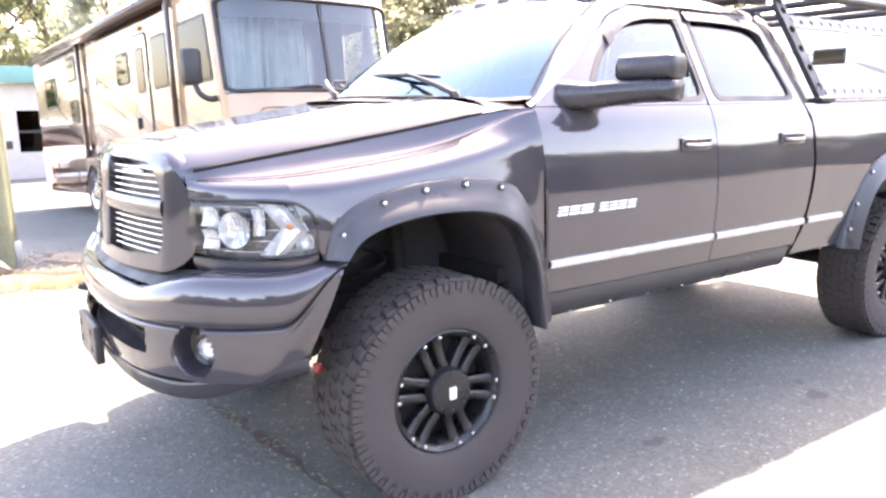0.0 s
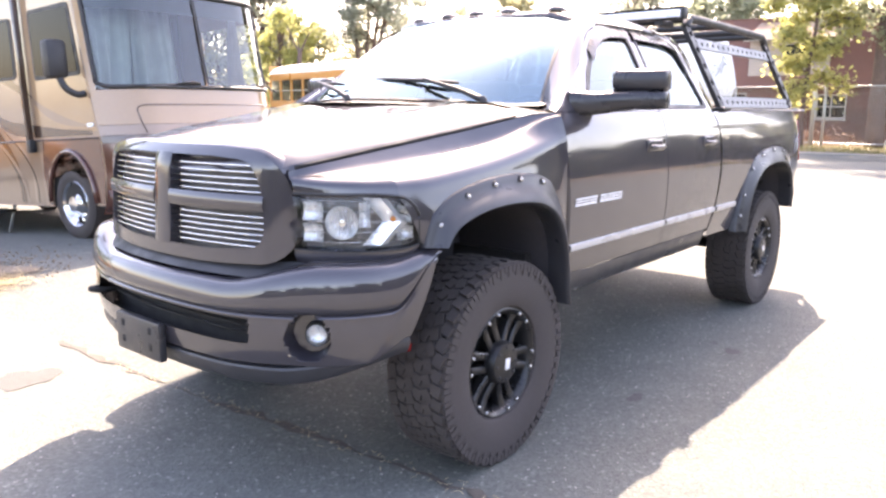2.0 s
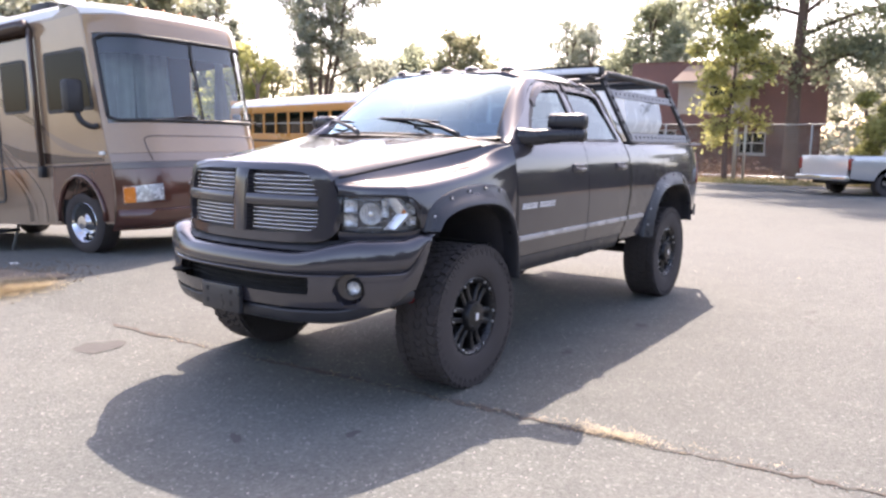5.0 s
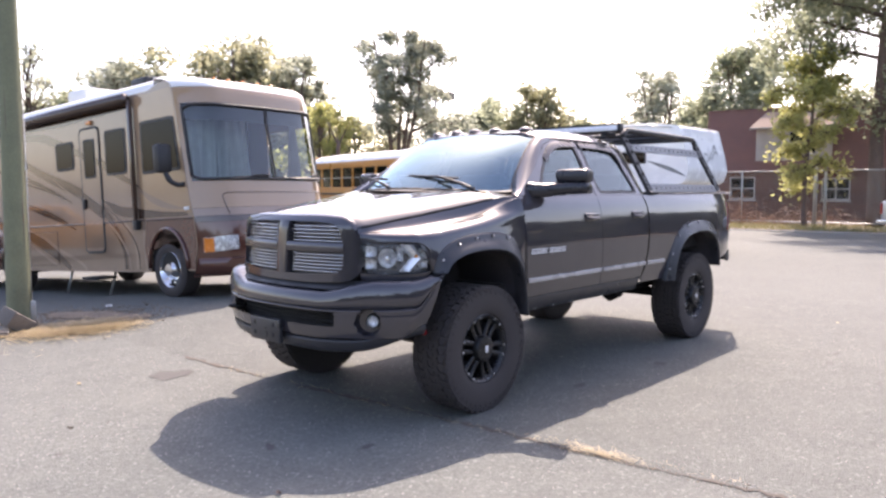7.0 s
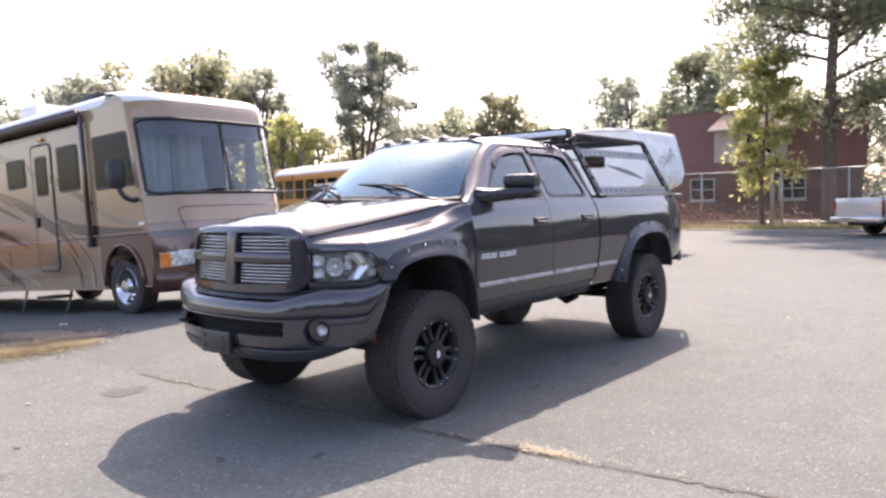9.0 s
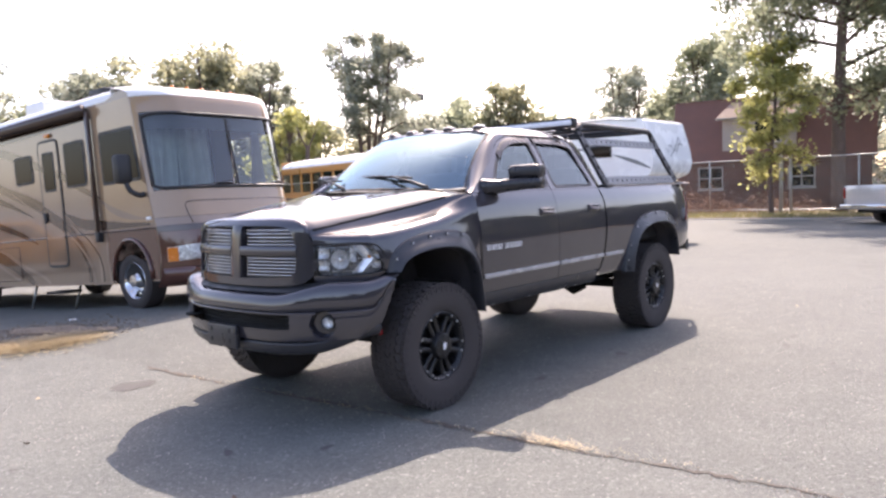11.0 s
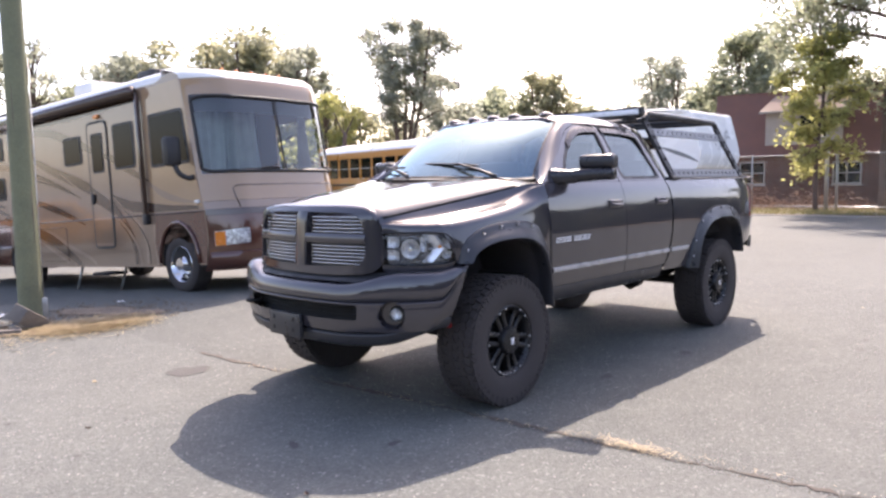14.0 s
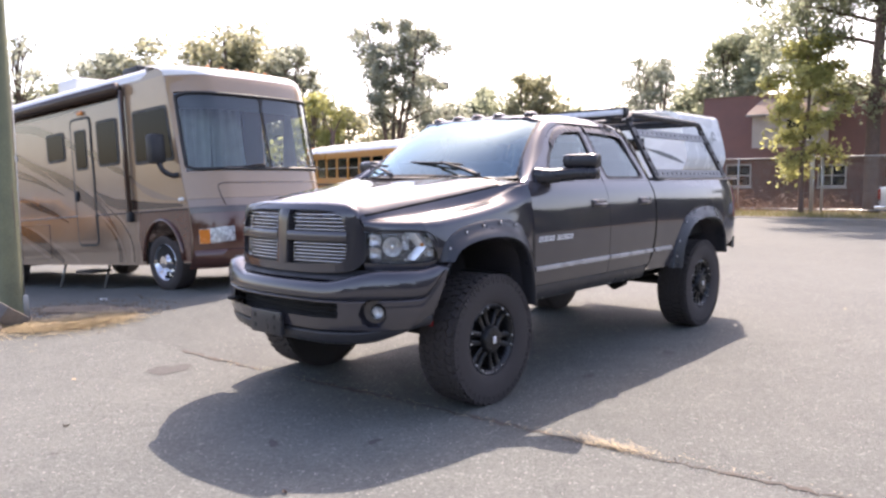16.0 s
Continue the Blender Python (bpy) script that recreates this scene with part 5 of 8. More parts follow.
def make_wheel(m):
    wheel = new("wheel")
    wheel.parent = truck
    wheel.matrix_basis = m
    prof = [(0.243, -0.118), (0.25, -0.13), (0.33, -0.144), (0.39, -0.144), (0.418, -0.136), (0.434, -0.118), (0.440, -0.06), (0.440, 0.06), (0.435, 0.128), (0.418, 0.148), (0.39, 0.158), (0.375, 0.1575), (0.345, 0.1585), (0.31, 0.156), (0.27, 0.148), (0.252, 0.139), (0.243, 0.118)]
    bm = bmesh.new()
    rnd = random.Random(4)
    for k in range(46):
        a = 2 * math.pi * k / 46
        for row, (y0, y1, da, wide, skew) in enumerate(((-0.138, -0.092, 0.0, 0.025, 0.25), (-0.086, -0.046, 0.5, 0.024, -0.35), (-0.040, 0.002, 0.1, 0.024, 0.35), (0.008, 0.050, 0.6, 0.024, -0.3), (0.056, 0.098, 0.15, 0.024, 0.35), (0.104, 0.152, 0.55, 0.025, -0.25))):
            ang = a + da * 2 * math.pi / 46
            mm = Matrix.Rotation(-ang, 4, "Y") @ Matrix.Translation((0.444, 0, 0)) @ Matrix.Rotation(skew, 4, "X")
            ww = wide * (0.8 + 0.3 * rnd.random())
            vs = add_box(bm, (-0.014, y0, -ww), (0.005, y1, ww), 0, mm)
        # shoulder lugs reaching down the side wall
        for sd in (-1, 1):
            for da, r0, hw in ((0.068, -0.030, 0.013), (0.0, -0.010, 0.010)):
                mm = Matrix.Rotation(-(a + da), 4, "Y") @ Matrix.Translation((0.418, 0.151 if sd > 0 else -0.137, 0))
                add_box(bm, (r0, -0.008, -hw), (0.018, 0.009, hw), 0, mm)
    bmesh.ops.recalc_face_normals(bm, faces=bm.faces)
    tagged(part("tread", bm, RUBBER, wheel, "chunky tread blocks", smooth=False), kind="stuff")
    part("tyre", lathe(prof, 72), RUBBER, wheel, "mud-terrain tyre", angle=30)
    rim = part("rim", lathe([(0.245, -0.12), (0.222, -0.12), (0.21, -0.05), (0.207, 0.03), (0.212, 0.095), (0.218, 0.112), (0.227, 0.126), (0.238, 0.132), (0.246, 0.128), (0.247, 0.11)], 64), RIM, wheel, "satin black alloy rim")
    part("wheel_disc", lathe([(0.21, 0.02), (0.16, 0.03), (0.09, 0.045), (0.0001, 0.045)], 40), DARK, wheel)
    for k in range(6):
        for d in (-0.155, 0.155):
            a = 2 * math.pi * k / 6 + 0.175
            mm = Matrix.Rotation(-a, 4, "Y")
            rows = []
            for r, w, y in ((0.05, 0.017, 0.118), (0.10, 0.0165, 0.112), (0.15, 0.017, 0.104), (0.20, 0.0195, 0.106), (0.226, 0.022, 0.118)):
                off = (0.026 + 0.011 * (r / 0.213) ** 2) * (1 if d > 0 else -1)
                rows.append([mm @ Vector((r, y - 0.045, off - w)), mm @ Vector((r, y - 0.006, off - w)), mm @ Vector((r, y, off - w * 0.6)), mm @ Vector((r, y, off + w * 0.6)), mm @ Vector((r, y - 0.006, off + w)), mm @ Vector((r, y - 0.045, off + w))])
            bm = grid(rows)
            part("spoke", bm, RIM, wheel)
            bm = bmesh.new()
            add_lathe(bm, [(0.0001, 0.012), (0.006, 0.012), (0.0082, 0.008), (0.0082, -0.004)], 10, mm @ Matrix.Rotation(-d, 4, "Y") @ Matrix.Translation((0.228, 0.127, 0)))
            part("rim_bolt", bm, STEEL, wheel, "bright steel bolt")
    part("hub_cap", lathe([(0.098, 0.10), (0.096, 0.128), (0.086, 0.146), (0.055, 0.153), (0.0001, 0.155)], 40), RIM, wheel, "domed black hub cap")
    part("cap_badge", box((-0.016, 0.153, -0.024), (0.016, 0.158, 0.024), 0.002), SILVERLETTER, wheel, "small pale badge")
    for k in range(8):
        a = 2 * math.pi * k / 8
        bm = bmesh.new()
        add_lathe(bm, [(0.0001, 0.006), (0.006, 0.005), (0.006, -0.01)], 8, Matrix.Translation((0.072 * math.cos(a), 0.149, 0.072 * math.sin(a))))
        part("cap_screw", bm, BLACK, wheel)
    return wheel


def make_chassis():
    for y in (-0.46, 0.46):
        part("frame_rail", box((-0.75, y - 0.04, 0.62), (4.5, y + 0.04, 0.76), 0.01), DARK, truck)
    part("floor_pan", box((0.30, -0.9, 0.70), (2.6, 0.9, 0.78), 0.02), DARK, truck)
    part("engine_bay", box((-0.75, -0.44, 0.66), (0.35, 0.44, 1.22), 0.05), DARK, truck)
    for x in (0.0, 3.57):
        part("axle", tube([(x, -0.72, 0.45), (x, 0.72, 0.45)], 0.05, 12), DARK, truck)
        part("differential", lathe([(0.0001, -0.14), (0.10, -0.12), (0.16, 0.0), (0.10, 0.12), (0.0001, 0.14)], 20, Matrix.Translation((x, 0.18 if x < 1 else 0, 0.45))), DARK, truck)
    part("drive_shaft", tube([(0.9, 0.0, 0.66), (3.45, 0.0, 0.50)], 0.05, 10), DARK, truck)
    part("transmission", box((0.5, -0.22, 0.55), (1.35, 0.22, 0.75), 0.05), DARK, truck)
    part("fuel_tank", box((1.7, -0.80, 0.58), (2.55, -0.46, 0.74), 0.05), DARK, truck)
    part("exhaust_pipe", tube(dense([(0.8, 0.5, 0.62), (2.0, 0.55, 0.62), (3.2, 0.6, 0.72), (4.3, 0.7, 0.70)], 4), 0.045, 10), DARK, truck)
    for y in (-0.50, 0.50):
        part("leaf_spring", box((2.95, y - 0.04, 0.52), (4.15, y + 0.04, 0.57), 0.01), DARK, truck)
        part("shock_absorber", tube([(0.12, y * 1.1, 0.5), (0.05, y * 1.1, 1.05)], 0.035, 10), DARK, truck)
        part("coil_spring", tube([Vector((-0.05 + 0.07 * math.cos(a), y + 0.07 * math.sin(a), 0.52 + 0.02 * a)) for a in [k * 0.5 for k in range(50)]], 0.011, 6), DARK, truck)
    part("radius_arm", tube([(0.05, -0.5, 0.42), (1.1, -0.42, 0.62)], 0.035, 8), DARK, truck)
    part("radius_arm", tube([(0.05, 0.5, 0.42), (1.1, 0.42, 0.62)], 0.035, 8), DARK, truck)


def make_interior():
    rows = [[Vector((x + 0.22 * (y / 0.85) ** 2, y, z)) for y in [k * 0.17 - 0.85 for k in range(11)]] for x, z in ((0.25, 1.545), (0.45, 1.565), (0.68, 1.56), (0.74, 1.52), (0.76, 1.25), (0.8, 0.95))]
    part("dashboard", grid(rows), SHADOWTRIM, truck, "dark grey dashboard")
    part("steering_wheel", lathe([(0.19 + 0.016 * math.cos(a), 0.016 * math.sin(a)) for a in [2 * math.pi * k / 8 for k in range(9)]], 32, Matrix.Translation((0.98, -0.42, 1.42)) @ pose(0, 0, 0, 0, 0, 90) @ pose(0, 0, 0, 25, 0, 0)), BLACK, truck)
    for x, y, w in ((1.45, -0.42, 0.26), (1.45, 0.42, 0.26), (2.28, 0.0, 0.68)):
        st = part("seat", box((x - 0.28, y - w, 0.98), (x + 0.22, y + w, 1.16), 0.05), SEATM, truck, "grey cloth seat")
        part("seat_back", box((-0.07, y - w, 0), (0.07, y + w, 0.62), 0.05, Matrix.Translation((x + 0.22, 0, 1.10)) @ pose(0, 0, 0, 0, 10, 0)), SEATM, st)
        for dy in ((0,) if w < 0.5 else (-0.4, 0.4)):
            part("headrest", box((-0.05, y + dy - 0.13, 0), (0.05, y + dy + 0.13, 0.17), 0.04, Matrix.Translation((x + 0.35, 0, 1.70)) @ pose(0, 0, 0, 0, 10, 0)), SEATM, st)
    part("cabin_floor", box((0.35, -0.88, 0.80), (2.58, 0.88, 0.86)), DARK, truck)
    part("headliner", grid([[Vector((x, y, z - 0.10 * (abs(y) / 0.64) ** 4)) for y in (-0.64, -0.5, -0.3, 0, 0.3, 0.5, 0.64)] for x, z in ((1.12, 2.0), (1.5, 2.05), (2.0, 2.05), (2.44, 2.0))]), SEATM, truck)
    part("inner_mirror", box((0.98, -0.14, 1.86), (1.01, 0.14, 1.93), 0.012), BLACK, truck)


make_hood()
make_cab()
make_front()
make_bed()
make_chassis()
make_interior()
for side in (-1, 1):
    make_fender(side)
    make_flare(side, ARCH_F_OUT, ARCH_F_IN, [(-0.412, 1.100), (-0.256, 1.196), (-0.09, 1.230), (0.08, 1.240), (0.245, 1.218)])
    make_flare(side, ARCH_R_OUT, ARCH_R_IN, [(2.84, 0.79), (2.90, 0.93), (3.04, 1.11), (3.25, 1.2), (3.5, 1.225), (3.75, 1.21), (3.95, 1.10)], 0.016)
    make_well(side, ARCH_F_IN, 0)
    make_well(side, ARCH_R_IN, 0)
    fd = make_doors(side)[0]
    make_lettering(fd, side)
    make_mirror(side, fd)
    make_rocker(side)
first = make_wheel(pose(0.012, -0.873, 0.445, 0, 0, 180))
for mm in (pose(3.57, -0.857, 0.447, 0, 37, 180), pose(0, 0.857, 0.447, 0, 20, 0), pose(3.57, 0.857, 0.447, 0, 55, 0)):
    copy_thing(first, mm)


# ---- bed rack and light bar ----
def plate_with_holes(a, b, width, holes, hole_w, hole_h, thick, up):
    """A flat strip from a to b with a row of oval openings, as one mesh."""
    a, b, up = Vector(a), Vector(b), Vector(up).normalized()
    along = (b - a).normalized()
    up = (up - along * up.dot(along)).normalized()
    nrm = along.cross(up)
    length = (b - a).length
    bm = bmesh.new()
    pitch = length / holes
    for side in (-0.5, 0.5):
        off = nrm * thick * side
        for k in range(holes):
            c = (k + 0.5) * pitch
            n = 12
            inner = [(c + hole_w / 2 * math.cos(2 * math.pi * j / n), hole_h / 2 * math.sin(2 * math.pi * j / n)) for j in range(n)]
            outer = []
            for j in range(n):
                ca, sa = math.cos(2 * math.pi * j / n), math.sin(2 * math.pi * j / n)
                q = max(abs(ca) / (pitch / 2), abs(sa) / (width / 2))
                outer.append((c + ca / q, sa / q))
            add_grid(bm, [[a + along * x + up * z + off for x, z in outer], [a + along * x + up * z + off for x, z in inner]], False, True)
    for k in range(holes):
        c = (k + 0.5) * pitch
        ring = [(c + hole_w / 2 * math.cos(2 * math.pi * j / 12), hole_h / 2 * math.sin(2 * math.pi * j / 12)) for j in range(12)]
        add_grid(bm, [[a + along * x + up * z + nrm * thick * sd for x, z in ring] for sd in (-0.5, 0.5)], False, True)
    edge = [(0, -width / 2), (length, -width / 2), (length, width / 2), (0, width / 2)]
    add_grid(bm, [[a + along * x + up * z + nrm * thick * sd for x, z in edge] for sd in (-0.5, 0.5)], False, True)
    return bm


def make_rack():
    rack = thing("bed_rack", "black steel bed rack with perforated side plates over the truck bed", "truck rack")
    for s in (-1, 1):
        fl, ft, rt, rl = Vector((2.63, s * 0.93, 1.545)), Vector((2.50, s * 0.70, 2.075)), Vector((4.10, s * 0.72, 2.06)), Vector((4.36, s * 0.90, 1.545))
        part("front_leg", plate_with_holes(fl, ft, 0.085, 5, 0.045, 0.05, 0.03, (1, 0, 0)), RACKM, rack, smooth=False)
        part("rear_leg", plate_with_holes(rl, rt, 0.085, 5, 0.045, 0.05, 0.03, (1, 0, 0)), RACKM, rack, smooth=False)
        part("top_tube", tube(dense([ft + Vector((0, 0, 0)), ft + Vector((0.06, 0, 0.045)), ft + Vector((0.2, 0, 0.06)), rt + Vector((-0.22, 0, 0.055)), rt + Vector((-0.05, 0, 0.04)), rt + Vector((0.03, 0, -0.02))], 5), 0.028, 10), RACKM, rack)
        a, b = fl.lerp(ft, 0.80), rl.lerp(rt, 0.80)
        part("upper_side_plate", plate_with_holes(a, b, 0.075, 16, 0.04, 0.032, 0.012, (0, s * -0.35, 1)), RACKG, rack, "grey perforated plate", smooth=False)
        a, b = fl.lerp(ft, 0.06), rl.lerp(rt, 0.06)
        part("lower_side_plate", plate_with_holes(a, b, 0.085, 16, 0.04, 0.032, 0.012, (0, s * -0.35, 1)), RACKG, rack, "grey perforated plate", smooth=False)
        for p in (fl, rl):
            part("mounting_foot", box(p + Vector((-0.07, -0.05, -0.025)), p + Vector((0.07, 0.05, 0.0)), 0.006), RACKM, rack)
    for x, z in ((2.62, 2.135), (3.1, 2.125), (3.6, 2.12), (4.0, 2.115)):
        part("cross_bar", tube([(x, -0.70, z), (x, 0.70, z)], 0.025, 10), RACKM, rack)
    bar = thing("light_bar", "long black light bar with pale lens across the rack", "light bar")
    part("housing", box((2.37, -0.74, 2.115), (2.45, 0.74, 2.185), 0.012), RACKM, bar)
    part("lens", box((2.362, -0.715, 2.125), (2.372, 0.715, 2.175), 0.004), SILVERLETTER, bar, "pale lens strip")
    for k in range(6):
        part("cooling_fin", box((2.372, -0.73, 2.186 + 0.0), (2.448, 0.73, 2.188 + 0.001 * k)), RACKM, bar)
    for y in (-0.55, 0.55):
        part("bracket", box((2.40, y - 0.03, 2.08), (2.60, y + 0.03, 2.12), 0.006), RACKM, bar)


make_rack()

# ---- motorhome ----
RV_M = pose(1.356, 4.632, -0.02, 0, 0, 5.0) @ pose(0, 1.0, 0) @ pose(0, 0, 0, -3.2, 0, 0) @ pose(0, -1.0, 0)
rv = thing("motorhome", "tan and brown class A motorhome with swirl graphics parked behind", "motorhome", RV_M)
RV_W, RV_L = 2.45, 9.6
RV_F = curve_of([(0.35, 0.14), (0.55, 0.03), (0.8, 0.0), (1.15, 0.03), (1.35, 0.08), (1.73, 0.175), (2.74, 0.335), (2.93, 0.365), (3.06, 0.42), (3.15, 0.55), (3.20, 0.80)])


def rv_front(r, z):
    e = abs(2 * r / RV_W - 1)
    return Vector((r, RV_F(z) + 0.10 * e ** 2 + 0.33 * (max(0, e - 0.6) / 0.4) ** 2, z))


def rv_cols(r0, r1, n):
    """Places across the front, closer together towards its rounded corners."""
    def ease(t):
        u = 2 * t - 1
        return 0.5 + 0.5 * math.copysign(1 - (1 - abs(u)) ** 1.5, u)
    return [r0 + (r1 - r0) * ease(k / n) for k in range(n + 1)]


def rv_side_panel(name, outline, material, parent, out=0.0, label="", r=0.0, thick=0.02, step=0.25):
    """On the door side (r = 0) or, with r = RV_W, on the far side."""
    if r == 0:
        return panel(name, [(-a, b) for a, b in outline], lambda a, b: (-out, -a, b), material, parent, step, thick, label)
    return panel(name, outline, lambda a, b: (r + out, a, b), material, parent, step, thick, label)


def swoosh(name, pts, widths, material, parent):
    c = dense([(0, a, b) for a, b in pts], 8)
    w = dense([(x, 0, 0) for x in widths], 8)
    up, dn = [], []
    for i, p in enumerate(c):
        d = (c[min(i + 1, len(c) - 1)] - c[max(i - 1, 0)]).normalized()
        n = Vector((0, -d.z, d.y))
        up.append(p + n * w[i].x / 2)
        dn.append(p - n * w[i].x / 2)
    off = 0.004 + 0.0012 * (hash_step() % 5)
    rows = [[Vector((-off, q.y, q.z)) for q in up], [Vector((-off, q.y, q.z)) for q in dn]]
    part(name, grid(rows), material, parent, "painted swirl stripe")


STEP = [0]


def hash_step():
    STEP[0] += 1
    return STEP[0]


def make_rv():
    nose = [(0.86, 3.08), (0.80, 2.95), (0.765, 2.75), (0.585, 1.66), (0.475, 1.2), (0.43, 0.8)]
    side = [(0.52, 0.45), (0.67, 0.45)] + arc_pts(1.13, 0.48, 0.46, 0.56, 180, 0, 12)[1:-1] + [(1.59, 0.42), (5.65, 0.42)] + arc_pts(6.13, 0.44, 0.48, 0.5, 180, 0, 10)[1:-1] + [(6.61, 0.42), (9.2, 0.50), (RV_L, 0.62), (RV_L, 3.02), (1.4, 3.05), (1.14, 3.13), (0.98, 3.15)] + nose
    rv_side_panel("side_wall", side, CREAM, rv)
    # far side with an open cab window
    rv_side_panel("side_wall", [(1.75, 0.45), (9.2, 0.5), (RV_L, 0.62), (RV_L, 3.02), (1.75, 3.05)], CREAM, rv, r=RV_W)
    rv_side_panel("side_wall", [(0.52, 0.45), (1.745, 0.45), (1.745, 1.8), (0.62, 1.8), (0.585, 1.66), (0.475, 1.2), (0.43, 0.8)], CREAM, rv, r=RV_W)
    rv_side_panel("side_wall", [(0.74, 2.6), (1.745, 2.6), (1.745, 3.05), (0.98, 3.12), (0.86, 3.08), (0.80, 2.95), (0.765, 2.75)], CREAM, rv, r=RV_W)
    # roof with rounded edges
    rows = []
    for s in [1.22, 1.5] + [2.0 + 0.8 * k for k in range(10)] + [RV_L]:
        rows.append([Vector((r, s, z)) for r, z in ((0.0, 3.02), (0.02, 3.13), (0.12, 3.21), (0.6, 3.26), (1.22, 3.28), (RV_W - 0.6, 3.26), (RV_W - 0.12, 3.21), (RV_W - 0.02, 3.13), (RV_W, 3.02))])
    part("roof", grid(rows), WHITEG, rv, "weathered white roof", angle=60)
    part("rear_wall", grid([[Vector((r, RV_L, z)) for r in (0, RV_W)] for z in (0.62, 1.8, 3.02, 3.2)]), TAUPE, rv)
    part("floor", box((0.05, 0.5, 0.42), (RV_W - 0.05, RV_L - 0.1, 0.55)), DARK, rv)
    # front: painted in bands with the windscreen opening left free
    def front_band(name, zs, material, lab, r0=0.0, r1=RV_W, n=36):
        return part(name, grid([[rv_front(r, z) for r in rv_cols(r0, r1, n)] for z in zs]), material, rv, lab, angle=60)
    front_band("front_lower", [0.36, 0.42, 0.5, 0.6, 0.75, 0.9, 1.05, 1.12], MAROON, "reddish brown lower front")
    front_band("front_band", [1.124, 1.16, 1.20], BROWN, "dark brown band")
    front_band("front_stripe", [1.204, 1.25, 1.31], CREAM, "pale stripe")
    front_band("front_panel", [1.314, 1.42, 1.52, 1.62, 1.69], TAN, "tan front panel")
    front_band("front_cap", [2.79, 2.85, 2.93, 2.98, 3.02], TAN, "tan front cap")
    front_band("roof_cap", [3.024, 3.06, 3.10, 3.15, 3.18, 3.2], WHITEG, "white roof cap")
    cols = rv_cols(0.0, RV_W, 24)
    part("cap_fill", grid([[rv_front(r, 3.2) for r in cols], [rv_front(r, 3.2).lerp(Vector((r, 1.25, 3.22)), 0.5) + Vector((0, 0, 0.03 * (1 - abs(2 * r / RV_W - 1) ** 6))) for r in cols], [Vector((r, 1.25, 3.09 + 0.185 * (1 - abs(2 * r / RV_W - 1) ** 9))) for r in cols]]), WHITEG, rv, angle=60)
    for r0, r1 in ((0.0, 0.045), (RV_W - 0.045, RV_W)):
        front_band("windscreen_pillar", [1.69, 1.9, 2.2, 2.5, 2.79], TAN, "", r0, r1, 6)
    # glass in two panes, with seals
    for r0, r1 in ((0.05, 1.20), (1.25, RV_W - 0.05)):
        part("windscreen_pane", grid([[rv_front(r0 + (r1 - r0) * (1 - (1 - k / 20) ** 1.4 if r0 > 1 else (k / 20) ** 1.4), z) + Vector((0, 0.01, 0)) for k in range(21)] for z in (1.70, 1.9, 2.1, 2.3, 2.5, 2.78)]), GLASS_RV, rv, "large windscreen pane")
    part("windscreen_post", grid([[rv_front(r, z) + Vector((0, -0.006, 0)) for r in (1.205, 1.245)] for z in (1.69, 2.0, 2.4, 2.79)]), BLACK, rv)
    cols = rv_cols(0.05, RV_W - 0.05, 30)
    ring = [(r, 1.715) for r in cols] + [(RV_W - 0.05, 1.715 + 1.05 * k / 10) for k in range(1, 11)] + [(r, 2.765) for r in reversed(cols[:-1])] + [(0.05, 2.765 - 1.05 * k / 10) for k in range(1, 10)]
    ring = [(r, z + 0.05 * (1 if z < 2.2 else -1) * max(0, abs(2 * r / RV_W - 1) - 0.90) / 0.06 * (1 if abs(z - 2.24) > 0.5 else 0)) for r, z in ring]
    part("windscreen_seal", tube([rv_front(r, z) + Vector((0, -0.008, 0)) for r, z in ring + ring[:1]], 0.024, 6), BLACK, rv)
    part("windscreen_sticker", grid([[rv_front(r, z) + Vector((0, 0.016, 0)) for r in (2.20, 2.26)] for z in (1.80, 1.95)]), STICKER, rv, "yellow green sticker inside the glass")
    # curtains and cab inside
    def drape(r0, r1, seed, s0):
        rnd = random.Random(seed)
        ph = [rnd.uniform(0, 6.3) for _ in range(4)]
        n = 60
        rows = []
        for z in (1.66, 1.9, 2.2, 2.5, 2.62, 2.7):
            g = (2.7 - z) / 1.04
            rows.append([Vector((r0 + (r1 - r0) * k / n + 0.05 * g * math.sin(5 * k / n + ph[0]), s0 + (0.035 + 0.05 * g) * math.sin(17 * k / n + ph[1] + g) + 0.02 * math.sin(41 * k / n + ph[2]) + 0.03 * g * math.sin(7 * k / n + ph[3]), z)) for k in range(n + 1)])
        part("curtain", grid(rows), CURTAIN, rv, "drawn grey curtain", angle=80)
    drape(0.16, 0.78, 3, 0.86)
    drape(0.74, 1.34, 5, 0.92)
    drape(2.28, 2.38, 6, 0.98)
    part("sun_valance", grid([[rv_front(r, z) + Vector((0, 0.16, 0)) for r in rv_cols(0.07, RV_W - 0.07, 20)] for z in (2.56, 2.62, 2.8)]), SEATM, rv, "dark cloth valance over the windscreen")
    rows = [[Vector((0.06 + 0.03 * math.sin(s * 30), s, z)) for s in [1.55 + 0.03 * k for k in range(8)]] for z in (1.7, 2.3, 2.8)]
    part("curtain", grid(rows), CURTAIN, rv)
    part("dashboard", box((0.16, 0.42, 1.40), (RV_W - 0.16, 0.85, 1.66), 0.05), TAUPE, rv)
    part("dash_papers", box((1.55, 0.46, 1.665), (2.1, 0.66, 1.70), 0.01), WHITEG, rv, "white papers on the dashboard")
    part("cab_divider", box((0.06, 2.2, 0.6), (RV_W - 0.06, 2.25, 3.0)), TAUPE, rv)
    part("cab_ceiling", box((0.06, 0.95, 2.92), (RV_W - 0.06, 2.2, 2.98)), WINFRAME, rv)
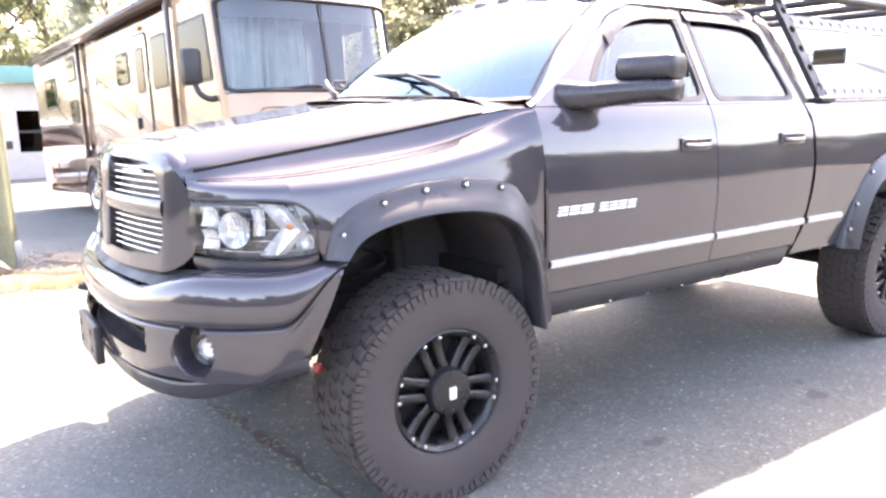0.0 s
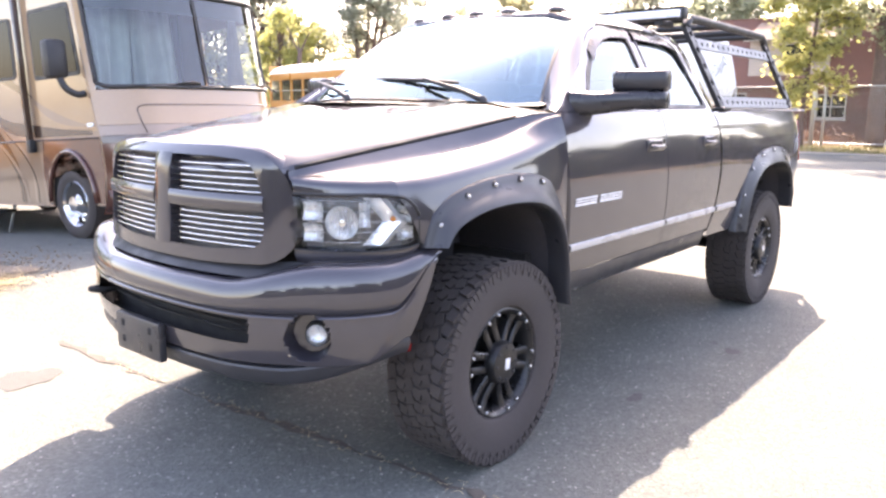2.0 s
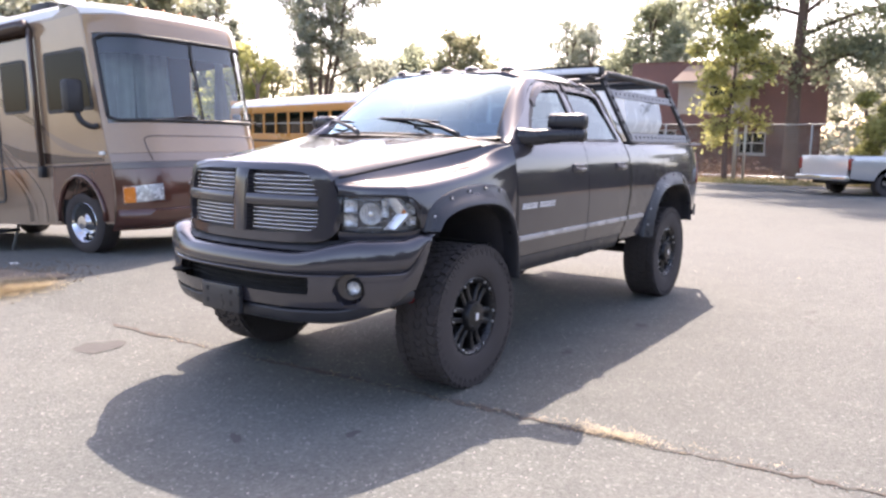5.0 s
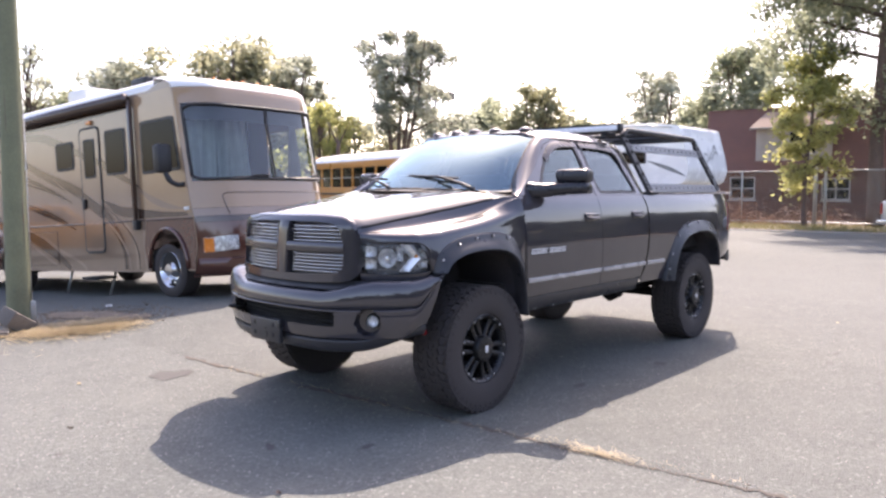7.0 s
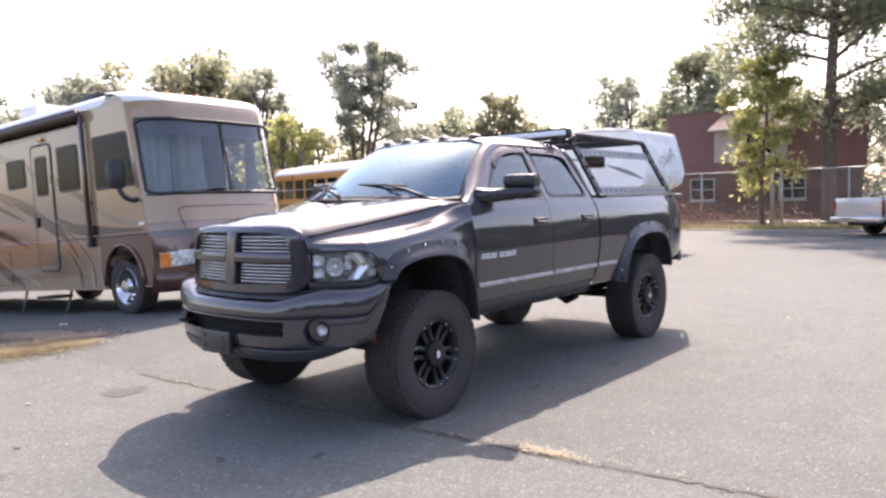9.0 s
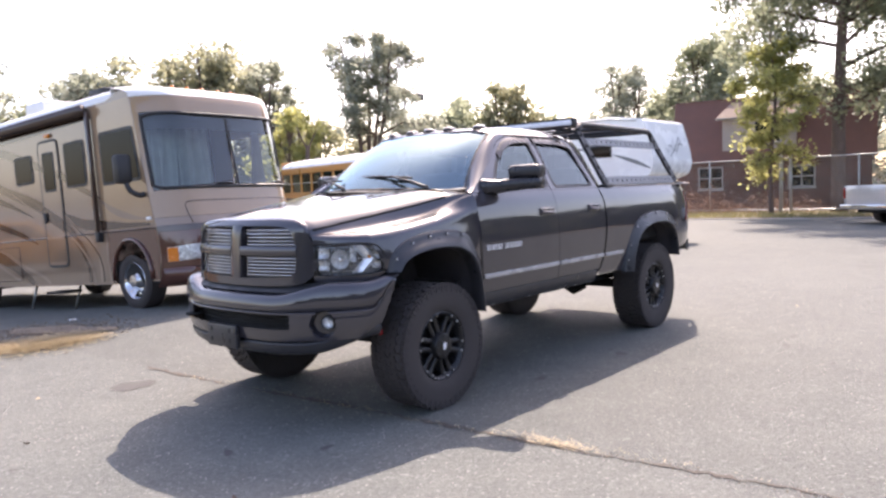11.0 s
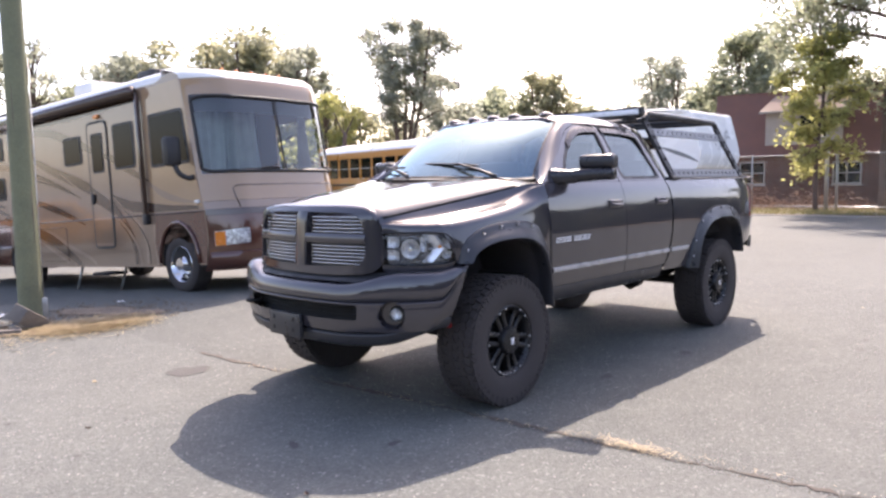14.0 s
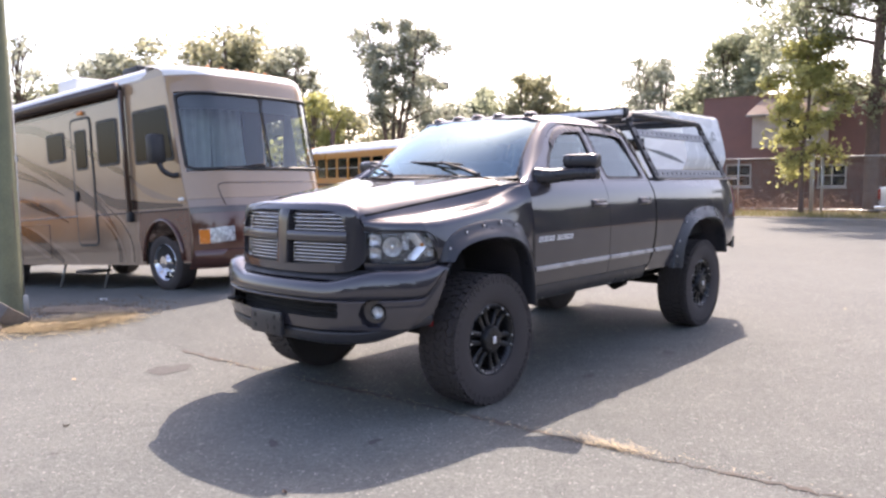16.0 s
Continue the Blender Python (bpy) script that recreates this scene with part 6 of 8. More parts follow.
    for y in (0.35, 1.45):
        sgn = 1
        a, b = rv_front(y, 1.69) + Vector((0, -0.03, 0)), rv_front(y + 0.75, 1.78) + Vector((0, -0.035, 0))
        w = part("wiper", tube(dense([a + Vector((0.8, 0, -0.02)), a.lerp(b, 0.9) + Vector((0, -0.02, 0)), a.lerp(b, 0.4)], 4), 0.012, 6), BLACK, rv, "black wiper")
        part("wiper_blade", tube([a + Vector((-0.05, 0, 0.03)), b + Vector((0.0, 0, -0.02))], 0.012, 6), BLACK, w)
    # engine hatch outline on the front panel
    hatch = [rv_front(0.34, 1.22), rv_front(0.31, 1.36), rv_front(0.30, 1.47), rv_front(0.32, 1.50), rv_front(0.36, 1.515)] + [rv_front(0.45 + 1.6 * k / 16, 1.52) for k in range(17)] + [rv_front(2.12, 1.5), rv_front(2.13, 1.35), rv_front(2.10, 1.22)]
    part("hatch_seam", tube([p + Vector((0, -0.002, 0)) for p in hatch], 0.008, 5), BROWN, rv, "dark hatch seam")
    # head lamps, bumper, number plate recess
    for r0, r1, s in ((0.045, 0.40, 1), (RV_W - 0.40, RV_W - 0.045, -1)):
        a, b = (r0, r1) if s > 0 else (r1, r0)
        hl = part("headlamp", grid([[rv_front(a + (b - a) * k / 8, z + 0.03 * k / 8) + Vector((0, -0.012, 0)) for k in range(9)] for z in (0.70, 0.76, 0.83, 0.90)]), LAMPCELL, rv, "clear headlamp with amber end")
        part("indicator", grid([[rv_front(a + (b - a) * k / 8, z) + Vector((0, -0.02, 0)) for k in range(3)] for z in (0.705, 0.80, 0.895)]), AMBER, hl)
        part("lens", grid([[rv_front(a + (b - a) * k / 8, z + 0.03 * k / 8) + Vector((0, -0.03, 0)) for k in range(2, 9)] for z in (0.705, 0.80, 0.895)]), GLASS_LAMP, hl)
    part("grille", grid([[rv_front(r, z) + Vector((0, -0.01, 0)) for r in [0.85 + 0.05 * k for k in range(16)]] for z in (0.62, 0.75, 0.9)]), BLACK, rv)
    part("bumper", grid([[rv_front(r, z) + Vector((0, o, 0)) for r in rv_cols(0.0, RV_W, 30)] for z, o in ((0.38, 0.0), (0.40, -0.05), (0.5, -0.07), (0.60, -0.05), (0.62, -0.005))]), MAROON, rv, angle=60)
    # lower side paint round the front wheel
    low = [(0.50, 0.47), (0.68, 0.47)] + arc_pts(1.13, 0.48, 0.455, 0.555, 180, 0, 12)[1:-1] + [(1.58, 0.44), (1.66, 0.44), (1.72, 0.8), (1.66, 1.18), (0.485, 1.18), (0.45, 0.85)]
    rv_side_panel("lower_paint", low, MAROON, rv, 0.004, "reddish brown lower side", thick=0.003)
    rv_side_panel("skirt_paint", [(1.74, 0.44), (5.66, 0.44)] + arc_pts(6.13, 0.44, 0.47, 0.49, 180, 90, 6)[1:] + [(6.13, 1.16), (1.76, 1.18)], SKIRT, rv, 0.003, "darker tan skirt", thick=0.002)
    rv_side_panel("rear_paint", [(6.42, 1.28), (9.2, 1.46), (RV_L - 0.02, 1.46), (RV_L - 0.02, 0.66), (9.2, 0.53), (6.63, 0.45), (6.5, 0.8)], MAROON, rv, 0.004, "reddish brown rear skirt", thick=0.003)
    rv_side_panel("upper_paint", [(0.86, 3.03), (0.82, 2.95), (0.79, 2.75), (0.605, 1.66), (0.51, 1.26), (1.75, 1.26), (1.78, 3.0)], TAN, rv, 0.004, "tan cab side", thick=0.003)
    rv_side_panel("roof_band", [(2.0, 2.97), (2.0, 2.86), (4.0, 2.80), (6.0, 2.84), (9.55, 2.90), (9.55, 2.97)], TAUPE, rv, 0.0035, "taupe band under the roof", thick=0.003)
    rv_side_panel("rear_blade", [(8.4, 2.93), (7.1, 2.86), (7.3, 2.56), (6.3, 2.30), (7.5, 2.48), (8.0, 2.70)], BROWN, rv, 0.004, "dark painted blade", thick=0.003)
    # dark wedge that runs to the awning arm
    rv_side_panel("side_wedge", [(2.86, 1.56), (2.31, 1.42), (1.74, 1.36), (1.2, 1.30), (0.62, 1.27), (0.60, 1.22), (1.8, 1.22), (2.22, 1.25), (2.5, 1.32)], BROWN, rv, 0.0055, "dark brown wedge", thick=0.003)
    # swirls
    swoosh("swirl", [(5.86, 2.45), (5.84, 2.66), (5.45, 2.76), (5.05, 2.73), (4.63, 2.67), (4.20, 2.55), (3.55, 2.35), (2.80, 2.11), (2.38, 1.92), (1.96, 1.75), (1.70, 1.61)], [0.10, 0.13, 0.11, 0.13, 0.14, 0.14, 0.12, 0.11, 0.09, 0.08, 0.05], BROWN, rv)
    swoosh("swirl", [(1.96, 1.75), (1.70, 1.61), (1.44, 1.48), (1.05, 1.37), (0.68, 1.32)], [0.03, 0.06, 0.10, 0.08, 0.02], CREAM, rv)
    swoosh("swirl", [(5.86, 2.62), (5.70, 2.43), (5.28, 2.26), (4.60, 2.02), (3.90, 1.81), (3.33, 1.59), (2.87, 1.37), (2.60, 1.17), (2.36, 0.92), (2.26, 0.70), (2.25, 0.46)], [0.03, 0.08, 0.11, 0.14, 0.18, 0.20, 0.18, 0.15, 0.12, 0.10, 0.09], BROWN, rv)
    swoosh("swirl", [(4.4, 1.98), (3.90, 1.73), (3.34, 1.50), (2.80, 1.24), (2.42, 0.98), (2.18, 0.70), (2.12, 0.46)], [0.01, 0.025, 0.035, 0.045, 0.05, 0.05, 0.045], CREAM, rv)
    swoosh("swirl", [(3.06, 1.62), (2.55, 1.36), (2.16, 1.10), (1.96, 0.80), (1.95, 0.46)], [0.01, 0.03, 0.05, 0.05, 0.05], CREAM, rv)
    swoosh("swirl", [(2.84, 1.48), (2.42, 1.24), (2.07, 0.98), (1.90, 0.72), (1.88, 0.46)], [0.01, 0.02, 0.03, 0.03, 0.03], TAUPE, rv)
    swoosh("swirl", [(6.02, 2.20), (5.31, 2.02), (4.85, 1.90), (4.35, 1.74), (3.78, 1.54)], [0.06, 0.07, 0.06, 0.04, 0.01], TAUPE, rv)
    swoosh("swirl", [(5.75, 2.02), (5.10, 1.89), (4.51, 1.76), (4.0, 1.60)], [0.02, 0.035, 0.03, 0.01], BROWN, rv)
    swoosh("swirl", [(5.56, 1.60), (4.86, 1.44), (4.20, 1.27), (3.70, 1.10)], [0.05, 0.11, 0.08, 0.02], TAUPE, rv)
    swoosh("swirl", [(6.66, 1.33), (5.94, 1.23), (5.39, 1.05), (4.95, 0.90), (4.59, 0.76), (4.14, 0.56), (3.95, 0.46)], [0.05, 0.14, 0.18, 0.20, 0.17, 0.13, 0.10], BROWN, rv)
    swoosh("swirl", [(5.69, 1.20), (4.84, 0.99), (4.29, 0.77), (3.67, 0.58), (3.45, 0.46)], [0.02, 0.045, 0.06, 0.06, 0.05], CREAM, rv)
    swoosh("swirl", [(6.15, 1.17), (5.43, 0.92), (4.79, 0.66), (4.36, 0.50)], [0.02, 0.04, 0.05, 0.05], CREAM, rv)
    swoosh("swirl", [(7.78, 2.30), (7.2, 2.32), (6.74, 2.27), (6.2, 2.20), (5.86, 2.13), (4.96, 1.93)], [0.05, 0.07, 0.09, 0.08, 0.06, 0.02], MAROON, rv)
    swoosh("swirl", [(7.62, 2.22), (7.92, 2.12), (7.90, 1.92), (7.55, 1.76), (7.10, 1.62), (6.60, 1.52)], [0.03, 0.08, 0.11, 0.10, 0.08, 0.03], TAUPE, rv)
    swoosh("swirl", [(9.3, 1.62), (8.6, 1.60), (7.44, 1.54), (6.9, 1.46), (6.45, 1.36)], [0.03, 0.09, 0.12, 0.10, 0.03], BROWN, rv)
    swoosh("swirl", [(9.4, 1.27), (8.4, 1.22), (7.4, 1.15), (6.6, 1.04)], [0.05, 0.07, 0.06, 0.02], TAUPE, rv)
    swoosh("swirl", [(9.4, 1.02), (8.4, 0.98), (7.4, 0.93), (6.7, 0.86)], [0.05, 0.06, 0.05, 0.02], TAUPE, rv)
    # belt seam and small side lamp
    part("belt_seam", tube([(-0.012, 0.49, 1.185), (-0.012, 3.0, 1.185), (-0.012, 5.6, 1.185), (-0.012, 9.5, 1.1)], 0.011, 6), TAUPE, rv)
    # windows: (s0, s1, z0, z1)
    for s0, s1, z0, z1 in ((2.08, 2.66, 1.91, 2.60), (3.64, 4.22, 2.08, 2.54), (6.53, 7.04, 1.65, 2.07), (6.50, 7.05, 2.38, 2.81), (7.95, 8.82, 2.02, 2.57)):
        o = round_poly([(s0, z0), (s1, z0), (s1, z1), (s0, z1)], 0.07)
        w = rv_side_panel("window", o, BLACK, rv, 0.012, "dark tinted window", thick=0.012)
        i = round_poly([(s0 + 0.035, z0 + 0.035), (s1 - 0.035, z0 + 0.035), (s1 - 0.035, z1 - 0.035), (s0 + 0.035, z1 - 0.035)], 0.05)
        rv_side_panel("pane", i, GLASS_DARK, w, 0.016, thick=0.003)
    o = round_poly([(0.70, 1.86), (1.66, 1.86), (1.66, 2.63), (0.81, 2.63)], 0.06)
    w = rv_side_panel("cab_window", o, BLACK, rv, 0.012, "cab side window", thick=0.012)
    rv_side_panel("pane", round_poly([(0.755, 1.905), (1.62, 1.905), (1.62, 2.585), (0.85, 2.585)], 0.04), GLASS_DARK, w, 0.016, thick=0.003)
    # entrance door
    o = round_poly([(2.81, 0.71), (3.43, 0.71), (3.43, 2.71), (2.81, 2.71)], 0.10)
    i = round_poly([(2.85, 0.75), (3.39, 0.75), (3.39, 2.67), (2.85, 2.67)], 0.08)
    dr = rv_side_panel("entrance_door", i, CREAM, rv, 0.016, "entrance door with tall window", thick=0.015)
    ring_panel("door_seal", [(-a, b) for a, b in resample(o, 60)], [(-a, b) for a, b in resample(i, 60)], lambda a, b: (-0.012, -a, b), BLACK, dr, 0.01)
    g = round_poly([(2.95, 1.90), (3.30, 1.90), (3.30, 2.52), (2.95, 2.52)], 0.05)
    rv_side_panel("door_window", g, BLACK, dr, 0.022, thick=0.01)
    rv_side_panel("door_pane", round_poly([(2.98, 1.93), (3.27, 1.93), (3.27, 2.49), (2.98, 2.49)], 0.04), GLASS_DARK, dr, 0.026, thick=0.003)
    part("door_latch", box((-0.05, 3.30, 1.42), (-0.018, 3.38, 1.58), 0.01), BLACK, dr)
    part("door_stripe", box((-0.022, 2.86, 1.165), (-0.017, 3.38, 1.20)), CREAM, dr)
    rv_side_panel("door_swirl", [(3.385, 1.70), (3.385, 1.50), (2.86, 1.26), (2.86, 1.46)], BROWN, dr, 0.020, "dark stripe across the door", thick=0.003)
    rv_side_panel("door_swirl", [(3.385, 2.34), (3.385, 2.24), (3.31, 2.21), (3.31, 2.31)], BROWN, dr, 0.020, thick=0.003)
    rv_side_panel("door_swirl", [(2.94, 2.21), (2.94, 2.11), (2.855, 2.08), (2.855, 2.18)], BROWN, dr, 0.020, thick=0.003)
    rv_side_panel("door_skirt", [(2.855, 0.80), (3.385, 0.80), (3.385, 1.16), (2.855, 1.16)], SKIRT, dr, 0.0185, thick=0.002)
    # awning and its arms
    aw = part("awning", tube([(-0.10, 1.86, 2.98), (-0.10, 9.3, 2.98)], 0.085, 12), TAUPE, rv, "rolled awning under the roof edge")
    for s in (1.84, 6.06):
        part("awning_arm", box((-0.09, s - 0.028, 1.18), (-0.02, s + 0.028, 2.96), 0.012), BROWN, aw, "dark awning arm")
        part("arm_foot", box((-0.09, s - 0.05, 1.05), (-0.005, s + 0.05, 1.2), 0.02), BLACK, aw)
    # mirror
    mi = part("door_mirror", tube(dense([(-0.005, 0.66, 1.66), (-0.08, 0.68, 1.65), (-0.17, 0.74, 1.72), (-0.20, 0.80, 1.86)], 4), 0.035, 8), BLACK, rv, "tall black mirror on a drop arm")
    part("mirror_head", box((-0.33, 0.73, 1.82), (-0.10, 0.89, 2.22), 0.05), BLACK, mi)
    # roof gear
    part("air_conditioner", box((0.50, 4.10, 3.26), (1.25, 4.75, 3.55), 0.08), WHITEG, rv, "white roof air conditioner")
    part("roof_vent", box((0.4, 7.0, 3.25), (1.0, 7.7, 3.38), 0.05), BLACK, rv)
    part("roof_vent", box((0.35, 2.0, 3.22), (0.8, 2.45, 3.40), 0.05), BLACK, rv)
    for r in (0.7, 0.95, 1.22, 1.5, 1.75):
        bm = bmesh.new()
        bmesh.ops.create_uvsphere(bm, u_segments=10, v_segments=6, radius=0.03, matrix=Matrix.Translation((r, 0.80, 3.215)))
        part("roof_marker_lamp", bm, AMBER, rv)
    part("porch_lamp", box((-0.04, 3.0, 2.74), (-0.005, 3.14, 2.80), 0.01), AMBER, rv)
    part("side_lamp", box((-0.03, 0.56, 1.30), (-0.003, 0.66, 1.345), 0.008), WHITEP, rv)
    part("camera_badge", box((-0.03, 5.3, 2.2), (-0.004, 5.42, 2.3), 0.015), WHITEP, rv)
    # storage hatch, lock and step
    for a, b in ((4.35, 5.4), (7.0, 8.4)):
        part("storage_hatch", tube([(-0.008, a, 0.52), (-0.008, b, 0.52), (-0.008, b, 1.08), (-0.008, a, 1.08), (-0.008, a, 0.52)], 0.006, 4), TAUPE, rv)
    part("entry_step", box((-0.12, 2.9, 0.30), (0.2, 3.4, 0.34), 0.01), DARK, rv)
    for s in (3.0, 4.4):
        part("support_leg", tube([(0.25, s, 0.45), (0.18, s + 0.12, 0.02)], 0.02, 8), GALV, rv)
    for r in (-0.004, RV_W - 0.28):
        rim = None
        for s, z in ((1.13, 0.46), (6.13, 0.43)):
            m = Matrix.Translation((r + 0.14, s, z)) @ pose(0, 0, 0, 0, 0, 90 if r < 1 else -90)
            wh = part("wheel", lathe([(0.26, -0.13), (0.30, -0.145), (0.37, -0.14), (0.40, -0.12), (0.41, 0.0), (0.40, 0.12), (0.37, 0.14), (0.30, 0.145), (0.26, 0.13)], 40, m), RUBBER, rv, "truck tyre with polished rim")
            part("rim", lathe([(0.265, 0.125), (0.255, 0.135), (0.24, 0.12), (0.225, 0.08), (0.20, 0.05), (0.15, 0.055), (0.12, 0.10), (0.10, 0.12), (0.085, 0.16), (0.0001, 0.165)], 36, m), CHROME, wh, "polished rim")
            for k in range(8):
                a = 2 * math.pi * k / 8
                part("lug_nut", lathe([(0.0001, 0.09), (0.014, 0.085), (0.014, 0.05)], 8, m @ Matrix.Translation((0.115 * math.cos(a), 0.0, 0.115 * math.sin(a)))), CHROME, wh)
            for k in range(8):
                a = 2 * math.pi * (k + 0.5) / 8
                part("vent_hole", lathe([(0.0001, 0.066), (0.022, 0.064), (0.024, 0.05)], 10, m @ Matrix.Translation((0.185 * math.cos(a), 0.0, 0.185 * math.sin(a)))), DARK, wh)
    part("wheel_housing", box((0.03, 0.62, 0.45), (0.5, 1.67, 1.10)), DARK, rv)
    part("wheel_housing", box((0.03, 5.55, 0.45), (0.5, 6.65, 1.0)), DARK, rv)
    part("axle", tube([(0.2, 1.13, 0.46), (RV_W - 0.2, 1.13, 0.46)], 0.06, 8), DARK, rv)
    part("axle", tube([(0.2, 6.1, 0.43), (RV_W - 0.2, 6.1, 0.43)], 0.08, 8), DARK, rv)
    arch = arc_pts(1.13, 0.48, 0.475, 0.575, 180, 0, 14)
    part("arch_trim", tube([(-0.015, a, b) for a, b in arch], 0.028, 6), MAROON, rv)


make_rv()


# ---- simple pickups, bus, trailer ----
def make_pickup(label, paint, m, longer=0.0):
    """A stock-height pickup; local x runs from nose (negative) to tail."""
    t = thing("pickup_truck", label, "pickup truck", m)
    W = curve_of([(0.35, 0.93), (0.6, 0.98), (0.9, 1.0), (1.15, 0.98), (1.25, 0.95), (1.8, 0.68)])
    for s in (-1, 1):
        def sp(name, outline, material, lab="", out=0.0, thick=0.02):
            if s < 0:
                return panel(name, outline, lambda a, b: (a, -W(b) - out, b), material, t, 0.15, thick, lab)
            return panel(name, [(-a, b) for a, b in reversed(outline)], lambda a, b: (-a, W(b) + out, b), material, t, 0.15, thick, lab)

        fa = arc_pts(0, 0.40, 0.46, 0.46, 180, 0, 10)
        ra = arc_pts(3.57, 0.40, 0.46, 0.46, 180, 0, 10)
        sp("body_side", [(-0.85, 0.5), (-0.46, 0.42)] + fa[1:-1] + [(0.46, 0.42), (2.42, 0.42), (2.42, 1.22), (0.4, 1.2), (-0.3, 1.12), (-0.85, 0.98)], paint)
        sp("bed_side", [(2.44, 0.44), (3.11, 0.44)] + ra[1:-1] + [(4.03, 0.48), (4.72, 0.55), (4.72, 1.22), (2.44, 1.22)], paint)
        sp("door_window", [(0.75, 1.27), (2.25, 1.27), (2.15, 1.68), (1.2, 1.68)], GLASS_DARK, "dark side window", 0.012, 0.01)
        sp("cab_side", [(0.4, 1.22), (2.42, 1.22), (2.36, 1.76), (1.05, 1.76)], paint)
        for x in (0.0, 3.57):
            wm = Matrix.Translation((x, s * 0.86, 0.39)) @ pose(0, 0, 0, 0, 0, 0 if s > 0 else 180)
            w = part("wheel", lathe([(0.22, -0.11), (0.28, -0.13), (0.36, -0.125), (0.385, -0.1), (0.39, 0.0), (0.385, 0.1), (0.36, 0.125), (0.28, 0.13), (0.22, 0.11)], 32, wm), RUBBER, t)
            part("rim", lathe([(0.225, 0.10), (0.21, 0.115), (0.19, 0.07), (0.1, 0.05), (0.07, 0.06)], 28, wm), RIM, w, "dark wheel rim")
            part("hub_cap", lathe([(0.085, 0.055), (0.075, 0.09), (0.0001, 0.10)], 20, wm), STEEL, w, "bright hub cap")
        part("wheel_housing", box((-0.5, s * 0.55 - 0.3, 0.4), (0.5, s * 0.55 + 0.3, 0.9)), DARK, t)
        part("wheel_housing", box((3.07, s * 0.55 - 0.3, 0.4), (4.07, s * 0.55 + 0.3, 0.88)), DARK, t)
        part("tail_lamp", box((4.62, s * 0.93 - 0.08, 0.80), (4.755, s * 0.93 + 0.055, 1.16), 0.02), REDLENS, t, "red tail lamp")
        part("headlamp", box((-0.95, s * 0.78 - 0.16, 0.82), (-0.83, s * 0.78 + 0.16, 0.98), 0.03), WHITEP, t, "clear headlamp")
        part("door_mirror", box((0.75, s * 1.12 - 0.1, 1.22), (0.87, s * 1.12 + 0.1, 1.42), 0.03), BLACK, t)
    part("tailgate", box((4.70, -0.88, 0.62), (4.76, 0.88, 1.22), 0.015), paint, t)
    part("rear_bumper", box((4.72, -0.97, 0.47), (4.92, 0.97, 0.63), 0.03), CHROME, t, "chrome rear bumper")
    part("front_bumper", box((-1.08, -0.97, 0.48), (-0.85, 0.97, 0.72), 0.04), CHROME, t, "chrome front bumper")
    part("hood", grid([[Vector((x, y, z - 0.10 * (abs(y) / 0.9) ** 3)) for y in (-0.9, -0.6, -0.3, 0, 0.3, 0.6, 0.9)] for x, z in ((-0.92, 1.0), (-0.75, 1.12), (-0.2, 1.2), (0.45, 1.26))]), paint, t)
    part("grille", box((-0.96, -0.6, 0.74), (-0.9, 0.6, 1.04), 0.03), BLACK, t)
    for k in range(4):
        part("grille_bar", box((-0.975, -0.58, 0.78 + 0.065 * k), (-0.955, 0.58, 0.80 + 0.065 * k)), CHROME, t)
    part("windscreen", grid([[Vector((x + 0.12 * (y / 0.8) ** 2, y * w, z)) for y in (-0.8, -0.4, 0, 0.4, 0.8)] for x, w, z in ((0.42, 1.05, 1.24), (0.7, 0.97, 1.5), (0.98, 0.84, 1.76))]), GLASS_DARK, t)
    part("roof", grid([[Vector((x, y, z - 0.05 * (abs(y) / 0.7) ** 3)) for y in (-0.7, -0.5, -0.2, 0.2, 0.5, 0.7)] for x, z in ((0.98, 1.78), (1.2, 1.83), (1.8, 1.85), (2.36, 1.80))]), paint, t)
    part("rear_window", grid([[Vector((x, y, z)) for y in (-w, 0, w)] for x, w, z in ((2.44, 0.78, 1.3), (2.38, 0.66, 1.72))]), GLASS_DARK, t)
    part("cab_rear", grid([[Vector((x, y, z)) for y in (-w, 0, w)] for x, w, z in ((2.43, 0.95, 0.6), (2.43, 0.95, 1.24), (2.36, 0.70, 1.78))]), paint, t)
    part("bed_floor", box((2.45, -0.9, 0.6), (4.7, 0.9, 0.66)), DARK, t)
    part("underbody", box((-0.8, -0.55, 0.36), (4.6, 0.55, 0.6)), DARK, t)
    # a longer bed sets the cab and the nose further forward
    for o in t.children_recursive:
        for v in o.data.vertices:
            if v.co.x < 2.455:
                v.co.x -= longer
            elif v.co.x < 4.12:
                v.co.x -= 0.25 * longer
    return t


def at_lot(x, y, rz):
    return pose(x, y, lot_z(x, y), 0, 0, rz)


# nose of a pickup whose tail corner stands near the given place
make_pickup("silver pickup truck with red tail lamps parked by the fence", SILVERP, pose(26.08, -2.24, 0, 0, 0, 145), 1.2)
make_pickup("white pickup truck parked nose on near a pale building", WHITEP, at_lot(-1.0, 16.6, 88))
make_pickup("orange pickup truck mirrored in the motorhome's glossy side", BUSY, at_lot(-7.5, 20.5, 35))


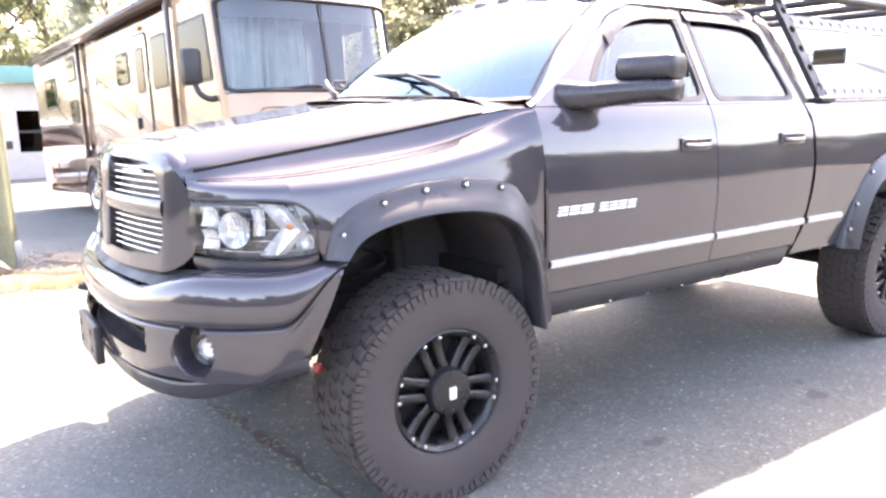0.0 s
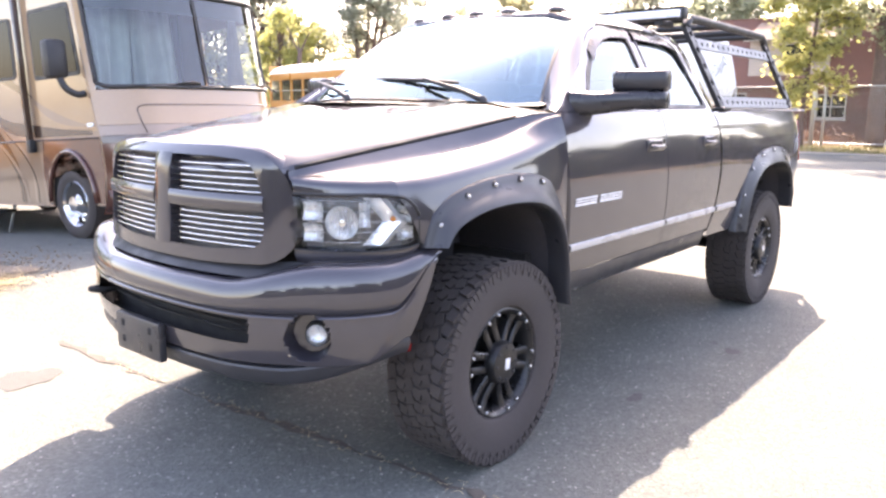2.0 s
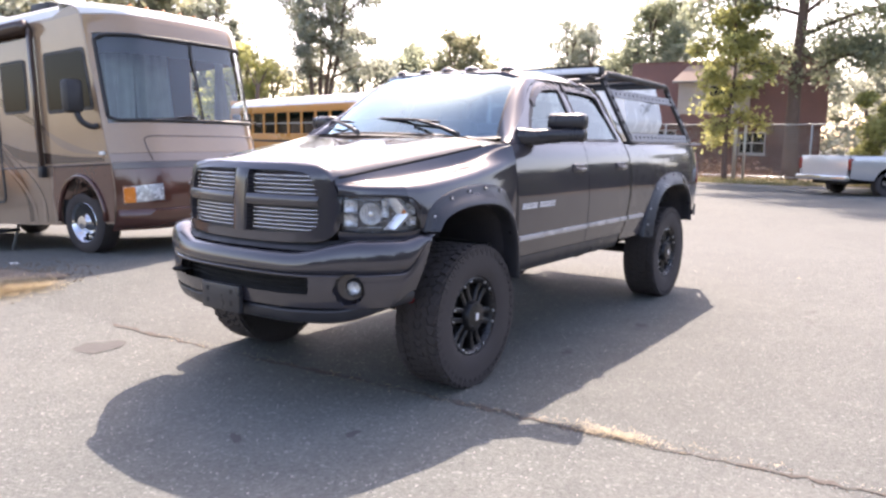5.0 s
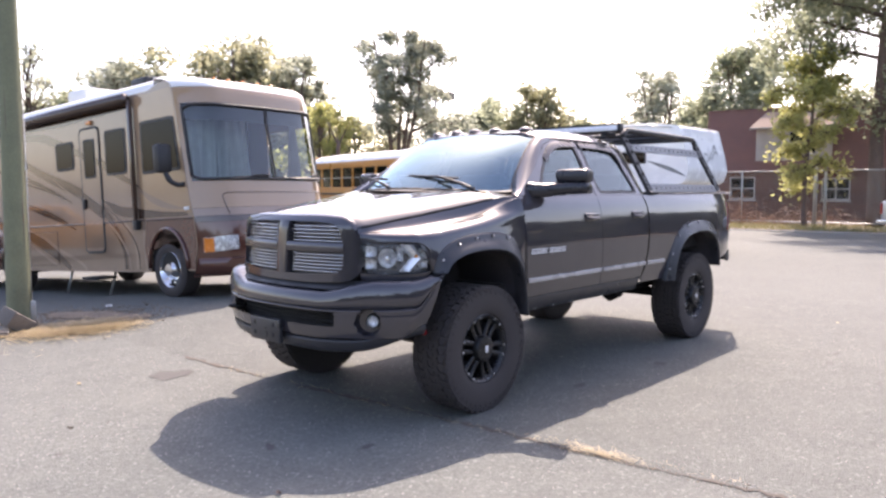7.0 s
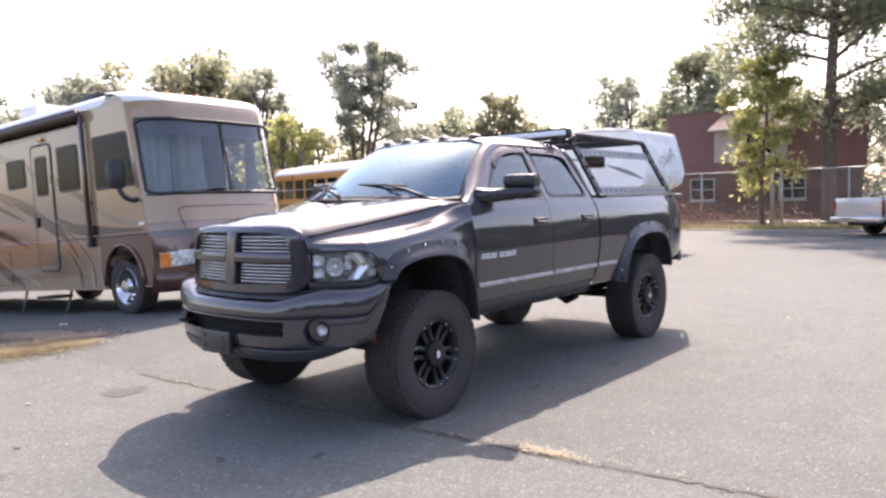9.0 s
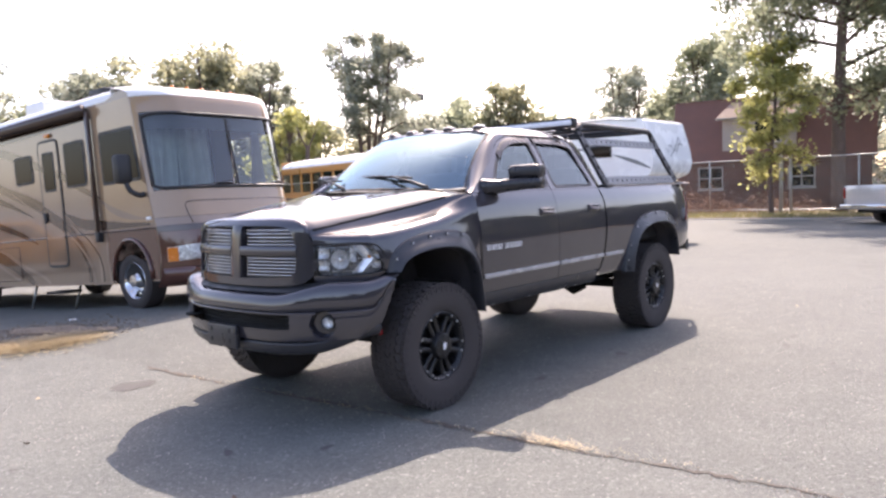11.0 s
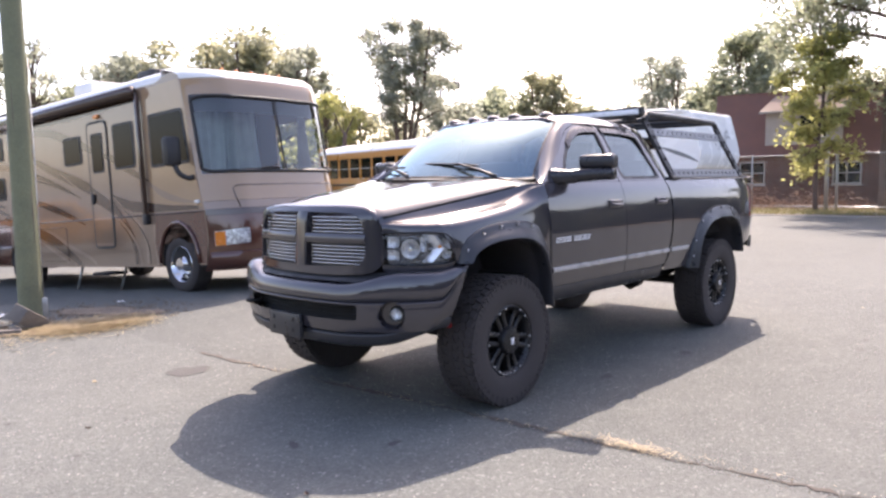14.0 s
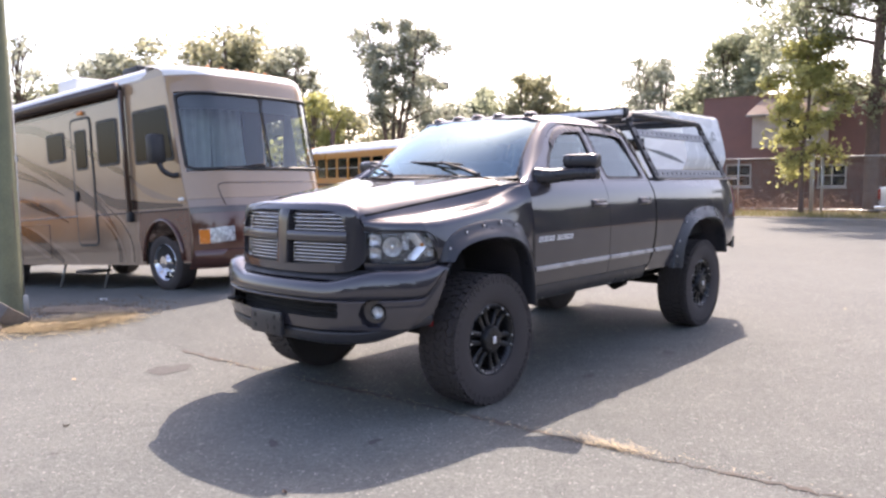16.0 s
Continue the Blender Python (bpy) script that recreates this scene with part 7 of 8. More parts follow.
def make_bus():
    bus = thing("school_bus", "yellow school bus with a white roof and dark windows", "bus", at_lot(10.7, 8.9, 0) @ pose(0, 0, 0, 0, 0, 77))
    L, W = 8.2, 2.4
    # local x along the bus, y = 0 is the side that is seen
    def wall(y, sgn):
        part("lower_wall", box((0, min(y, y + 0.05 * sgn), 0.55), (L, max(y, y + 0.05 * sgn), 1.84), 0.01), BUSY, bus)
        part("upper_wall", box((0, min(y, y + 0.05 * sgn), 2.46), (L, max(y, y + 0.05 * sgn), 2.66), 0.01), BUSY, bus)
        n = 11
        pitch = L / n
        for k in range(n + 1):
            part("window_post", box((k * pitch - 0.045, min(y, y + 0.05 * sgn), 1.84), (k * pitch + 0.045, max(y, y + 0.05 * sgn), 2.46)), BUSY, bus)
        for k in range(n):
            x0, x1 = k * pitch + 0.045, (k + 1) * pitch - 0.045
            w = part("window", box((x0, y + 0.03 * sgn, 1.85), (x1, y + 0.036 * sgn, 2.45)), GLASS_BUS, bus)
            part("sash", box((x0, min(y + 0.01 * sgn, y + 0.04 * sgn), 2.13), (x1, max(y + 0.01 * sgn, y + 0.04 * sgn), 2.16)), GALV, w)
        for z in (1.62, 1.28, 0.95):
            part("rub_rail", box((0, min(y - 0.02 * sgn, y), z - 0.03), (L, max(y - 0.02 * sgn, y), z + 0.03), 0.008), BLACK, bus, "black rub rail")
    wall(0.0, -1)
    wall(-W, 1)
    sec = [(0.0, 2.65), (-0.03, 2.72), (-0.14, 2.81), (-0.4, 2.90), (-0.8, 2.96), (-1.2, 2.98), (-1.6, 2.96), (-2.0, 2.90), (-2.26, 2.81), (-2.37, 2.72), (-2.4, 2.65)]
    rf = part("roof", grid([[Vector((x, y, z)) for y, z in sec] for x in (0, 1.5, 3, 4.5, 6, 7.5, L)]), BUSROOF, bus, "white domed roof")
    for k in range(1, 6):
        part("roof_rib", tube([(k * 1.5, y, z + 0.004) for y, z in sec], 0.018, 5), BUSROOF, rf)
    for x in (0.0, L):
        part("end_wall", grid([[Vector((x, y, z)) for y in (0, -1.2, -2.4)] for z in (0.55, 1.7, 2.65, 2.9)]), BUSY, bus)
    # one dark block added inside, standing for the unlit interior behind the windows
    part("dark_interior_block", box((0.2, -2.0, 1.0), (L - 0.2, -0.4, 2.6), 0.1), DARK, bus)
    for x in (1.6, 6.6):
        for y in (-0.15, -2.25):
            part("wheel", lathe([(0.2, -0.12), (0.44, -0.12), (0.48, 0.0), (0.44, 0.12), (0.2, 0.12)], 28, Matrix.Translation((x, y, 0.48))), RUBBER, bus)


make_bus()


def make_trailer():
    tr = thing("camper_trailer", "white camper trailer with a sloped nose and grey swirl graphics", "trailer", pose(13.3, 3.42, 0.10))
    prof = [(0.27, 3.02), (0.08, 2.35), (0.0, 1.95), (0.10, 1.66), (0.6, 1.45), (1.6, 1.35), (1.8, 0.62), (4.7, 0.62), (4.8, 2.9), (4.6, 3.05), (3.0, 3.12), (1.0, 3.12)]
    rp = round_poly(prof, 0.09, 4)
    bm = bmesh.new()
    add_grid(bm, [[Vector((x, y, z)) for y, z in rp] for x in (0.0, 0.04, 2.36, 2.4)], False, True)
    bm.faces.new([v for v in bm.verts if abs(v.co.x) < 1e-6][::-1])
    bm.faces.new([v for v in bm.verts if abs(v.co.x - 2.4) < 1e-6])
    bmesh.ops.recalc_face_normals(bm, faces=bm.faces)
    part("body", bm, WHITEB, tr, angle=50)
    part("roof_trim", tube([(-0.01, 0.45, 2.99), (-0.01, 1.1, 3.08), (-0.01, 3.0, 3.08), (-0.01, 4.5, 3.02)], 0.025, 6), WHITEG, tr)
    for pts, w in (([(0.07, 1.80), (0.35, 1.93), (0.7, 2.06), (1.08, 2.19)], 0.10), ([(1.5, 2.30), (2.4, 2.42), (3.4, 2.50)], 0.06)):
        c = dense([(0, a, b) for a, b in pts], 6)
        part("graphic", grid([[p + Vector((-0.006, 0, w / 2 * math.sin(math.pi * (k + 1) / (len(c) + 1)))) for k, p in enumerate(c)], [p + Vector((-0.006, 0, -w / 2 * math.sin(math.pi * (k + 1) / (len(c) + 1)))) for k, p in enumerate(c)]]), DECAL, tr, "grey painted graphic")
    # scribbled graphic on the nose
    nose = curve_of([(1.95, -0.008), (2.35, 0.072), (3.02, 0.262)])
    for pts, w in (([(1.05, 2.10), (1.25, 2.22), (1.5, 2.38), (1.75, 2.58)], 0.035), ([(0.85, 2.30), (0.98, 2.20), (1.05, 2.34), (1.2, 2.36), (1.35, 2.24), (1.5, 2.30)], 0.03), ([(1.45, 2.20), (1.62, 2.36), (1.8, 2.44), (1.95, 2.40)], 0.04), ([(1.7, 2.42), (1.78, 2.6), (1.9, 2.5)], 0.05)):
        c = dense([(a, 0, b) for a, b in pts], 5)
        part("graphic", grid([[Vector((p.x, nose(p.z + q * w) - 0.004, p.z + q * w)) for p in c] for q in (-0.5, 0.5)]), DECAL, tr, "grey painted graphic")
    for a, b, c, d in ((1.12, 1.78, 2.13, 2.44), (3.9, 4.5, 1.9, 2.5)):
        w = part("window", box((-0.02, a, c), (0.01, b, d), 0.008), BLACK, tr)
        part("pane", box((-0.028, a + 0.04, c + 0.04), (-0.02, b - 0.04, d - 0.04)), GLASS_DARK, w)
    for y in (5.2, 6.1):
        part("wheel", lathe([(0.18, -0.1), (0.32, -0.1), (0.35, 0.0), (0.32, 0.1), (0.18, 0.1)], 24, Matrix.Translation((0.2, y, 0.35)) @ pose(0, 0, 0, 0, 0, 90)), RUBBER, tr)
    part("chassis", box((0.3, 0.6, 0.55), (2.1, 8.3, 0.66)), DARK, tr)
    part("stand", tube([(0.4, 1.2, 1.4), (0.4, 1.2, 0.0)], 0.05, 8), DARK, tr)
    part("stand", tube([(2.0, 1.2, 1.4), (2.0, 1.2, 0.0)], 0.05, 8), DARK, tr)


make_trailer()

# ---- utility pole and its foot ----
def make_pole():
    x, y = -1.02, 4.93
    z0 = lot_z(x, y) - 0.1
    pole = thing("utility_pole", "weathered greenish wooden utility pole beside dry grass", "utility pole", pose(x, y, z0))
    rows = []
    for z, r in ((0, 0.134), (0.15, 0.128), (1.0, 0.121), (3.0, 0.113), (6.0, 0.103), (9.5, 0.09)):
        rows.append([Vector((r * (1 + 0.03 * math.sin(3 * a + z)) * math.cos(a), r * (1 + 0.03 * math.cos(2 * a - z)) * math.sin(a), z)) for a in [2 * math.pi * k / 24 for k in range(25)]])
    part("shaft", grid(rows), WOOD, pole)
    rnd = random.Random(8)
    for k in range(9):
        a, z, h = rnd.uniform(-2.6, -0.6), rnd.uniform(0.6, 5.0), rnd.uniform(0.4, 1.3)
        r = 0.120 - 0.0035 * z
        part("drying_crack", tube([(r * math.cos(a), r * math.sin(a), z), ((r - 0.001) * math.cos(a + 0.03), (r - 0.001) * math.sin(a + 0.03), z + h * 0.5), ((r - 0.002) * math.cos(a), (r - 0.002) * math.sin(a), z + h)], [0.002, 0.006, 0.002], 5), BARK, pole)
    part("ground_wire_guard", box((0.086, -0.098, 0.08), (0.146, -0.038, 0.36), 0.01), GALV, pole, "grey metal guard at the base")
    part("ground_wire", tube([(0.118, -0.06, 0.3), (0.116, -0.058, 1.2), (0.113, -0.055, 3.0)], 0.006, 5), GALV, pole)
    u = Vector((0.916, -0.40, 0))
    a, b = u * 0.32, u * 1.10
    n = Vector((0.40, 0.916, 0)) * 0.03
    bm = bmesh.new()
    add_grid(bm, [[p + d + Vector((0, 0, z + 0.05 + 0.16 * p.length)) for p, d in ((a, -n), (b, -n), (b, n), (a, n), (a, -n))] for z in (3.86, 3.87, 4.44, 4.45)])
    for zz in (3.86, 4.45):
        bm.faces.new([bm.verts.new(p + d + Vector((0, 0, zz + 0.05 + 0.16 * p.length))) for p, d in ((a, -n), (b, -n), (b, n), (a, n))])
    part("sign_board", bm, NAVY, pole, "dark board held out from the pole")
    for z in (4.10, 4.42):
        part("bracket", tube([u * 0.08 + Vector((0, 0, z)), u * 0.5 + n * 1.6 + Vector((0, 0, z))], 0.018, 6), GALV, pole)
    arm = part("cross_arm", box((-1.1, -0.16, 8.9), (1.1, -0.08, 9.02), 0.01), WOOD, pole)
    for dx in (-0.95, -0.5, 0.5, 0.95):
        part("insulator", lathe([(0.0001, 0.12), (0.03, 0.1), (0.04, 0.05), (0.03, 0.0)], 12, Matrix.Translation((dx, -0.12, 9.02)) @ pose(0, 0, 0, 90, 0, 0)), SMOKE, arm)
    blk = thing("timber_block", "broken grey timber block lying at the pole's foot", "timber", pose(-1.20, 4.50, lot_z(-1.2, 4.50) + 0.09, 18, 32, 25))
    part("block", box((-0.17, -0.11, -0.08), (0.17, 0.11, 0.10), 0.015), GREYWOOD, blk)
    for k, (px, py, ln, rz) in enumerate(((-1.62, 4.62, 0.5, 10), (-1.5, 4.36, 0.35, -25), (-1.85, 4.35, 0.6, 5))):
        pl = thing("plank", "short weathered plank lying on dry grass", "plank", pose(px, py, lot_z(px, py) + 0.025, 0, 0, rz), "planks at the pole")
        part("board", box((-ln / 2, -0.06, -0.02), (ln / 2, 0.06, 0.02), 0.004), GREYWOOD, pl)


make_pole()
for k, (px, py, w) in enumerate(((-1.22, 5.52, 0.10), (-1.75, 4.75, 0.06), (0.18, 5.35, 0.05))):
    scrap = thing("paper_scrap", "crumpled white paper scrap lying on dry soil", "litter", pose(px, py, lot_z(px, py) + 0.004, 0, 0, 50 * k), "paper scraps")
    rr = random.Random(500 + k)
    part("sheet", grid([[Vector((w * (u - 2) / 2, w * 0.7 * (v - 2) / 2, 0.012 + rr.uniform(0, 0.035))) for v in range(5)] for u in range(5)]), WHITEG, scrap, smooth=False)


# ---- house, fence, verge ----
def make_house():
    X = 33.0
    h = thing("house", "brick house with a dark red mansard roof and a pale dormer", "house", pose(33.0, 11.1, 0, 0, 0, 10.5) @ pose(-33.0, -11.1, 0))
    y0, y1 = 2.5, 11.1
    wins = [(4.8, 6.0, 1.08, 2.14), (8.9, 10.1, 1.10, 2.22)]
    # ground floor wall in pieces round its windows
    for a, b, z0, z1 in ((y0, 4.8, -0.1, 2.6), (4.8, 6.0, -0.1, 1.08), (4.8, 6.0, 2.14, 2.6), (6.0, 8.9, -0.1, 2.6), (8.9, 10.1, -0.1, 1.10), (8.9, 10.1, 2.22, 2.6), (10.1, y1, -0.1, 2.6)):
        part("wall", box((X, a, z0), (X + 0.3, b, z1)), BRICK, h)
    part("wall", box((X + 0.3, y1 - 0.3, -0.1), (X + 9, y1, 2.5)), BRICK, h)
    part("wall", box((X + 0.3, y0, -0.1), (X + 9, y0 + 0.3, 2.5)), BRICK, h)
    part("wall", box((X + 8.7, y0 + 0.3, -0.1), (X + 9, y1 - 0.3, 2.5)), BRICK, h)
    for a, b, z0, z1 in wins:
        w = part("window", box((X + 0.10, a, z0), (X + 0.14, b, z1)), GLASS_DARK, h)
        for lo, hi in (((X + 0.04, a, z0), (X + 0.16, a + 0.07, z1)), ((X + 0.04, b - 0.07, z0), (X + 0.16, b, z1)), ((X + 0.04, a + 0.07, z0), (X + 0.16, b - 0.07, z0 + 0.08)), ((X + 0.04, a + 0.07, z1 - 0.07), (X + 0.16, b - 0.07, z1)), ((X + 0.05, a + 0.07, (z0 + z1) / 2 - 0.03), (X + 0.13, b - 0.07, (z0 + z1) / 2 + 0.03)), ((X + 0.06, (a + b) / 2 - 0.03, z0 + 0.08), (X + 0.12, (a + b) / 2 + 0.03, z1 - 0.07))):
            part("frame", box(lo, hi), WINFRAME, w)
        part("blind", box((X + 0.2, a + 0.02, (z0 + z1) / 2), (X + 0.22, b - 0.02, z1)), WINFRAME, w)
        part("sill", box((X - 0.06, a - 0.05, z0 - 0.07), (X + 0.12, b + 0.05, z0)), CONCRETE, w)
    # mansard: steep slope in front with courses of shingle
    n = 22
    for k in range(n):
        za, zb = 2.5 + 3.05 * k / n, 2.5 + 3.05 * (k + 1) / n
        xa, xb = X - 0.25 + 0.9 * k / n, X - 0.25 + 0.9 * (k + 1) / n
        part("roof_course", grid([[Vector((xa - 0.02, y, za)) for y in (y0 - 0.2, 5.0, 8.0, y1 + 0.2)], [Vector((xb, y, zb + 0.01)) for y in (y0 - 0.2, 5.0, 8.0, y1 + 0.2)]]), ROOFRED, h)
    part("flat_roof", box((X + 0.6, y0 - 0.2, 5.48), (X + 9, y1 + 0.2, 5.56)), ROOFRED, h)
    for y in (y0 - 0.2, y1 + 0.19):
        bm = bmesh.new()
        bm.faces.new([bm.verts.new(p) for p in ((X - 0.25, y, 2.5), (X + 9, y, 2.5), (X + 9, y, 5.5), (X + 0.65, y, 5.5))])
        part("roof_end", bm, ROOFRED, h)
    part("gutter", box((X - 0.38, y0 - 0.2, 2.42), (X - 0.24, y1 + 0.2, 2.53), 0.02), ROOFRED, h)
    # dormer
    d0, d1 = 5.6, 8.9
    part("dormer_wall", box((X - 0.1, d0, 2.9), (X + 0.1, d1, 4.6)), SIDING, h, "pale siding dormer")
    for k in range(12):
        part("siding_board", box((X - 0.125, d0, 2.9 + 0.14 * k), (X - 0.1, d1, 3.03 + 0.14 * k), 0.004), SIDING, h)
    part("dormer_cheek", box((X + 0.1, d1 - 0.1, 2.9), (X + 1.0, d1, 4.6)), SIDING, h)
    part("dormer_cheek", box((X + 0.1, d0, 2.9), (X + 1.0, d0 + 0.1, 4.6)), SIDING, h)
    part("dormer_roof", grid([[Vector((X - 0.5, y, 4.55)) for y in (d0 - 0.25, 7, d1 + 0.25)], [Vector((X + 0.9, y, 5.6)) for y in (d0 + 0.1, 7, d1 - 0.5)]]), SHINGLE, h, "tan shingle dormer roof")
    part("dormer_eave", box((X - 0.52, d0 - 0.25, 4.47), (X - 0.1, d1 + 0.25, 4.55)), WINFRAME, h)
    w = part("window", box((X - 0.14, 6.3, 3.3), (X - 0.13, 7.4, 4.3)), GLASS_DARK, h)
    for lo, hi in (((X - 0.17, 6.2, 3.2), (X - 0.12, 6.3, 4.4)), ((X - 0.17, 7.4, 3.2), (X - 0.12, 7.5, 4.4)), ((X - 0.17, 6.3, 4.3), (X - 0.12, 7.4, 4.4)), ((X - 0.17, 6.3, 3.2), (X - 0.12, 7.4, 3.3)), ((X - 0.16, 6.3, 3.77), (X - 0.12, 7.4, 3.83))):
        part("frame", box(lo, hi), WINFRAME, w)


make_house()


def make_verge():
    def edge(y):
        return min(2.3, 0.75 * max(0.0, 2.0 - y)) + 0.25 * math.sin(y * 0.35)
    ys = [-30 + 1.5 * k for k in range(52)]
    v = part("verge", grid([[Vector((x + edge(y) * (1 if x < 30 else 0), y, z)) for y in ys] for x, z in ((25.55, -0.02), (25.56, 0.05), (25.75, 0.07), (27, 0.11), (33.5, 0.14), (60, 0.14))]), SOIL)
    tagged(v, "dry grass verge with a worn edge along the lot", "verge", kind="structure")
    k = part("kerb", grid([[Vector((x + edge(y), y, z)) for y in ys] for x, z in ((25.40, -0.05), (25.40, 0.03), (25.42, 0.045), (25.54, 0.045), (25.56, 0.03), (25.56, -0.05))]), CONCRETE)
    tagged(k, "pale concrete kerb along the verge", "kerb", kind="structure")


make_verge()


def blades(name, label, count, place, hmin, hmax, w, material, seed):
    rnd = random.Random(seed)
    verts, faces = [], []
    for _ in range(count):
        x, y, z = place(rnd)
        h, a, lean = rnd.uniform(hmin, hmax), rnd.uniform(0, math.tau), rnd.uniform(0.1, 0.9)
        dx, dy = math.cos(a), math.sin(a)
        px, py = -dy * w, dx * w
        b = len(verts)
        verts += [(x - px, y - py, z), (x + px, y + py, z), (x + dx * lean * h, y + dy * lean * h, z + h)]
        faces.append((b, b + 1, b + 2))
    me = bpy.data.meshes.new(name)
    me.from_pydata(verts, [], faces)
    me.materials.append(material)
    return tagged(new(name, me), label, "grass", kind="stuff")


blades("verge_grass", "parched yellow green grass along the fence", 14000, lambda r: (lambda y: (25.6 + min(2.3, 0.75 * max(0.0, 2.0 - y)) + 3.4 * r.random() ** 1.3, y, 0.07))(r.uniform(-12, 13)), 0.05, 0.22, 0.012, LAWN, 3)


def make_fence():
    f = thing("chain_link_fence", "galvanised chain-link fence with posts before the house", "fence")
    x, z0, z1 = 28.6, 0.12, 2.35
    y = -9.6
    while y < 14:
        part("post", tube([(x, y, z0), (x, y, z1 + 0.05)], 0.035, 8), GALV, f)
        y += 2.9
    for z in (z1, 0.25):
        part("rail", tube([(x, -9, z), (x, 13, z)], 0.022, 6), GALV, f)
    verts, faces = [], []
    h = z1 - 0.25
    for sgn in (-1, 1):
        k = -9.0
        while k < 13:
            b = len(verts)
            w = 0.0028
            verts += [(x, k - w, 0.25), (x, k + w, 0.25), (x, k + sgn * h * 0.6 + w, z1), (x, k + sgn * h * 0.6 - w, z1)]
            faces.append((b, b + 1, b + 2, b + 3))
            k += 0.11
    me = bpy.data.meshes.new("wire_mesh")
    me.from_pydata(verts, [], faces)
    me.materials.append(GALV)
    o = new("wire_mesh", me)
    o.parent = f
    tagged(o, "woven wire mesh", kind="stuff")
    for y in (4.45, 4.8):
        part("gate_post", tube([(x - 0.1, y, z0), (x - 0.1, y, z1 + 0.15)], 0.055, 10), GALV, f)


make_fence()


def make_brush(x, y, w, h, seed):
    """A heap of dead reddish stalks and leaves at the foot of the wall."""
    rnd = random.Random(seed)
    verts, faces = [], []
    for _ in range(900):
        u, a = rnd.gauss(0, 0.4), rnd.uniform(0, math.tau)
        p = Vector((x + rnd.gauss(0, 0.3), y + u * w, 0.12 + abs(rnd.gauss(0, 0.4)) * h * max(0.1, 1 - u * u)))
        d = Vector((math.cos(a), math.sin(a), rnd.uniform(-0.6, 0.9))).normalized() * rnd.uniform(0.06, 0.22)
        n = d.orthogonal().normalized() * 0.022
        b = len(verts)
        verts += [tuple(p - n), tuple(p + n), tuple(p + d)]
        faces.append((b, b + 1, b + 2))
    me = bpy.data.meshes.new("brush_heap")
    me.from_pydata(verts, [], faces)
    me.materials.append(LEAF_R)
    tagged(new("brush_heap", me), "heap of dry reddish brush before the brick wall", "brush", kind="stuff")


make_brush(28.2, 8.0, 2.0, 1.4, 1)
make_brush(29.2, 5.6, 3.5, 0.9, 2)

# ---- pale building far behind the motorhome ----
def make_shed():
    g = lot_z(-2, 26)
    b = thing("workshop", "pale workshop with a green roof edge and a wide door", "building", pose(0, 0, g))
    for lo, hi in (((-0.6, 26, 0), (-0.4, 26.3, 3.2)), ((-0.4, 26, 2.5), (0.6, 26.3, 3.2)), ((0.6, 26, 0), (1.2, 26.3, 3.2)), ((1.2, 26, 0), (2.2, 26.3, 0.9)), ((1.2, 26, 2.3), (2.2, 26.3, 3.2)), ((2.2, 26, 0), (6.5, 26.3, 3.2))):
        part("wall", box(lo, hi), WINFRAME, b)
    part("wall", box((6.2, 26.3, 0), (6.5, 36, 3.2)), WINFRAME, b)
    part("wall", box((-0.6, 26.3, 0), (-0.4, 36, 3.2)), WINFRAME, b)
    part("fascia", box((-0.8, 25.6, 3.2), (6.7, 25.75, 3.75), 0.02), TEAL, b, "green metal fascia")
    part("roof", box((-0.8, 25.75, 3.55), (6.7, 36.2, 3.72)), TEAL, b)
    part("roller_door", box((-0.4, 26.2, 0), (0.6, 26.25, 2.5)), SHADOWTRIM, b)
    for k in range(10):
        part("door_slat", box((-0.4, 26.17, 0.25 * k + 0.02), (0.6, 26.2, 0.25 * k + 0.22), 0.01), SHADOWTRIM, b)
    w = part("window", box((1.2, 26.15, 0.9), (2.2, 26.18, 2.3)), GLASS_DARK, b)
    part("frame", box((1.2, 26.08, 1.55), (2.2, 26.14, 1.63)), BLACK, w)


make_shed()

# ---- flood light pole ----
def make_flood():
    p = thing("floodlight_pole", "tall grey floodlight pole with two lamp heads", "lamp post", pose(30.35, 27.35, 0.4))
    part("pole", tube([(0, 0, -0.5), (0, 0, 7.9)], [0.12, 0.08], 10), GALV, p)
    part("cross_arm", tube([(-0.75, 0.7, 7.2), (0.6, -0.55, 7.0)], 0.05, 8), GALV, p)
    for dx, dy, z in ((-0.75, 0.7, 7.25), (0.6, -0.55, 6.75)):
        hd = part("lamp_head", box((dx - 0.3, dy - 0.3, z), (dx + 0.3, dy + 0.3, z + 0.45), 0.06), SHADOWTRIM, p)
        part("lens", box((dx - 0.33, dy - 0.24, z + 0.06), (dx - 0.3, dy + 0.24, z + 0.38)), REFLECTOR, hd)


make_flood()


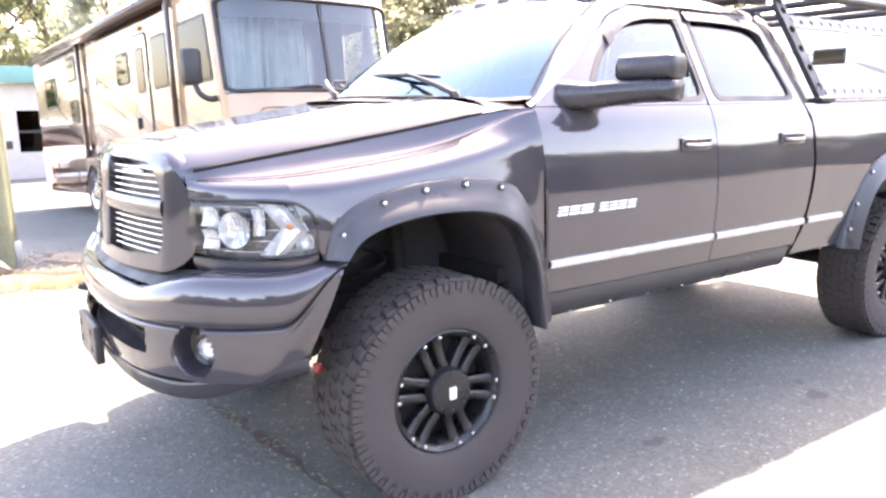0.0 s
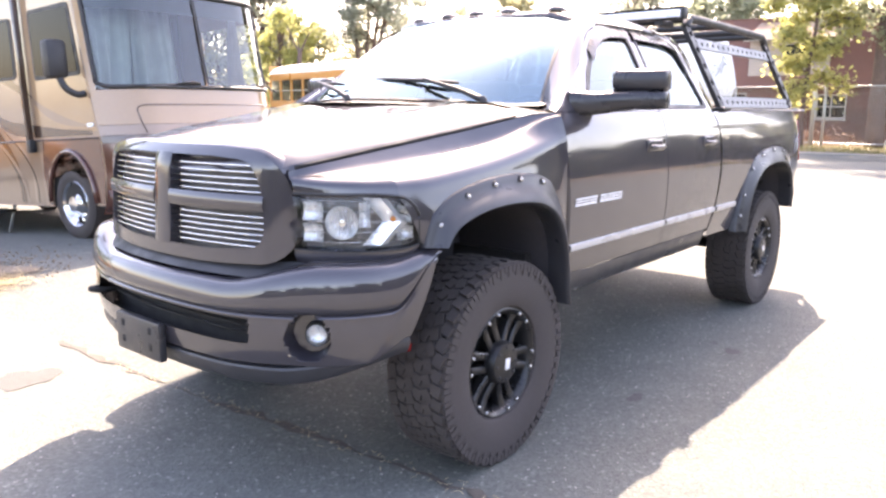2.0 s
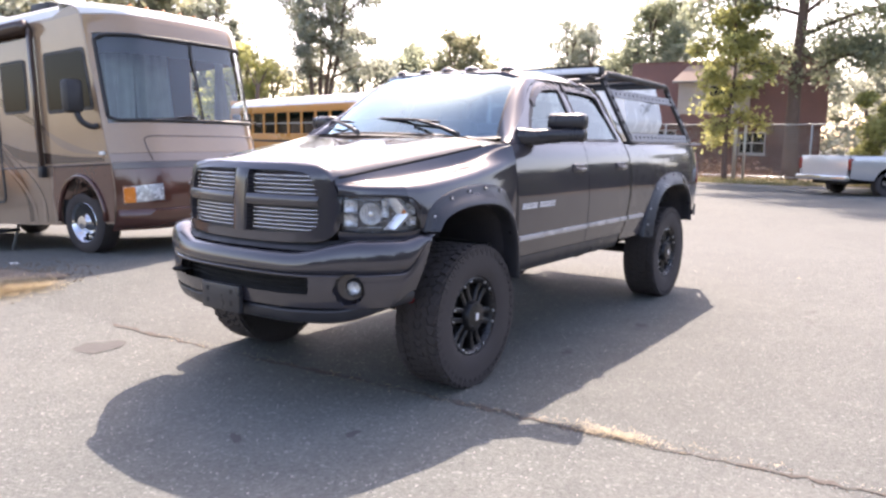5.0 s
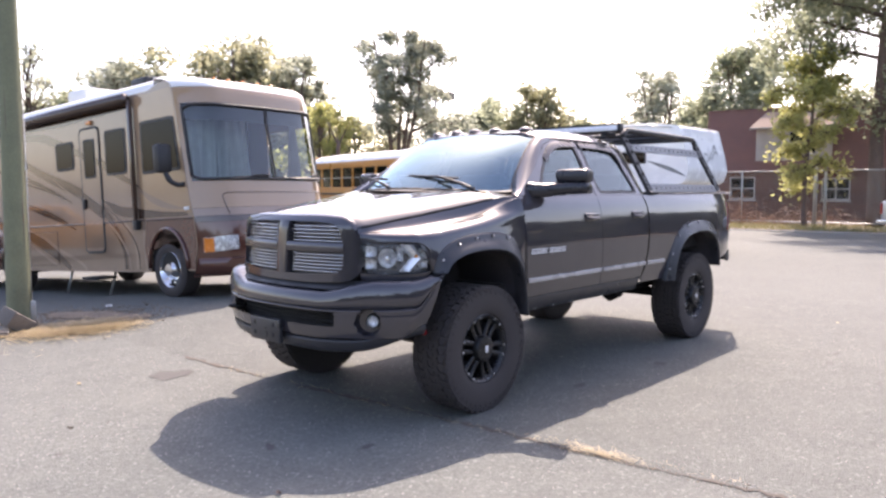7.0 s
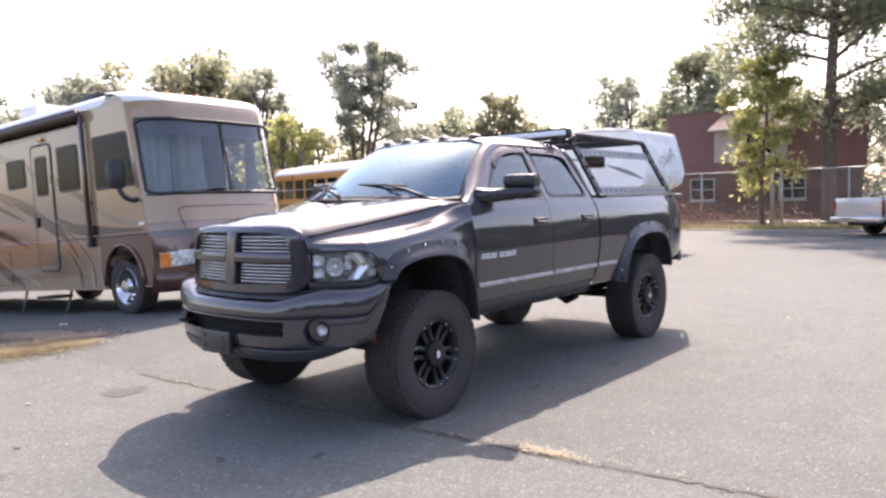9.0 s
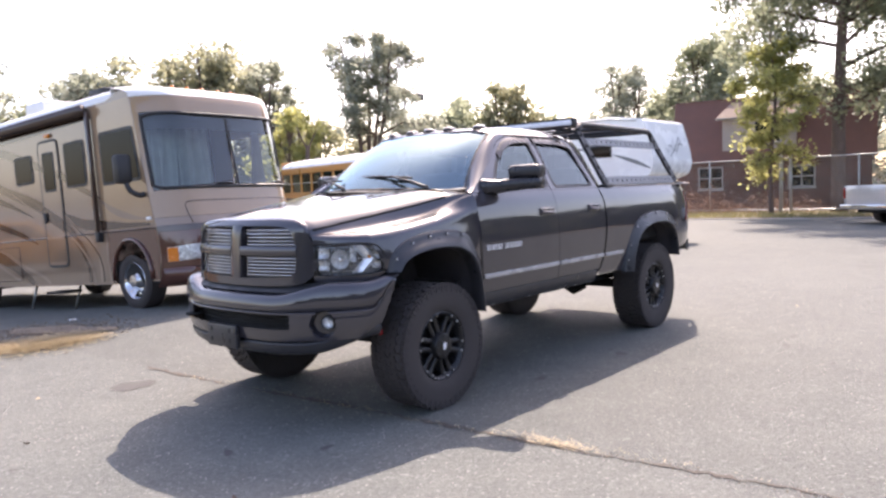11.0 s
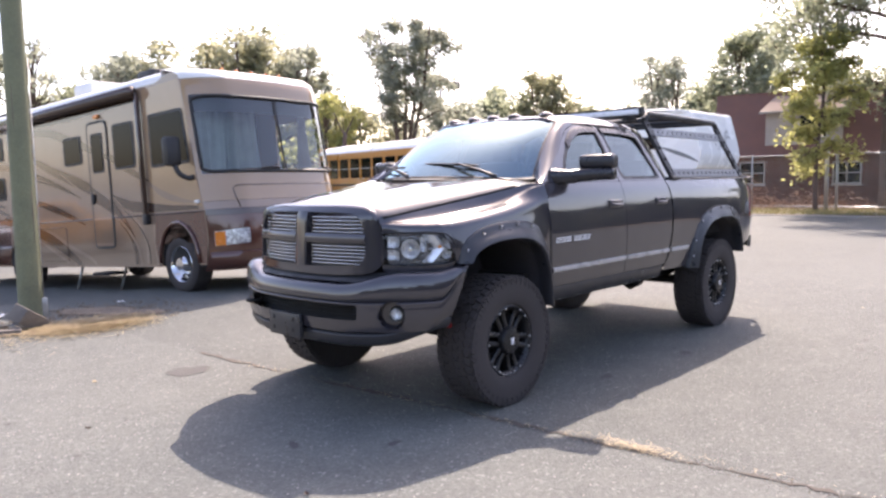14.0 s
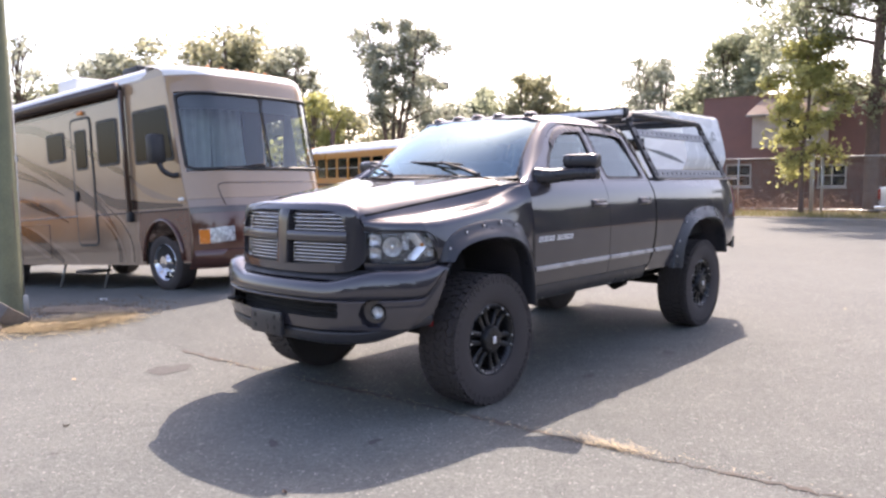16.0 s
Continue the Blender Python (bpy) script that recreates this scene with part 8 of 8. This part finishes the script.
# ---- trees ----
def make_tree(label, x, y, height, spread, leaf, seed, base=0.35, clumps=18, per=260, size=0.16, trunk=0.2, airy=0.55, z=0.0, lean=0.0, shape=0.5, forks=1, rise=0.14):
    """Tapered trunk, limbs to each clump, and a crown of loose leaf clumps."""
    rnd = random.Random(seed)
    t = thing("tree", label, "tree", pose(x, y, z))
    bm = bmesh.new()
    stems = []
    for k in range(forks):
        a = rnd.uniform(0, math.tau)
        off = 0.0 if forks == 1 else spread * 0.18
        pts = [Vector((0, 0, -0.1))]
        for j in range(1, 6):
            q = j / 5
            pts.append(Vector((lean * q * height + off * q * math.cos(a) + rnd.uniform(-1, 1) * 0.02 * height * q, off * q * math.sin(a) + rnd.uniform(-1, 1) * 0.02 * height * q, height * 0.9 * q)))
        stems.append(dense(pts, 3))
        r = trunk / math.sqrt(forks)
        add_tube(bm, stems[-1], [max(0.02, r * (1.15 - q / (len(stems[-1]) - 1)) ** 0.9) for q in range(len(stems[-1]))], 9)
    verts, faces = [], []
    for c in range(clumps):
        q = base + (1 - base) * (c + rnd.random()) / clumps
        prof = math.sin(math.pi * min(1, max(0.0, (q - base) / (1 - base)) ** shape * 0.86 + 0.14)) ** 0.7
        a, rr = rnd.uniform(0, math.tau), spread * 0.5 * prof * math.sqrt(rnd.uniform(0.08, 1.0))
        st = stems[c % forks]
        anchor = st[min(len(st) - 1, int(max(0.15, q - rise) * (len(st) - 1)))]
        axis = st[min(len(st) - 1, int(q * (len(st) - 1)))]
        ce = Vector((axis.x + rr * math.cos(a), axis.y + rr * math.sin(a), height * q * 0.97))
        mid = anchor.lerp(ce, 0.55) + Vector((0, 0, 0.06 * height * rnd.uniform(-0.3, 0.6)))
        limb = dense([anchor, mid, ce], 4)
        add_tube(bm, limb, [trunk * 0.23 * (1 - 0.85 * j / 8) + 0.008 for j in range(9)], 6)
        cr = spread * rnd.uniform(0.10, 0.19) * (1.15 - 0.35 * q)
        for s in range(5):
            d = Vector((rnd.gauss(0, 1), rnd.gauss(0, 1), rnd.gauss(0.1, 0.7))).normalized()
            add_tube(bm, [limb[5], ce + d * cr * 0.45, ce + d * cr * 0.95], [trunk * 0.08 + 0.006, 0.01, 0.005], 4, False)
        for s in range(per):
            d = Vector((rnd.gauss(0, 1), rnd.gauss(0, 1), rnd.gauss(0, 1))).normalized() * cr * rnd.uniform(airy * 0.5, 1.15)
            d.z *= 0.72
            p = ce + d
            u = Vector((rnd.gauss(0, 1), rnd.gauss(0, 1), rnd.gauss(0, 0.6))).normalized()
            v = u.orthogonal().normalized()
            v.rotate(Matrix.Rotation(rnd.uniform(0, math.tau), 3, u))
            ls = size * rnd.uniform(0.6, 1.3)
            b = len(verts)
            verts += [p - u * ls, p + v * ls * 0.45, p + u * ls, p - v * ls * 0.45]
            faces.append((b, b + 1, b + 2, b + 3))
    part("trunk", bm, BARK, t, "dark bark trunk and limbs")
    me = bpy.data.meshes.new("crown")
    me.from_pydata([tuple(v) for v in verts], [], faces)
    me.materials.append(leaf)
    cr = new("crown", me)
    cr.parent = t
    return t


def from_eye(bearing, dist):
    return -4.04 + dist * math.cos(radians(bearing)), -4.26 + dist * math.sin(radians(bearing))


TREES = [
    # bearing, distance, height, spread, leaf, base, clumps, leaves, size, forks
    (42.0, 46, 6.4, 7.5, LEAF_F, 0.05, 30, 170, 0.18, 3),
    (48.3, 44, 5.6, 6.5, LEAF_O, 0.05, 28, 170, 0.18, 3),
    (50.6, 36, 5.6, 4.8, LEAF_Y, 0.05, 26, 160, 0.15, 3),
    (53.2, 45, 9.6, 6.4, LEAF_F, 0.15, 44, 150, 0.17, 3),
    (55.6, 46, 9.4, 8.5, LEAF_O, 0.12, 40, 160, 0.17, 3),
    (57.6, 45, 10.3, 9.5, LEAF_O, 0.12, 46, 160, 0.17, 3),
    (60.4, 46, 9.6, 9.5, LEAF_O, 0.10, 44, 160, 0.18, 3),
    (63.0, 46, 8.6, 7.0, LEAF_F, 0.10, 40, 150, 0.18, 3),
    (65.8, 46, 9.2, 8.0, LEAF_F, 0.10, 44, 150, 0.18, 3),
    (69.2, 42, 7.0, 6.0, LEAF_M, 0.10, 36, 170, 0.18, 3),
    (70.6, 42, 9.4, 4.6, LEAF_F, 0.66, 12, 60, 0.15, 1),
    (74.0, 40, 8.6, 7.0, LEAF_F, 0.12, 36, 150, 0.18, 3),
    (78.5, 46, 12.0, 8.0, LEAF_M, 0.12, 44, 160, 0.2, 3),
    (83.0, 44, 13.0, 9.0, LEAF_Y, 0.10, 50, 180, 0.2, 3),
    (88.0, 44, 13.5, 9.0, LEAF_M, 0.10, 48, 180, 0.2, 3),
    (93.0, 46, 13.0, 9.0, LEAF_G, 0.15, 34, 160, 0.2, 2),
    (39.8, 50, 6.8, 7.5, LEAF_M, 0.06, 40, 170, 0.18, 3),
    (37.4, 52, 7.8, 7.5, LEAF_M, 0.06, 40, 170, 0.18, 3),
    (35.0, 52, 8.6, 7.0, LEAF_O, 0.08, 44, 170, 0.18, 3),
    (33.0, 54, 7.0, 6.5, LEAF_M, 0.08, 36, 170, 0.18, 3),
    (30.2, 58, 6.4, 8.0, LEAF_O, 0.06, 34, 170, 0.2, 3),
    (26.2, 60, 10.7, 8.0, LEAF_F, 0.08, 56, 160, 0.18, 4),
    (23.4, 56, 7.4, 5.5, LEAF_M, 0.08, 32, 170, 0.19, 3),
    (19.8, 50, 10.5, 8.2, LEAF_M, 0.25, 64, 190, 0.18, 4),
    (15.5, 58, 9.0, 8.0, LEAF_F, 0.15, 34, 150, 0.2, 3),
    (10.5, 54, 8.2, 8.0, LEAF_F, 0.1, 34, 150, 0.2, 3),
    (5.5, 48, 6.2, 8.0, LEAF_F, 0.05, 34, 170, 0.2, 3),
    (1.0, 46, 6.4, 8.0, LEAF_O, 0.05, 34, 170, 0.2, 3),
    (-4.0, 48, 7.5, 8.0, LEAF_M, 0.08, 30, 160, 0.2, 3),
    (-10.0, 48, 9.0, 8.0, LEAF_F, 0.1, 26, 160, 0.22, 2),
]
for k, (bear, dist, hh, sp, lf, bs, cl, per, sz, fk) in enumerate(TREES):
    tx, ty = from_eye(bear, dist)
    lab = {LEAF_F: "distant leafy tree, its leaves greyed and paled for haze", LEAF_G: "dense dark green tree beyond the lot", LEAF_M: "rounded green tree beyond the lot", LEAF_O: "tree with olive leaves turning yellow", LEAF_Y: "young tree with bright yellow green leaves"}[lf]
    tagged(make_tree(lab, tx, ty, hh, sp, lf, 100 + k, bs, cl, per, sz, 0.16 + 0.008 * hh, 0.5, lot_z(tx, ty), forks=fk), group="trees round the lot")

# the large tree and its yellow neighbour by the fence
def make_open_tree(label, x, y, z, height, trunk, limbs, leaf, seed, sprig=1.0, fill=1.0, splay=((0, 0),)):
    """A straight trunk with long separate limbs, and loose sprays of leaves along them with gaps between."""
    rnd = random.Random(seed)
    t = thing("tree", label, "tree", pose(x, y, z))
    bm = bmesh.new()
    stem_list = []
    for dx, dy in splay:
        stem = dense([(0, 0, -0.1), (0.04 + dx * 0.12, 0.05 + dy * 0.12, height * 0.2), (dx * 0.35 - 0.05, dy * 0.35 - 0.06, height * 0.42), (dx * 0.6 + 0.06, dy * 0.6 - 0.16, height * 0.62), (dx * 0.8, dy * 0.8 - 0.10, height * 0.8), (dx + 0.1, dy + 0.05, height * (1 - 0.03 * abs(dy)))], 4)
        top = len(stem) - 1
        r1 = trunk / math.sqrt(len(splay))
        add_tube(bm, stem, [r1 * (1.12 - 0.98 * (k / top) ** 0.9) + 0.02 + (0.10 * r1 if k == 0 else 0) for k in range(top + 1)], 10)
        stem_list.append(stem)
    verts, faces = [], []

    def spray(c, radius, count):
        for _ in range(count):
            d = Vector((rnd.gauss(0, 1), rnd.gauss(0, 1), rnd.gauss(0, 0.85))) * radius * 0.5
            p = c + d - Vector((0, 0, 0.12 * d.length))
            u = Vector((rnd.gauss(0, 1), rnd.gauss(0, 1), rnd.gauss(-0.3, 0.6))).normalized()
            v = u.orthogonal().normalized()
            v.rotate(Matrix.Rotation(rnd.uniform(0, math.tau), 3, u))
            ls = rnd.uniform(0.07, 0.14)
            b = len(verts)
            verts.extend([p - u * ls, p + v * ls * 0.5, p + u * ls, p - v * ls * 0.5])
            faces.append((b, b + 1, b + 2, b + 3))

    for index, (h, turn, length, climb, droop) in enumerate(limbs):
        stem = stem_list[index % len(stem_list)]
        a = stem[min(top, int(h * top))]
        d = Vector((math.cos(radians(turn)), math.sin(radians(turn)), 0))
        pts = dense([a, a + d * length * 0.3 + Vector((0, 0, climb * length * 0.30)), a + d * length * 0.68 + Vector((rnd.uniform(-0.2, 0.2), rnd.uniform(-0.2, 0.2), climb * length * 0.55)), a + d * length + Vector((0, 0, climb * length * 0.6 - droop))], 4)
        n = len(pts) - 1
        r0 = trunk * 0.42 * (1.1 - h)
        add_tube(bm, pts, [r0 * (1 - 0.86 * k / n) + 0.012 for k in range(n + 1)], 7)
        for k in range(3, n + 1):
            for _ in range(2 if k < 7 else 3):
                q = Vector((rnd.gauss(0, 1), rnd.gauss(0, 1), rnd.gauss(0.05, 0.7))).normalized()
                e = pts[k] + q * rnd.uniform(0.35, 1.0) * sprig * (0.6 + 0.05 * length)
                add_tube(bm, [pts[k], pts[k].lerp(e, 0.55) + Vector((0, 0, 0.08)), e], [0.022, 0.014, 0.006], 4, False)
                if rnd.random() < 0.86:
                    spray(e, rnd.uniform(0.45, 0.85) * sprig, int(fill * rnd.randint(34, 70)))
                    spray(pts[k].lerp(e, 0.6), 0.5 * sprig, int(fill * 16))
    part("trunk", bm, BARK, t, "dark bark trunk and limbs")
    me = bpy.data.meshes.new("crown")
    me.from_pydata([tuple(v) for v in verts], [], faces)
    me.materials.append(leaf)
    new("crown", me).parent = t
    return t


rnd_limb = random.Random(77)
boughs = [(0.27, 255, 3.4, 0.55, 0.3), (0.30, 268, 3.0, 0.30, 0.2), (0.33, 75, 2.4, 0.25, 0.3), (0.36, 285, 4.6, 0.45, 0.3), (0.40, 110, 3.0, 0.30, 0.8), (0.42, 262, 4.8, 0.75, 0.2), (0.46, 230, 3.8, 0.55, 0.4), (0.48, 92, 4.4, 0.40, 1.6), (0.50, 280, 5.4, 0.45, 0.8), (0.52, 70, 3.6, 0.5, 0.8), (0.54, 300, 4.4, 0.6, 0.8), (0.56, 130, 3.4, 0.6, 0.9), (0.47, 262, 4.2, 0.5, 0.2), (0.58, 272, 4.6, 0.4, 0.6), (0.62, 255, 4.4, 0.5, 0.5), (0.66, 288, 4.2, 0.4, 0.5), (0.70, 266, 3.8, 0.5, 0.4)]
boughs += [(0.50 + 0.48 * k / 25, (137.5 * k) % 360, 4.6 - 2.6 * (k / 25) ** 1.5 + rnd_limb.uniform(-0.6, 0.6), rnd_limb.uniform(0.15, 0.8), rnd_limb.uniform(0.1, 1.0)) for k in range(26)]
make_open_tree("tall green tree with a straight dark trunk behind the fence", 29.38, 2.85, 0.12, 15.5, 0.27, boughs, LEAF_M, 7, 1.05, 0.95)
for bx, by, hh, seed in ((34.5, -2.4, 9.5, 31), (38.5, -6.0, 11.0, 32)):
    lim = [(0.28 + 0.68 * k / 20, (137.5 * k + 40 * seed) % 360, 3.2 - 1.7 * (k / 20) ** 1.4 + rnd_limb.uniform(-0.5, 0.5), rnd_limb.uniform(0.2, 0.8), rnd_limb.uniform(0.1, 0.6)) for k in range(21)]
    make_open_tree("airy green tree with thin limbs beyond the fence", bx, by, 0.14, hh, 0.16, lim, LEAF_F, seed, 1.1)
grey_boughs = [(0.44 + 0.52 * k / 27, (137.5 * k + 20) % 360, 1.9 - 0.8 * (k / 27) ** 2 + rnd_limb.uniform(-0.6, 0.5), rnd_limb.uniform(0.2, 0.9), rnd_limb.uniform(0.0, 0.5)) for k in range(28)]
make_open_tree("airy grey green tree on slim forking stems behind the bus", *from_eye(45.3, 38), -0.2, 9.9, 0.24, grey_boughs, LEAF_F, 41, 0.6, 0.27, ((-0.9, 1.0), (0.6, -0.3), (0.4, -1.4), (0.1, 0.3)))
young_boughs = [(0.22 + 0.72 * k / 15, (137.5 * k + 30) % 360, 1.55 - 0.8 * (k / 15) ** 1.6 + rnd_limb.uniform(-0.5, 0.5), rnd_limb.uniform(0.3, 0.9), rnd_limb.uniform(0.0, 0.7)) for k in range(16)]
make_open_tree("small tree with yellow green leaves before the house", 27.6, 4.95, 0.12, 7.2, 0.08, young_boughs, LEAF_Y, 12, 0.58, 0.26)
make_tree("low yellow green bush beside the fence", 27.8, -0.4, 3.4, 3.6, LEAF_Y, 15, 0.12, 18, 240, 0.12, 0.08, 0.4, 0.12, forks=3)
# unseen trees added on the lot's open side, darkened to mirror in paint and glass
for k, (bx, by, hh) in enumerate(((-26, -14, 9), (-22, -19, 10), (-17, -23, 9), (-11, -25, 11), (-6, -25, 9), (0, -26, 10), (5, -25, 11), (10, -26, 9), (16, -25, 10), (21, -24, 11), (27, -23, 10), (33, -22, 11), (39, -20, 12), (45, -17, 12), (51, -14, 13), (56, -10, 12), (-28, -8, 9), (-29, -2, 10), (-30, 5, 10))):
    tagged(make_tree("unseen darkened tree on the open side of the lot", bx, by, hh * 0.52, 12.0, LEAF_D, 300 + k, 0.04, 30, 170, 0.26, 0.25, 0.4, 0.0, forks=3), group="trees round the lot")


def make_snag(x, y):
    """A bare dead trunk that forks near its top."""
    t = thing("dead_tree", "bare dead trunk forking above the school bus roof", "tree", pose(x, y, lot_z(x, y)))
    bm = bmesh.new()
    add_tube(bm, dense([(0, 0, -0.1), (0.05, -0.1, 1.6), (0.0, 0.05, 3.0), (0.02, 0.0, 3.75)], 3), [0.13 - 0.006 * k for k in range(10)], 8)
    for tip, r in (((-0.30, 0.30, 4.55), 0.055), ((0.26, -0.28, 4.35), 0.05), ((-0.05, 0.12, 4.3), 0.03)):
        add_tube(bm, dense([(0.02, 0.0, 3.6), (tip[0] * 0.45, tip[1] * 0.45, 3.95), tip], 3), [r * (1 - 0.11 * k) for k in range(7)], 6)
    part("trunk", bm, BARK, t)


make_snag(*from_eye(49.9, 31))
